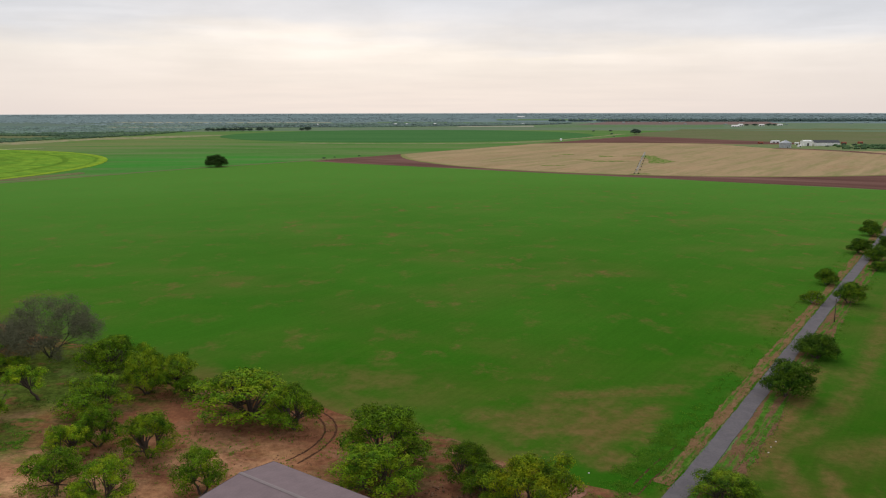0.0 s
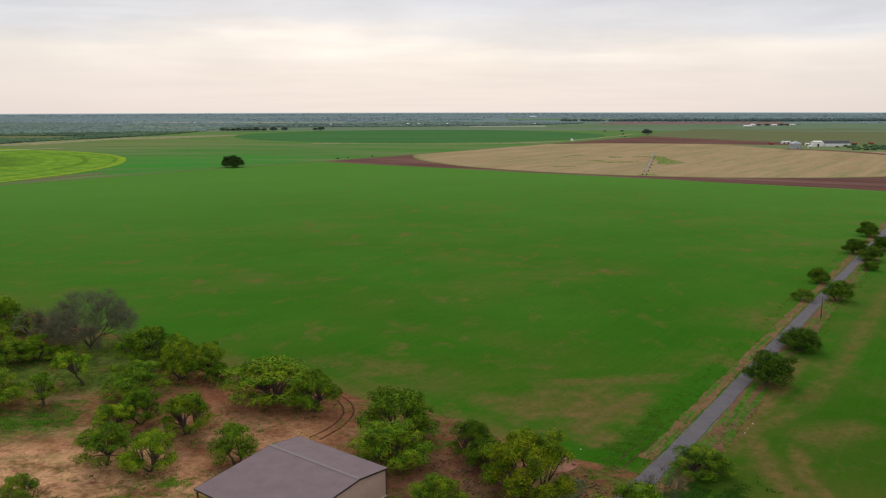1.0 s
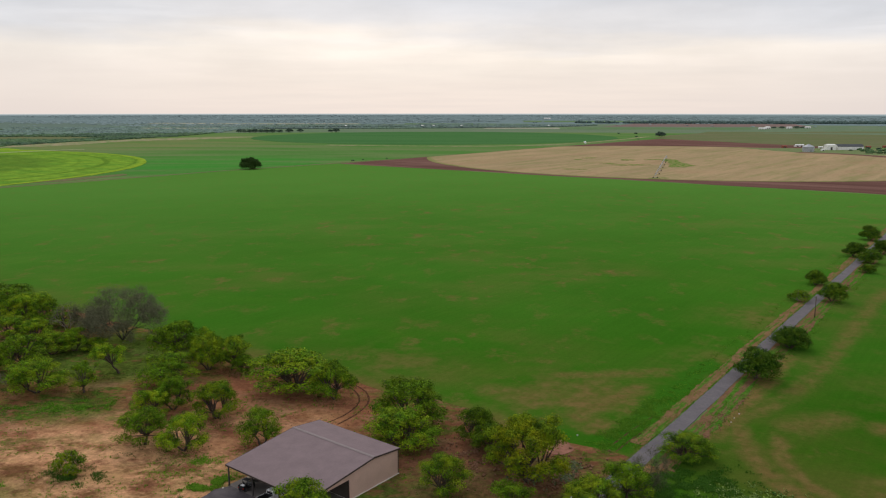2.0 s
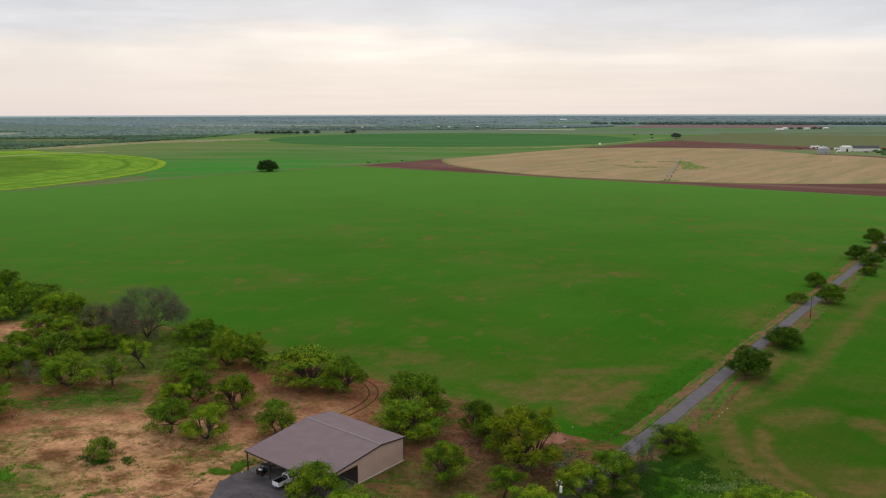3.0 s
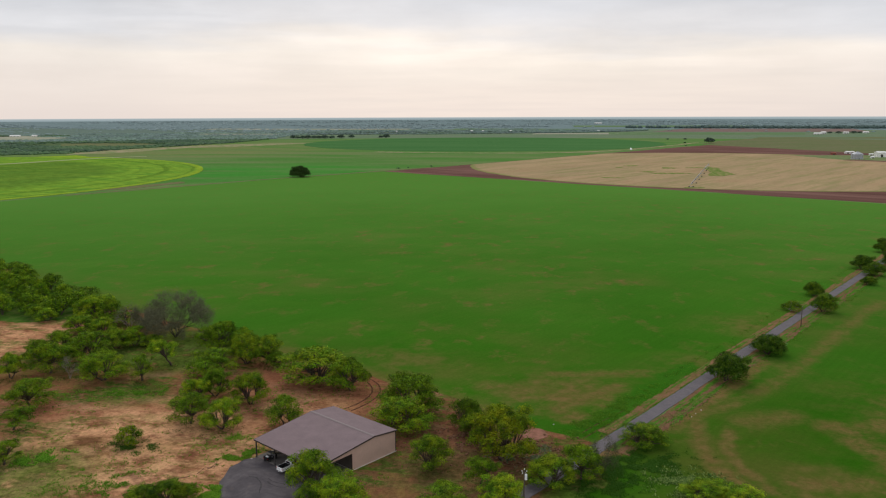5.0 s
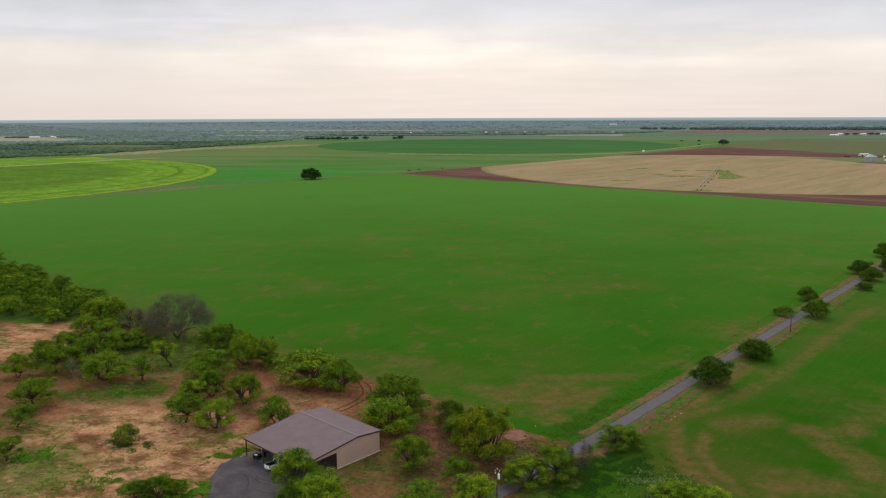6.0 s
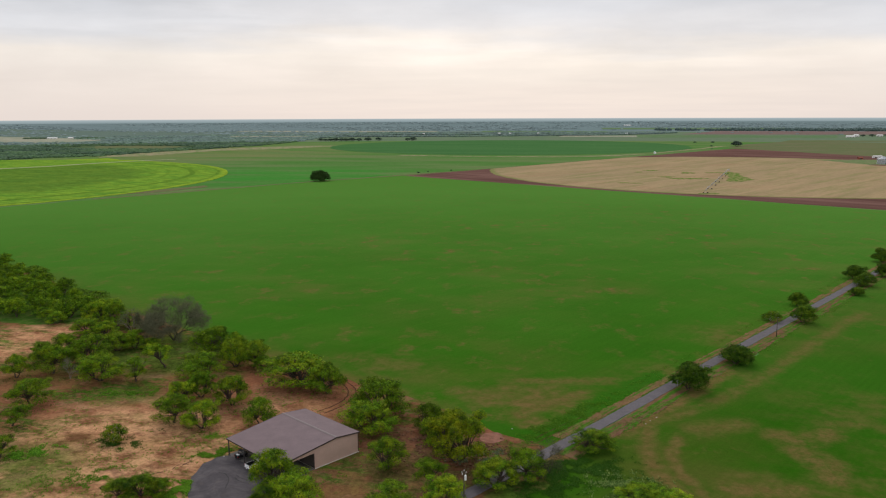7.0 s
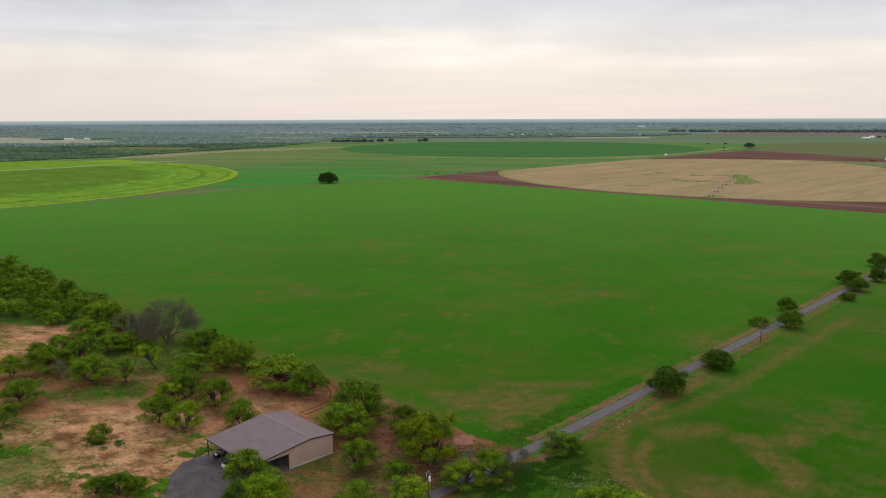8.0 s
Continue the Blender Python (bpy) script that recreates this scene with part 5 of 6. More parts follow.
def build_shed():
    ob = thing("shed", SHED, "tan metal shed with a mauve-grey roof and an open bay", "shed")
    part("roof", roof_slope(-0.35, RIDGE), M_ROOF, ob, "mauve-grey ribbed metal roof")
    part("roof", roof_slope(RIDGE, SD + 0.3), M_ROOF, ob)
    bm = bmesh.new()
    prism(bm, [(-0.34, -0.05), (0, 0.03), (0.34, -0.02), (0.34, 0.02), (0, 0.075), (-0.34, -0.01)], -0.27, SW + 0.27)
    bm.transform(Matrix.Translation((0, RIDGE, Z_RIDGE + 0.16)) @ Matrix(((0, 1, 0, 0), (1, 0, 0, 0), (0, 0, 1, 0), (0, 0, 0, 1))))
    bmesh.ops.recalc_face_normals(bm, faces=bm.faces)
    part("ridge_cap", bm, M_CAP, ob, "pale ridge cap")
    # gable trims and the fascias
    for x in (-0.30, SW + 0.25):
        for v0, v1 in ((-0.4, RIDGE), (RIDGE, SD + 0.35)):
            z0, z1 = roof_z(max(v0, 0)), roof_z(min(v1, SD))
            bm = bmesh.new()
            prism(bm, [(v0, z0 - 0.16), (v1, z1 - 0.16), (v1, z1 + 0.15), (v0, z0 + 0.15)], x, x + 0.06)
            bm.transform(Matrix(((0, 1, 0, 0), (1, 0, 0, 0), (0, 0, 1, 0), (0, 0, 0, 1))))
            bmesh.ops.recalc_face_normals(bm, faces=bm.faces)
            part("gable_trim", bm, M_TRIM, ob, "dark brown gable trim")
    part("fascia", boxed(-0.24, SW + 0.24, -0.42, -0.36, Z_FRONT - 0.18, Z_FRONT + 0.11), M_TRIM, ob, "dark brown fascia")
    part("fascia", boxed(-0.24, SW + 0.24, SD + 0.31, SD + 0.37, Z_BACK - 0.18, Z_BACK + 0.11), M_TRIM, ob)
    # walls of the closed part
    end = ribbed_wall(SD - BAY, lambda a: roof_z(BAY + a) - 0.02)
    end.transform(Matrix.Translation((SW, BAY, 0)) @ Matrix.Rotation(radians(90), 4, "Z"))
    part("wall", end, M_WALL, ob, "tan ribbed gable wall")
    west = ribbed_wall(SD - BAY, lambda a: roof_z(SD - a) - 0.02)
    west.transform(Matrix.Translation((0, SD, 0)) @ Matrix.Rotation(radians(-90), 4, "Z"))
    part("wall", west, M_WALL, ob)
    back = ribbed_wall(SW - 0.24, lambda a: Z_BACK - 0.02)
    back.transform(Matrix.Translation((SW - 0.12, SD, 0)) @ Matrix.Rotation(radians(180), 4, "Z"))
    part("wall", back, M_WALL, ob)
    front = ribbed_wall(SW - 0.24, lambda a: roof_z(BAY) - 0.02)
    front.transform(Matrix.Translation((0.12, BAY, 0)))
    part("inner_wall", front, M_INNER_SHADED, ob, "inner wall of the bay, darkened for its shade")
    # panel over the open end of the bay
    bm = bmesh.new()
    prism(bm, [(0.25, Z_FRONT - 0.35), (BAY - 0.02, roof_z(BAY) - 1.25), (BAY - 0.02, roof_z(BAY) - 0.03), (0.25, Z_FRONT - 0.02)], SW - 0.06, SW)
    bm.transform(Matrix(((0, 1, 0, 0), (1, 0, 0, 0), (0, 0, 1, 0), (0, 0, 0, 1))))
    bmesh.ops.recalc_face_normals(bm, faces=bm.faces)
    part("header_panel", bm, M_WALL, ob)
    part("door_jamb", boxed(SW - 0.12, SW + 0.05, BAY - 0.2, BAY - 0.02, 0.0, roof_z(BAY) - 1.3), M_TRIM, ob, "dark door jamb")
    part("corner_trim", boxed(SW - 0.02, SW + 0.06, SD - 0.1, SD + 0.05, 0.1, Z_BACK - 0.05), M_TRIM, ob, "dark corner trim")
    part("slab", boxed(-0.15, SW + 0.14, BAY - 0.1, SD + 0.14, -0.2, 0.16, bevel=0.02), M_SLAB, ob, "pale concrete foundation slab")
    part("floor", boxed(0.0, SW + 0.1, -0.1, BAY - 0.1, -0.2, 0.13), M_FLOOR, ob, "dusty bay floor")
    for x in (0.1, 7.15, 14.5, SW - 0.1):
        bm = boxed(x - 0.12, x + 0.12, -0.12, 0.12, 0.0, Z_FRONT - 0.02, bevel=0.02)
        box(bm, x - 0.2, x + 0.2, -0.2, 0.2, 0.0, 0.16)
        part("post", bm, M_STEEL, ob, "dark steel post")
    for x in (0.1, 7.15, 14.5, SW - 0.1):
        bm = bmesh.new()
        prism(bm, [(0.0, Z_FRONT - 0.32), (BAY, roof_z(BAY) - 0.42), (BAY, roof_z(BAY) - 0.02), (0.0, Z_FRONT - 0.02)], x - 0.08, x + 0.08)
        bm.transform(Matrix(((0, 1, 0, 0), (1, 0, 0, 0), (0, 0, 1, 0), (0, 0, 0, 1))))
        bmesh.ops.recalc_face_normals(bm, faces=bm.faces)
        part("rafter", bm, M_STEEL, ob)
    for k in range(5):
        v = 1.4 + k * 1.9
        part("purlin", boxed(0.0, SW - 0.1, v - 0.05, v + 0.05, roof_z(v) - 0.2, roof_z(v) - 0.01), M_STEEL, ob)


build_shed()


# ---- vehicles ----
def wheel(parent, x, y, r=0.4, w=0.27, side=1):
    """A tyre with a rim and its hub, on the axle's line along x."""
    bm = bmesh.new()
    prof = [(0.62, -0.5), (0.9, -0.5), (1.0, -0.36), (1.0, 0.36), (0.9, 0.5), (0.62, 0.5)]
    n = 20
    rings = [[bm.verts.new((b * w, a * r * math.cos(k / n * math.tau), a * r * math.sin(k / n * math.tau))) for k in range(n)] for a, b in prof]
    for i in range(len(prof)):
        p, q = rings[i], rings[(i + 1) % len(prof)]
        for k in range(n):
            bm.faces.new((p[k], p[(k + 1) % n], q[(k + 1) % n], q[k]))
    bmesh.ops.recalc_face_normals(bm, faces=bm.faces)
    wh = part("wheel", bm, M_TYRE, parent, smooth=True)
    wh.location = (x, y, r)
    bm = bmesh.new()
    tube(bm, (-w * 0.3, 0, 0), (w * 0.36 * side, 0, 0), r * 0.62, r * 0.55, 16)
    tube(bm, (w * 0.3 * side, 0, 0), (w * 0.46 * side, 0, 0), r * 0.2, r * 0.16, 10)
    part("rim", bm, M_CHROME, wh, "metal wheel rim")


def lofted(sections, bevel=0.0, bulge=True):
    """A closed shell over cross-sections (y, half width at the bottom, half width at the top, z0, z1)."""
    bm = bmesh.new()
    rows = []
    for y, a, b, z0, z1 in sections:
        m = (z0 + z1) / 2
        c = max(a, b) if bulge else (a + b) / 2
        rows.append([bm.verts.new(p) for p in ((-a, y, z0), (a, y, z0), (c, y, m), (b, y, z1), (-b, y, z1), (-c, y, m))])
    for p, q in zip(rows, rows[1:]):
        for k in range(6):
            bm.faces.new((p[k], p[(k + 1) % 6], q[(k + 1) % 6], q[k]))
    bm.faces.new(rows[0][::-1])
    bm.faces.new(rows[-1])
    bmesh.ops.recalc_face_normals(bm, faces=bm.faces)
    if bevel:
        bmesh.ops.bevel(bm, geom=list(bm.edges), offset=bevel, segments=2, affect="EDGES", clamp_overlap=True)
    return bm


def build_pickup():
    """A crew-cab pickup truck; y is forward, the tailgate at y 0."""
    x, y, _ = SHED @ Vector((11.2, -1.35, 0))
    ob = thing("pickup_truck", pose(x, y, 0.13, 0, 0, -33) @ Matrix.Diagonal((1.04, 1.0, 1.04, 1)), "white crew-cab pickup truck parked half under the shed roof", "pickup truck")
    part("body", lofted([(2.05, 0.96, 0.98, 0.42, 1.18), (2.2, 0.98, 0.98, 0.40, 1.22), (4.3, 0.98, 0.98, 0.40, 1.22), (4.5, 0.98, 0.95, 0.42, 1.24), (5.6, 0.97, 0.9, 0.46, 1.14), (5.82, 0.88, 0.8, 0.5, 1.02)], 0.035), M_WHITE, ob, "white painted front body")
    part("cab", lofted([(2.06, 0.95, 0.80, 1.2, 1.86), (2.3, 0.95, 0.80, 1.2, 1.95), (3.5, 0.95, 0.80, 1.2, 1.95), (3.75, 0.95, 0.78, 1.2, 1.88), (4.5, 0.93, 0.86, 1.2, 1.28)], 0.04, False), M_WHITE, ob, "white cab roof")
    for sx in (-1, 1):
        for y0, y1 in ((2.35, 3.1), (3.18, 4.05)):
            bm = bmesh.new()
            a = [bm.verts.new(p) for p in ((sx * 0.955, y0, 1.28), (sx * 0.955, y1 + 0.12, 1.28), (sx * 0.845, y1 - (0.35 if y1 > 4 else 0), 1.80), (sx * 0.845, y0, 1.80))]
            b = [bm.verts.new(v.co - Vector((sx * 0.03, 0, 0))) for v in a]
            bm.faces.new(a)
            bm.faces.new(b[::-1])
            for i in range(4):
                bm.faces.new((a[i], b[i], b[(i + 1) % 4], a[(i + 1) % 4]))
            bmesh.ops.recalc_face_normals(bm, faces=bm.faces)
            part("side_window", bm, M_GLASS, ob, "dark side window")
        part("bed_side", boxed(min(sx * 0.98, sx * 0.91), max(sx * 0.98, sx * 0.91), -0.44, 2.03, 0.55, 1.36, bevel=0.04), M_WHITE, ob)
        part("tail_light", boxed(min(sx * 0.99, sx * 0.86), max(sx * 0.99, sx * 0.86), -0.5, -0.42, 0.92, 1.30, bevel=0.01), M_RED, ob, "red tail light")
        part("mirror", boxed(min(sx * 0.97, sx * 1.22), max(sx * 0.97, sx * 1.22), 3.95, 4.1, 1.2, 1.48, bevel=0.03), M_BLACK, ob, "black wing mirror")
        for y in (0.9, 4.85):
            wheel(ob, sx * 0.83, y, 0.41, 0.28, sx)
        part("wheel_arch", boxed(min(sx * 0.70, sx * 0.995), max(sx * 0.70, sx * 0.995), 0.41, 1.39, 0.60, 0.93, bevel=0.06), M_BLACK, ob, "black wheel arch")
    part("rear_window", boxed(-0.68, 0.68, 2.02, 2.06, 1.34, 1.78), M_GLASS, ob, "dark rear window")
    part("tailgate", boxed(-0.9, 0.9, -0.48, -0.39, 0.60, 1.34, bevel=0.03), M_WHITE, ob, "white tailgate")
    part("bed_floor", boxed(-0.9, 0.9, -0.39, 2.03, 0.56, 0.70), M_BLACK, ob, "black bed liner")
    part("bed_liner", boxed(-0.86, 0.86, 1.96, 2.02, 0.7, 1.30), M_BLACK, ob)
    for x0, x1 in ((-0.91, -0.87), (0.87, 0.91)):
        part("bed_liner", boxed(x0 - 0.003 if x0 < 0 else x0, x1 if x0 < 0 else x1 + 0.003, -0.38, 1.96, 0.7, 1.33), M_BLACK, ob)
    part("bumper", boxed(-0.97, 0.97, -0.66, -0.46, 0.42, 0.66, bevel=0.04), M_CHROME, ob, "chrome rear bumper")
    part("plate_bar", boxed(-0.16, 0.16, -0.675, -0.655, 0.48, 0.62), M_WHITE, ob, "plain pale plate")
    part("emblem", boxed(-0.14, 0.14, -0.5, -0.475, 0.95, 1.05), M_BLACK, ob, "dark tailgate emblem")
    part("chassis", boxed(-0.6, 0.6, -0.3, 5.5, 0.3, 0.5), M_BLACK, ob)
    part("roof_light", boxed(-0.16, 0.16, 2.04, 2.1, 1.84, 1.88), M_RED, ob, "small red brake light")


def build_buggy():
    """A black off-road utility vehicle with a roll cage; y is forward."""
    x, y, _ = SHED @ Vector((4.3, -0.6, 0))
    ob = thing("utility_vehicle", pose(x, y, 0.13, 0, 0, -28), "black off-road utility vehicle with a small cargo bed", "utility vehicle")
    part("body", lofted([(0.1, 0.66, 0.72, 0.5, 0.98), (1.0, 0.72, 0.74, 0.45, 0.98), (1.15, 0.72, 0.74, 0.42, 0.72), (2.3, 0.72, 0.74, 0.42, 0.74), (2.45, 0.7, 0.7, 0.45, 1.08), (3.15, 0.6, 0.55, 0.55, 0.95)], 0.03), M_BLACKPAINT, ob)
    part("cargo_bed", boxed(-0.6, 0.6, 0.12, 0.98, 0.98, 1.02), M_BLACK, ob)
    for x0, x1 in ((-0.74, -0.68), (0.68, 0.74)):
        part("bed_side", boxed(x0, x1, 0.1, 1.0, 0.9, 1.24, bevel=0.02), M_BLACKPAINT, ob)
    part("tailgate", boxed(-0.68, 0.68, 0.08, 0.13, 0.84, 1.24, bevel=0.015), M_BLACKPAINT, ob)
    part("cargo_box", boxed(-0.42, 0.38, 0.35, 0.85, 1.02, 1.26, bevel=0.03), M_WHITE, ob, "white cargo box")
    for sx in (-1, 1):
        part("tail_light", boxed(min(sx * 0.74, sx * 0.52), max(sx * 0.74, sx * 0.52), 0.05, 0.09, 0.78, 0.95), M_RED, ob, "red tail light")
        bm = tube(bmesh.new(), (sx * 0.68, 1.1, 0.9), (sx * 0.6, 1.2, 1.9), 0.03)
        tube(bm, (sx * 0.6, 1.2, 1.9), (sx * 0.6, 2.15, 1.9), 0.03)
        tube(bm, (sx * 0.6, 2.15, 1.9), (sx * 0.66, 2.6, 1.05), 0.03)
        part("roll_bar", bm, M_BLACK, ob)
        part("seat", boxed(min(sx * 0.1, sx * 0.6), max(sx * 0.1, sx * 0.6), 1.25, 1.8, 0.72, 0.92, bevel=0.06), M_BLACK, ob)
        part("seat_back", boxed(min(sx * 0.1, sx * 0.6), max(sx * 0.1, sx * 0.6), 1.18, 1.32, 0.9, 1.45, bevel=0.05), M_BLACK, ob)
        for y in (0.62, 2.62):
            wheel(ob, sx * 0.7, y, 0.34, 0.28, sx)
    part("roof", boxed(-0.64, 0.64, 1.15, 2.2, 1.92, 1.97, bevel=0.02), M_BLACK, ob, "flat black roof")


def build_cart():
    """A beige golf cart deeper in the bay."""
    x, y, _ = SHED @ Vector((1.9, 3.0, 0))
    ob = thing("golf_cart", pose(x, y, 0.13, 0, 0, -52), "beige golf cart in the shed's bay", "golf cart")
    part("body", lofted([(0, 0.55, 0.58, 0.32, 0.82), (0.9, 0.58, 0.6, 0.3, 0.82), (1.0, 0.58, 0.6, 0.28, 0.45), (1.75, 0.58, 0.6, 0.28, 0.45), (1.85, 0.58, 0.55, 0.3, 0.85), (2.4, 0.48, 0.42, 0.35, 0.75)], 0.03), M_BEIGE, ob)
    part("seat", boxed(-0.52, 0.52, 0.45, 1.0, 0.82, 0.96, bevel=0.04), M_BEIGE, ob)
    part("seat_back", boxed(-0.52, 0.52, 0.4, 0.52, 0.96, 1.35, bevel=0.04), M_BEIGE, ob)
    part("roof", boxed(-0.58, 0.58, 0.2, 2.0, 1.85, 1.91, bevel=0.025), M_BEIGE, ob)
    for sx in (-1, 1):
        for a, b in (((sx * 0.5, 0.3, 0.8), (sx * 0.5, 0.35, 1.86)), ((sx * 0.5, 1.95, 0.8), (sx * 0.5, 1.8, 1.86))):
            part("roof_post", tube(bmesh.new(), a, b, 0.02), M_STEEL, ob)
        for y in (0.45, 2.0):
            wheel(ob, sx * 0.52, y, 0.23, 0.2, sx)


build_pickup()
build_buggy()
build_cart()


def build_barrel(u, v):
    x, y, _ = SHED @ Vector((u, v, 0))
    ob = thing("drum", pose(x, y, 0.03), "small pale metal drum by the shed wall", "drum")
    bm = bmesh.new()
    tube(bm, (0, 0, 0), (0, 0, 0.86), 0.29, 0.29, 18)
    for z in (0.02, 0.3, 0.58, 0.84):
        tube(bm, (0, 0, z - 0.015), (0, 0, z + 0.015), 0.305, 0.305, 18)
    part("shell", bm, M_GALV, ob)
    part("bung", tube(bmesh.new(), (0.15, 0, 0.85), (0.15, 0, 0.89), 0.04, 0.04, 8), M_BLACK, ob)


build_barrel(-1.0, 14.0)


def build_shed_unit(u, v):
    """A pale condensing unit on a pad behind the shed."""
    x, y, _ = SHED @ Vector((u, v, 0))
    ob = thing("air_conditioner", pose(x, y, 0.03, 0, 0, -35.8), "pale outdoor air conditioner beside the shed", "air conditioner")
    part("pad", boxed(-0.6, 0.6, -0.6, 0.6, 0, 0.1), M_SLAB, ob)
    part("case", boxed(-0.45, 0.45, -0.45, 0.45, 0.1, 1.05, bevel=0.04), M_WHITEWALL, ob)
    part("fan_grille", tube(bmesh.new(), (0, 0, 1.05), (0, 0, 1.1), 0.36, 0.3, 18), M_BLACK, ob)


build_shed_unit(-1.2, 17.5)


# ---- utility poles ----
def build_pole(x, y, h, transformer):
    ob = thing("utility_pole", pose(x, y, 0), "dark wooden utility pole" + (" with a white transformer" if transformer else " beside the lane"), "utility pole")
    part("pole", tube(bmesh.new(), (0, 0, -0.3), (0, 0, h), 0.16, 0.11, 10), M_POLE, ob, smooth=True)
    if transformer:
        bm = tube(bmesh.new(), (0.32, -0.1, h - 2.0), (0.32, -0.1, h - 0.95), 0.24, 0.24, 14)
        tube(bm, (0.32, -0.1, h - 0.95), (0.32, -0.1, h - 0.86), 0.25, 0.1, 14)
        tr = part("transformer", bm, M_WHITE, ob, "white transformer can")
        part("bracket", boxed(0.0, 0.12, -0.14, -0.06, h - 1.8, h - 1.1), M_STEEL, tr)
        part("bushing", tube(bmesh.new(), (0.32, -0.1, h - 0.86), (0.32, -0.1, h - 0.55), 0.05, 0.03, 8), M_WHITE, tr)
        bm = boxed(-0.55, 0.55, -0.06, 0.06, h - 0.5, h - 0.38)
        part("crossarm", bm, M_POLE, ob)
        for dx in (-0.45, 0.45, 0.0):
            part("insulator", tube(bmesh.new(), (dx, 0, h - 0.38 + (0.38 if dx == 0 else 0)), (dx, 0, h - 0.12 + (0.38 if dx == 0 else 0)), 0.07, 0.05, 8), M_WHITE, ob, "white insulator")
        part("fuse", tube(bmesh.new(), (-0.4, -0.12, h - 0.9), (-0.32, -0.1, h - 0.5), 0.05, 0.05, 8), M_WHITE, ob)
    else:
        part("insulator", tube(bmesh.new(), (0, 0, h), (0, 0, h + 0.22), 0.07, 0.04, 8), M_GALV, ob)


build_pole(19.0, 83.6, 9.9, True)
build_pole(120.9, 232.0, 7.6, False)


# ---- the centre-pivot sprinkler on the stubble circle ----
def build_pivot():
    ob = thing("pivot_sprinkler", pose(288, 1125, 0.2, 0, 0, math.degrees(math.atan2(787 - 1125, 194 - 288))), "long galvanised centre-pivot sprinkler on wheeled towers", "irrigation machine")
    spans, step = 7, 49.5
    for k in range(spans):
        a, b = 2 + k * step, 2 + (k + 1) * step
        bm = bmesh.new()
        pts = [(a + (b - a) * i / 6, 0, 3.9 + 0.9 * math.sin(i / 6 * math.pi)) for i in range(7)]
        for p, q in zip(pts, pts[1:]):
            tube(bm, p, q, 0.13, 0.13, 6)
        for i in range(1, 6):
            x, _, z = pts[i]
            for s in (-1, 1):
                tube(bm, (x, 0, z), (x, s * 0.8, z - 1.1), 0.05, 0.05, 4)
            tube(bm, (x, -0.8, z - 1.1), (x, 0.8, z - 1.1), 0.05, 0.05, 4)
        for s in (-1, 1):
            tube(bm, (a, 0, 3.8), (pts[1][0], s * 0.8, pts[1][2] - 1.1), 0.05, 0.05, 4)
            for i in range(1, 5):
                tube(bm, (pts[i][0], s * 0.8, pts[i][2] - 1.1), (pts[i + 1][0], s * 0.8, pts[i + 1][2] - 1.1), 0.05, 0.05, 4)
            tube(bm, (pts[5][0], s * 0.8, pts[5][2] - 1.1), (b, 0, 3.8), 0.05, 0.05, 4)
        part("span", bm, M_GALV, ob)
        bm = bmesh.new()
        for s in (-1, 1):
            tube(bm, (b, 0, 3.9), (b, s * 2.1, 0.6), 0.12, 0.12, 5)
            tube(bm, (b - 1.2, 0, 3.5), (b, s * 2.1, 0.6), 0.08, 0.08, 5)
        box(bm, b - 0.15, b + 0.15, -2.3, 2.3, 0.5, 0.75)
        tower = part("tower", bm, M_GALV, ob)
        for s in (-1, 1):
            part("wheel", tube(bmesh.new(), (b - 0.25, s * 2.1, 0.62), (b + 0.25, s * 2.1, 0.62), 0.65, 0.65, 14), M_TYRE, tower)
    bm = bmesh.new()
    for sx in (-1, 1):
        for sy in (-1, 1):
            tube(bm, (sx * 1.4, sy * 1.4, 0), (sx * 0.3, sy * 0.3, 3.9), 0.1, 0.1, 5)
    tube(bm, (0, 0, 0), (0, 0, 4.4), 0.2, 0.2, 8)
    part("centre_stand", bm, M_GALV, ob)


build_pivot()


# ---- the far farmstead and other far buildings ----
def build_silo(x, y, r, eave, top):
    ob = thing("grain_bin", pose(x, y, 0), "round galvanised grain bin with a cone roof", "grain bin")
    bm = bmesh.new()
    n = int(eave / 1.1)
    for k in range(n):
        tube(bm, (0, 0, k * eave / n), (0, 0, (k + 0.86) * eave / n), r, r, 32)
        tube(bm, (0, 0, (k + 0.86) * eave / n), (0, 0, (k + 1) * eave / n), r * 0.985, r * 0.985, 32)
    part("wall", bm, M_GALV, ob)
    part("roof", tube(bmesh.new(), (0, 0, eave), (0, 0, top), r * 1.03, r * 0.09, 32), M_GALV, ob)
    part("vent_cap", tube(bmesh.new(), (0, 0, top), (0, 0, top + 0.8), r * 0.1, r * 0.12, 12), M_GALV, ob)
    part("door", boxed(-0.5, 0.5, -r - 0.08, -r + 0.1, 0.2, 2.1), M_STEEL, ob)


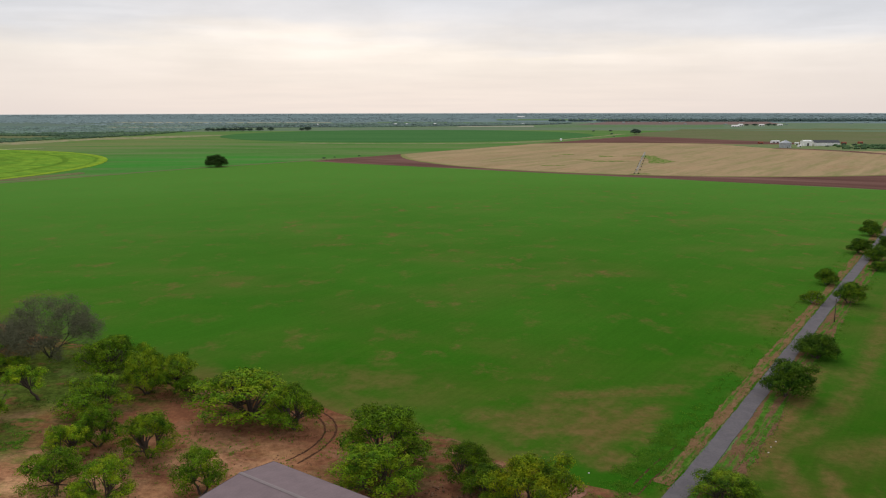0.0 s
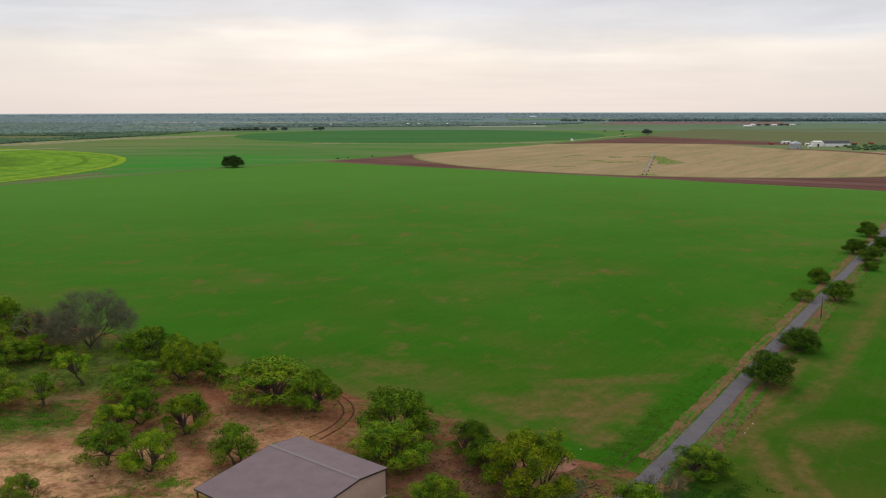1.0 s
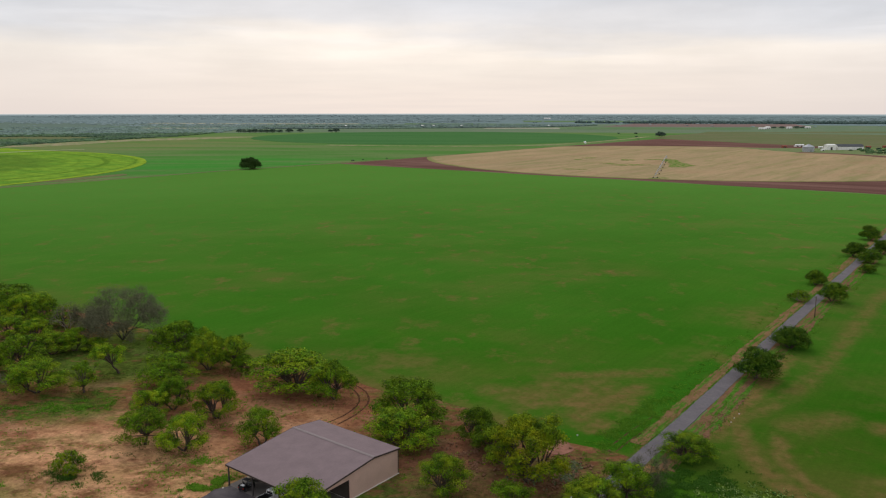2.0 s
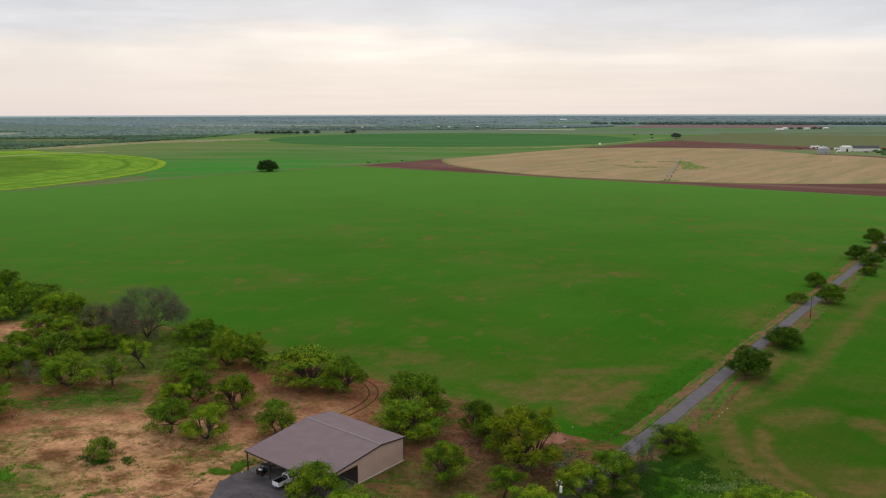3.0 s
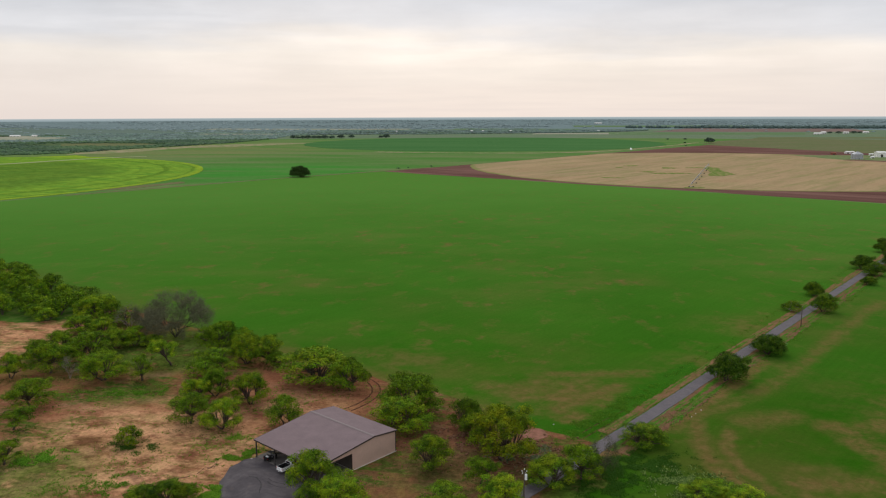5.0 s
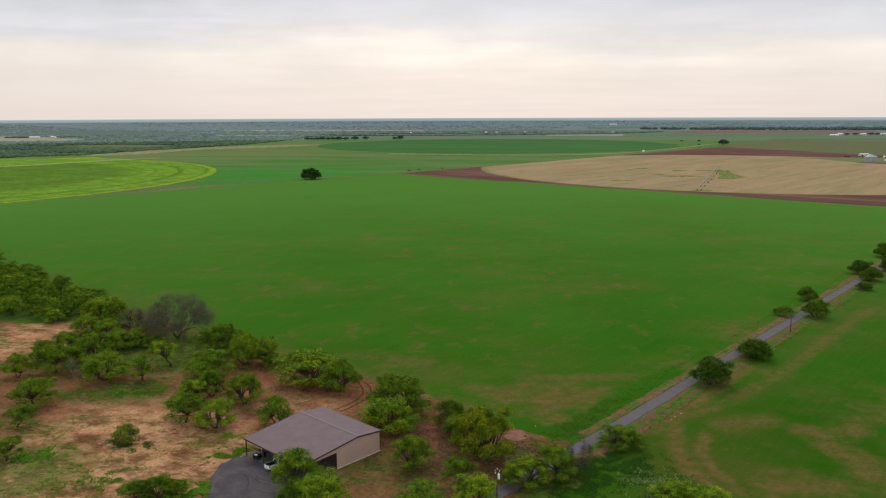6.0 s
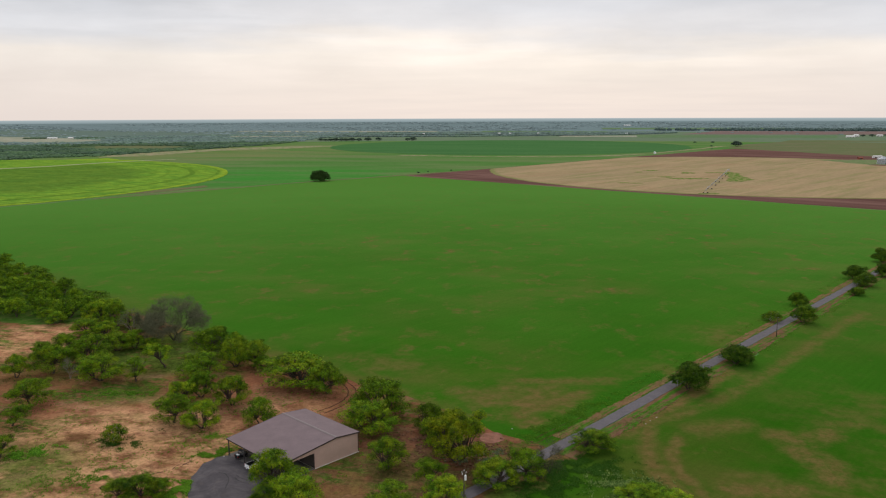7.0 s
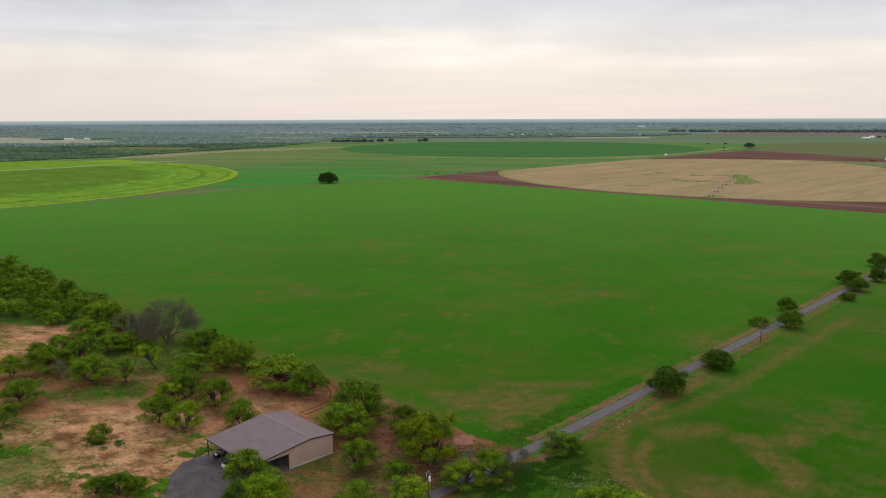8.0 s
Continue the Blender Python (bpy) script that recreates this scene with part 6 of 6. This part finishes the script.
def build_hall(x, y, turn, w, d, eave, top, roof, label, name="barn", wall=None, doors=3, z=0.0):
    """A long hall: walls, a pitched roof with eaves, doors set in its front."""
    ob = thing(name, pose(x, y, z, 0, 0, turn), label, name)
    bm = bmesh.new()
    prism(bm, [(-d / 2, -0.5), (d / 2, -0.5), (d / 2, eave), (0, top - 0.15), (-d / 2, eave)], -w / 2, w / 2)
    bm.transform(Matrix(((0, 1, 0, 0), (1, 0, 0, 0), (0, 0, 1, 0), (0, 0, 0, 1))))
    bmesh.ops.recalc_face_normals(bm, faces=bm.faces)
    part("wall", bm, wall or M_WHITEWALL, ob)
    for s in (-1, 1):
        bm = bmesh.new()
        e = 0.5
        drop = (top - eave) / (d / 2) * e
        prism(bm, [(s * (d / 2 + e), eave - drop), (0, top), (0, top + 0.2), (s * (d / 2 + e), eave - drop + 0.2)], -w / 2 - e, w / 2 + e)
        bm.transform(Matrix(((0, 1, 0, 0), (1, 0, 0, 0), (0, 0, 1, 0), (0, 0, 0, 1))))
        bmesh.ops.recalc_face_normals(bm, faces=bm.faces)
        part("roof", bm, roof, ob)
    for k in range(doors):
        c = -w / 2 + w * (k + 0.5) / doors
        part("door", boxed(c - min(1.8, w / doors * 0.3), c + min(1.8, w / doors * 0.3), -d / 2 - 0.06, -d / 2 + 0.05, 0.0, eave * 0.62), M_STEEL, ob)
    return ob


build_silo(576, 1325, 9.5, 8.6, 12.6)
build_hall(676, 1394, 2, 46, 16, 6.0, 9.9, M_GREYROOF, "long white barn with a dark roof", doors=0)
build_hall(640, 1388, 2, 15, 14, 8.4, 10.2, M_WHITEWALL, "tall white store beside the long barn", doors=1)
build_hall(612, 1352, 20, 6, 4, 2.6, 3.6, M_WHITEWALL, "small white hut beside the grain bin", "hut", doors=1)
build_hall(638, 1515, 10, 17, 6, 3.2, 4.4, M_WHITEWALL, "low white farm building behind the grain bin", "hut", doors=2)
build_hall(647, 1441, -15, 7, 4, 3.0, 3.8, M_WHITEWALL, "small white hut beside the long barn", "hut", doors=1)
build_hall(1030, 2790, -10, 26, 12, 4, 6.5, M_WHITEWALL, "far white farm building", "farmhouse", z=2, doors=3)
build_hall(1062, 2830, 20, 18, 10, 6, 8.5, M_WHITEWALL, "far tall white farm building", "farmhouse", z=3, doors=2)
build_hall(1150, 2860, 0, 18, 10, 4, 6, M_WHITEWALL, "far small white farmhouse", "farmhouse", z=4, doors=2)
build_hall(1233, 2899, 0, 18, 10, 4, 6, M_WHITEWALL, "far small white farmhouse", "farmhouse", z=4, doors=2)
build_hall(-1745, 2500, 10, 34, 12, 3.4, 5.8, M_WHITEWALL, "far long white-roofed farm building in the woods", "farmhouse", z=3, doors=3)
build_hall(-1690, 2525, -8, 18, 10, 3.4, 5.6, M_WHITEWALL, "far white-roofed farm building in the woods", "farmhouse", z=3, doors=2)
for hx, hy in ((-498, 3066), (-197, 3132), (-152, 3131), (-40, 3150), (310, 3130)):
    build_hall(hx, hy, hx % 40 - 20, 9, 6, 3, 4.6, M_WHITEWALL, "far small white house among trees", "house", z=5, doors=2)
build_hall(400, 4150, 5, 36, 14, 3, 5, M_WHITEWALL, "very far long white-roofed hall", "hall", z=land_z(400, 4150), doors=4)


M_RUST = make_plain("rusty_steel", (0.30, 0.09, 0.055), 0.8, 0.1, 0.3, 0.2, 0.4)
for hx, hy in ((590, 1465), (739, 1452), (779, 1470)):
    build_hall(hx, hy, 10, 8, 5, 3.2, 4.2, M_RUST, "small rusty red farm shed", "farm_shed", M_RUST, doors=1)


def build_tank(x, y):
    ob = thing("water_tank", pose(x, y, 0.1), "white round water tank at the field's corner", "water tank")
    bm = tube(bmesh.new(), (0, 0, 0), (0, 0, 3.2), 2.5, 2.5, 20)
    tube(bm, (0, 0, 3.2), (0, 0, 4.2), 2.5, 0.6, 20)
    part("shell", bm, M_WHITE, ob)
    part("hatch", tube(bmesh.new(), (0, 0, 4.2), (0, 0, 4.5), 0.6, 0.55, 12), M_WHITE, ob)


build_tank(244, 1648)


# ---- far single trees and bushes ----
clump_rng, clump_v, clump_f = random.Random(31), [], []
for _ in range(90):
    u = clump_rng.random()
    x, y = (-1835 + 70 * u, 2478 + 26 * u) if clump_rng.random() < 0.55 else (-1672 + 90 * u, 2520 + 30 * u)
    dome(clump_rng, x, y + clump_rng.gauss(0, 9), land_z(x, y) - 0.2, clump_rng.uniform(9, 15), clump_rng.uniform(3.5, 6.5), clump_v, clump_f)
tagged(link_mesh("farm_trees", clump_v, clump_f, M_WOODS, smooth=True), "dark trees round the far farm in the woods", "trees", kind="stuff")
FAR_TREES = [(-731, 2420, 22, 10), (-712, 2412, 20, 9), (-694, 2406, 22, 10), (-676, 2402, 26, 12), (-657, 2406, 22, 11), (-640, 2408, 24, 11), (-621, 2404, 28, 13), (-601, 2416, 22, 11), (-575, 2434, 28, 13), (-548, 2470, 24, 12),
             (437, 2313, 10, 4), (486, 2307, 12, 5), (402, 1868, 6, 2.5), (-163, 1052, 5, 2), (-152, 1074, 3.5, 1.5), (-121, 1102, 3.6, 1.8)]
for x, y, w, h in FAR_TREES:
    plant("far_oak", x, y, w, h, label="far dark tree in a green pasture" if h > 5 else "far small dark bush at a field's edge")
FARM_TREES = [(660, 1352, 8, 3), (698, 1412, 10, 4.5), (720, 1415, 9, 4), (736, 1408, 10, 3.6)]
for x, y, w, h in FARM_TREES:
    plant("far_oak", x, y, w, h, label="green bushy tree by the far farmstead")
scrub_rng, scrub_v, scrub_f = random.Random(77), [], []
for _ in range(70):
    u, v = scrub_rng.random(), scrub_rng.random()
    x, y = 648 + 120 * u + 40 * v * (1 - u), 1262 + (126 * v) - 22 * u * (1 - v)
    dome(scrub_rng, x, y, 0.1, scrub_rng.uniform(7, 14), scrub_rng.uniform(2.5, 5.5), scrub_v, scrub_f)
tagged(link_mesh("farm_scrub", scrub_v, scrub_f, make_leaf("scrub_leaf", (0.06, 0.12, 0.05), (0.10, 0.18, 0.07), thin=0.1), smooth=True), "belt of green scrub beside the far farmstead", "scrub", kind="stuff")
strip("farm_track", [(548, 1300), (594, 1259), (621, 1207), (631, 1159), (637, 1130), (655, 1060)], 24, 0.26, M_BROWN, 0.3, "bare brown track round the stubble circle", "track", 2.0, 8)
strip("tank_track", [(244, 1664), (256, 1691), (324, 1811), (388, 1912), (423, 1985), (470, 2070)], 15, 0.15, M_SAND_EDGE, 0.2, "pale track from the water tank towards the lone oak", "track", 2.5, 10)
strip("circle_edge_track", [(-290, 1545), (-178, 1514), (-80, 1505), (46, 1507), (129, 1548), (215, 1628)], 20, 0.15, M_SAND_EDGE, 0.2, "pale dry strip along the deep green circle", "track", 4.0, 10)
FARM_WOOD = [(1092, 2850, 18, 8), (1125, 2860, 22, 9), (1180, 2870, 24, 10), (1205, 2880, 18, 8)]
for x, y, w, h in FARM_WOOD:
    plant("far_oak", x, y, w, h, z=4, label="far dark tree beside white farm buildings")


# ---- small things of the yard: ruts, bare spots, weeds, tufts, dead wood ----
def rut(name, pts, width, label, mat=M_RUT, z=0.06):
    n, out = 26, []
    for i in range(n + 1):
        t = i / n * (len(pts) - 1)
        k = min(int(t), len(pts) - 2)
        f = t - k
        p = [Vector(pts[max(min(k + d, len(pts) - 1), 0)]) for d in (-1, 0, 1, 2)]
        c = 0.5 * (2 * p[1] + (p[2] - p[0]) * f + (2 * p[0] - 5 * p[1] + 4 * p[2] - p[3]) * f * f + (3 * p[1] - p[0] - 3 * p[2] + p[3]) * f ** 3)
        out.append(tuple(c))
    return strip(name, out, width, z, mat, 0.1, label, "track", 0.22, 0.4)


rut("wheel_rut", [(-29.4, 160.5), (-25.6, 154.5), (-24.3, 148.5), (-25.6, 141.5), (-29.5, 135.5)], 0.38, "dark curved wheel rut in the soil")
rut("wheel_rut", [(-27.4, 161), (-23.3, 155), (-22.0, 148.5), (-23.4, 141), (-27.2, 134.5)], 0.38, "dark curved wheel rut in the soil")
rut("wheel_rut", [(33.4, 122.5), (36.2, 126.4), (42.3, 134.4), (49.2, 143.2), (56, 152.5)], 0.45, "dark furrow between lane and field")
rut("wheel_rut", [(33.0, 125.4), (39.6, 134.6), (46.0, 142.6)], 0.32, "dark furrow between lane and field")
M_MARK = make_asphalt("tyre_mark", (0.05, 0.045, 0.048), (0.075, 0.067, 0.07), 1.6, 0.1)
for pts in ([(-41.0, 95.2), (-39.0, 94.4), (-37.1, 91.6), (-36.2, 87.7)], [(-36.4, 94.6), (-35.0, 93.2), (-32.0, 92.2), (-29.6, 93.4)], [(-36.2, 93.0), (-34.6, 91.6), (-31.9, 90.8), (-29.4, 92.3)]):
    rut("tyre_mark", pts, 0.26, "dark curved tyre mark on the gravel apron", M_MARK, 0.097)
sheet("bare_patch", ring(21.5, 124.0, 3.4, 30), 0.105, M_PINKSOIL, 0.1, "bare patch of pinkish soil", "bare ground", 0.8, 1.7)


M_WEED_PALE = make_leaf("weed_leaf_pale", (0.025, 0.09, 0.010), (0.27, 0.36, 0.10), thin=0.2)
# a darker grass colour that carries the shade of trees and shrub
M_GRASS_SHADED = make_leaf("grass_shaded", (0.035, 0.095, 0.012), (0.08, 0.16, 0.02), thin=0.3)
M_RANK = make_leaf("rank_grass", (0.034, 0.115, 0.010), (0.075, 0.19, 0.016), thin=0.3)
M_BRUSH = make_leaf("brush_leaf", (0.07, 0.10, 0.045), (0.2, 0.22, 0.12), thin=0.2)


def tufts(name, spots, mat, label, blade=(0.25, 0.5), leaves=9, spread=0.45, category="grass"):
    """Low plants: each a fan of bent leaves round its foot."""
    rng = random.Random(len(spots))
    verts, faces = [], []
    for x, y, s in spots:
        for _ in range(leaves):
            a = rng.uniform(0, math.tau)
            h = rng.uniform(*blade) * s
            fx, fy = x + rng.gauss(0, spread * 0.5) * s, y + rng.gauss(0, spread * 0.5) * s
            dx, dy = math.cos(a), math.sin(a)
            w = h * 0.42
            k = len(verts)
            verts += [(fx - dy * w * 0.5, fy + dx * w * 0.5, 0.05), (fx + dy * w * 0.5, fy - dx * w * 0.5, 0.05),
                      (fx + dx * h * 0.5 + dy * w * 0.6, fy + dy * h * 0.5 - dx * w * 0.6, 0.1 + h * 0.55), (fx + dx * h * 0.5 - dy * w * 0.6, fy + dy * h * 0.5 + dx * w * 0.6, 0.1 + h * 0.55),
                      (fx + dx * h * 1.15, fy + dy * h * 1.15, 0.08 + h * 0.4)]
            faces += [(k, k + 1, k + 2, k + 3), (k + 3, k + 2, k + 4)]
    return tagged(link_mesh(name, verts, faces, mat), label, category, kind="stuff")


def paved(x, y):
    """Whether a place lies on the shed, the apron or the lane."""
    p = SHED.inverted() @ Vector((x, y, 0))
    if -0.6 < p.x < SW + 0.8 and -0.8 < p.y < SD + 0.8:
        return True
    inside, n = False, len(APRON)
    for i in range(n):
        (x0, y0), (x1, y1) = APRON[i], APRON[(i + 1) % n]
        if (y0 > y) != (y1 > y) and x < x0 + (y - y0) / (y1 - y0) * (x1 - x0):
            inside = not inside
    if inside:
        return True
    return any(abs((x - a[0]) * (b[1] - a[1]) - (y - a[1]) * (b[0] - a[0])) / math.dist(a, b) < 2.5 and min(a[1], b[1]) - 1 < y < max(a[1], b[1]) + 1 for a, b in zip(LANE, LANE[1:]))


def scatter(seed, count, cx, cy, rx, ry, turn=0.0, lo=0.7, hi=1.4, grain=0.0):
    """Places that thin out from a middle, in loose drifts."""
    rng = random.Random(seed)
    out = []
    c, s = math.cos(radians(turn)), math.sin(radians(turn))
    while len(out) < count:
        u, v = (rng.uniform(-1, 1), rng.uniform(-1, 1)) if grain else (rng.gauss(0, 0.5), rng.gauss(0, 0.5))
        x, y = cx + u * rx * c - v * ry * s, cy + u * rx * s + v * ry * c
        if noise.noise((x * (grain or 0.3), y * (grain or 0.3), seed)) < rng.uniform(-0.15, 0.35):
            continue
        if paved(x, y):
            continue
        out.append((x, y, rng.uniform(lo, hi)))
    return out


tufts("weed_patch", scatter(1, 760, 53.5, 101, 7.5, 7, 20, 0.5, 1.0), M_WEED_PALE, "loose patch of broad-leaved pale green weeds", (0.34, 0.6), 3, 1.1, "weeds")
tufts("weed_patch", scatter(2, 300, -92, 143, 17, 4, 12, 0.6, 1.2), M_WEED, "low green weeds on the yard soil", (0.18, 0.34), 9, 0.7, "weeds")
tufts("weed_patch", scatter(3, 260, -93, 99, 6, 3.2, 30, 0.8, 1.5), M_WEED, "low green weeds on the yard soil", (0.18, 0.34), 9, 0.7, "weeds")
tufts("weed_patch", scatter(4, 420, -71, 88, 15, 8, 15, 0.5, 1.1), M_WEED, "low green weeds on the yard soil", (0.18, 0.34), 9, 0.7, "weeds")
tufts("grass_patch", scatter(5, 380, -46.8, 104.6, 5.0, 2.4, 40, 0.5, 1.0), M_TUFT, "bright green grass beside the gravel apron", (0.25, 0.4), 9)
tufts("grass_patch", scatter(6, 620, -46.5, 86, 7.5, 5, 10, 0.5, 1.1), M_TUFT, "bright green grass near the gravel apron", (0.3, 0.5), 9)
tufts("grass_tufts", scatter(7, 2000, -82, 112, 48, 34, 0, 0.35, 0.95, 0.13), M_TUFT, "scattered grass tufts on sandy soil", (0.15, 0.3), 7)
tufts("grass_tufts", scatter(8, 500, -30, 128, 34, 26, -35, 0.5, 1.2, 0.16), M_TUFT, "scattered grass tufts on sandy soil", (0.15, 0.3), 7)
verge_spots = []
rng = random.Random(9)
for _ in range(1500):
    x, y, _z = ab(rng.choice((-45.5, -42.0, -39.2, -31.5, -29.0)) + rng.gauss(0, 0.7), 124 + 290 * rng.random() ** 1.4)
    verge_spots.append((x, y, rng.uniform(0.6, 1.5)))
tufts("verge_weeds", verge_spots, M_WEED, "weeds along both verges of the lane", (0.14, 0.26), 7, 0.8, "weeds")
tufts("weed_patch", scatter(13, 420, -74.2, 107.2, 5.5, 3.2, -10, 0.5, 0.9), M_GRASS_SHADED, "green weeds at the foot of a shrub, coloured dark for its shade", (0.16, 0.3), 8, 0.8, "weeds")
tufts("weed_patch", scatter(14, 200, -53.5, 113, 7, 4, 30, 0.5, 1.0), M_TUFT, "low green weeds on the yard soil", (0.15, 0.3), 8, 0.8, "weeds")
tufts("weed_patch", scatter(15, 700, 37, 101.5, 8, 11, -30, 0.5, 1.1), M_RANK, "rank green weeds between lane and field", (0.2, 0.4), 8, 0.8, "weeds")
tufts("weed_patch", scatter(12, 1000, 45, 109, 10, 7, 10, 0.5, 1.1), M_RANK, "rank green weeds beside the lane", (0.2, 0.4), 8, 0.8, "weeds")
tufts("verge_weeds", scatter(10, 1200, 40, 138, 26, 4.0, 54, 0.4, 0.95), M_WEED, "rank green weeds in the field's corner", (0.18, 0.32), 8, 0.9, "weeds")
tufts("brush_pile", scatter(11, 300, 19.0, 112, 5.5, 4, 10, 0.5, 1.0), M_BRUSH, "grey-green prickly brush under a tree", (0.3, 0.5), 8, 0.8, "brush")
M_WEEDS = make_ground("weedy_green", (0.07, 0.17, 0.02), (0.12, 0.20, 0.035), (0.33, 0.27, 0.125), 0.045, 0.3, 0.4, share=(0.46, 0.56))


def weed_streak(x, y, rx, ry, turn, z):
    c, s = math.cos(radians(turn)), math.sin(radians(turn))
    pts = [(x + rx * c * math.cos(k / 40 * math.tau) - ry * s * math.sin(k / 40 * math.tau), y + rx * s * math.cos(k / 40 * math.tau) + ry * c * math.sin(k / 40 * math.tau)) for k in range(40)]
    sheet("weed_streak", pts, z, M_WEEDS, 0.1, "green weeds grown into the stubble", "weeds", 2.5, min(rx, ry) * 0.7)


for row in ((263, 1093, 15, 7, 8), (224, 1086, 11, 15, 0), (210, 983, 27, 9, 4), (186, 1012, 9, 12, 0), (177, 1131, 13, 9, 0), (156, 1096, 7, 9, 0), (126, 910, 15, 6, -10), (196, 788, 10, 5, 0)):
    weed_streak(*row, 0.26 + row[0] * 0.0004)
sheet("weed_streak", [(283, 1114), (293, 1090), (285, 1030), (287, 975), (268, 944), (250, 943), (256, 978), (267, 1027), (270, 1078)], 0.39, M_WEEDS, 0.2, "green weeds grown beside the sprinkler's centre", "weeds", 5, 3.5)


# grass under the yard's trees, their shade put into its dark colour
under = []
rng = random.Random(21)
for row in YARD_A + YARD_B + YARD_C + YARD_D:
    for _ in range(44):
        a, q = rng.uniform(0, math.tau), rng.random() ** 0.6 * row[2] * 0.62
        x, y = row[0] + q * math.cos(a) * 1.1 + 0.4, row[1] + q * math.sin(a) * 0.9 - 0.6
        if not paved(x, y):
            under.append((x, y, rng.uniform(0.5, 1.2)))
tufts("grass_under_trees", under, M_GRASS_SHADED, "short grass under the trees, coloured dark for their shade", (0.14, 0.3), 6, 0.9)


def clods(name, spots, mat, label):
    """Loose stones and clods, each an uneven low lump."""
    rng = random.Random(len(spots) + 7)
    verts, faces = [], []
    for x, y, s in spots:
        dome(rng, x, y, 0.02, s * 0.55, s * 0.28, verts, faces)
    return tagged(link_mesh(name, verts, faces, mat), label, "rubble", kind="stuff")


M_CLOD = make_ground("clod_soil", (0.20, 0.105, 0.062), (0.28, 0.155, 0.095), (0.15, 0.08, 0.05), 0.6, 2.0, 0.4)
clods("rubble", scatter(16, 320, 3, 118, 8, 9, -20, 0.5, 1.3), M_CLOD, "brown clods and stones strewn on bare soil")
clods("rubble", scatter(17, 420, 19, 112, 9, 7, 20, 0.5, 1.4), M_CLOD, "brown clods and stones strewn under a tree")
clods("rubble", scatter(18, 60, -34, 136, 14, 7, -30, 0.25, 0.6), M_CLOD, "scattered clods on the red yard soil")
clods("rubble", scatter(19, 150, 61, 141, 16, 2.0, 56, 0.35, 0.8), M_CLOD, "brown clods along the lane's verge")


def dead_branch(x, y, turn, length):
    ob = thing("dead_branch", pose(x, y, 0.1, 0, 0, turn), "dry dead branch lying on the soil", "branch")
    rng = random.Random(int(length * 10))
    bm = bmesh.new()
    limb(bm, (0, 0, 0.05), (length, 0, 0.25), 0.075, 0.03, rng, 4, 6)
    part("stem", bm, M_BARK, ob)
    for k in range(5):
        t = 0.35 + 0.13 * k
        bm = bmesh.new()
        limb(bm, (length * t, 0, 0.12), (length * t + rng.uniform(0.4, 1.2), rng.choice((-1, 1)) * rng.uniform(0.5, 1.3), rng.uniform(0.1, 0.7)), 0.035, 0.012, rng, 2, 4)
        part("twig", bm, M_BARK, ob)


dead_branch(-58.0, 89.4, 47, 13.0)
dead_branch(-51.5, 97.5, 60, 3.0)
dead_branch(-107.5, 113.5, -25, 4.0)


def stone(x, y, r, seed):
    ob_rng = random.Random(seed)
    bm = bmesh.new()
    bmesh.ops.create_icosphere(bm, subdivisions=2, radius=r)
    for v in bm.verts:
        v.co *= ob_rng.uniform(0.82, 1.12)
        v.co.z *= 0.6
    me = bpy.data.meshes.new("stone")
    bm.to_mesh(me)
    bm.free()
    me.materials.append(M_SLAB)
    ob = new("stone", me)
    ob.location = (x, y, r * 0.3 + 0.03)
    tagged(ob, "pale stone lying on the ground", "stone", "pale stones")


for k, (x, y, r) in enumerate(((62.5, 139, 0.17), (64.0, 141.5, 0.15), (66.0, 144, 0.18), (26.5, 130.5, 0.17), (-43.5, 103.6, 0.2))):
    stone(x, y, r, k)
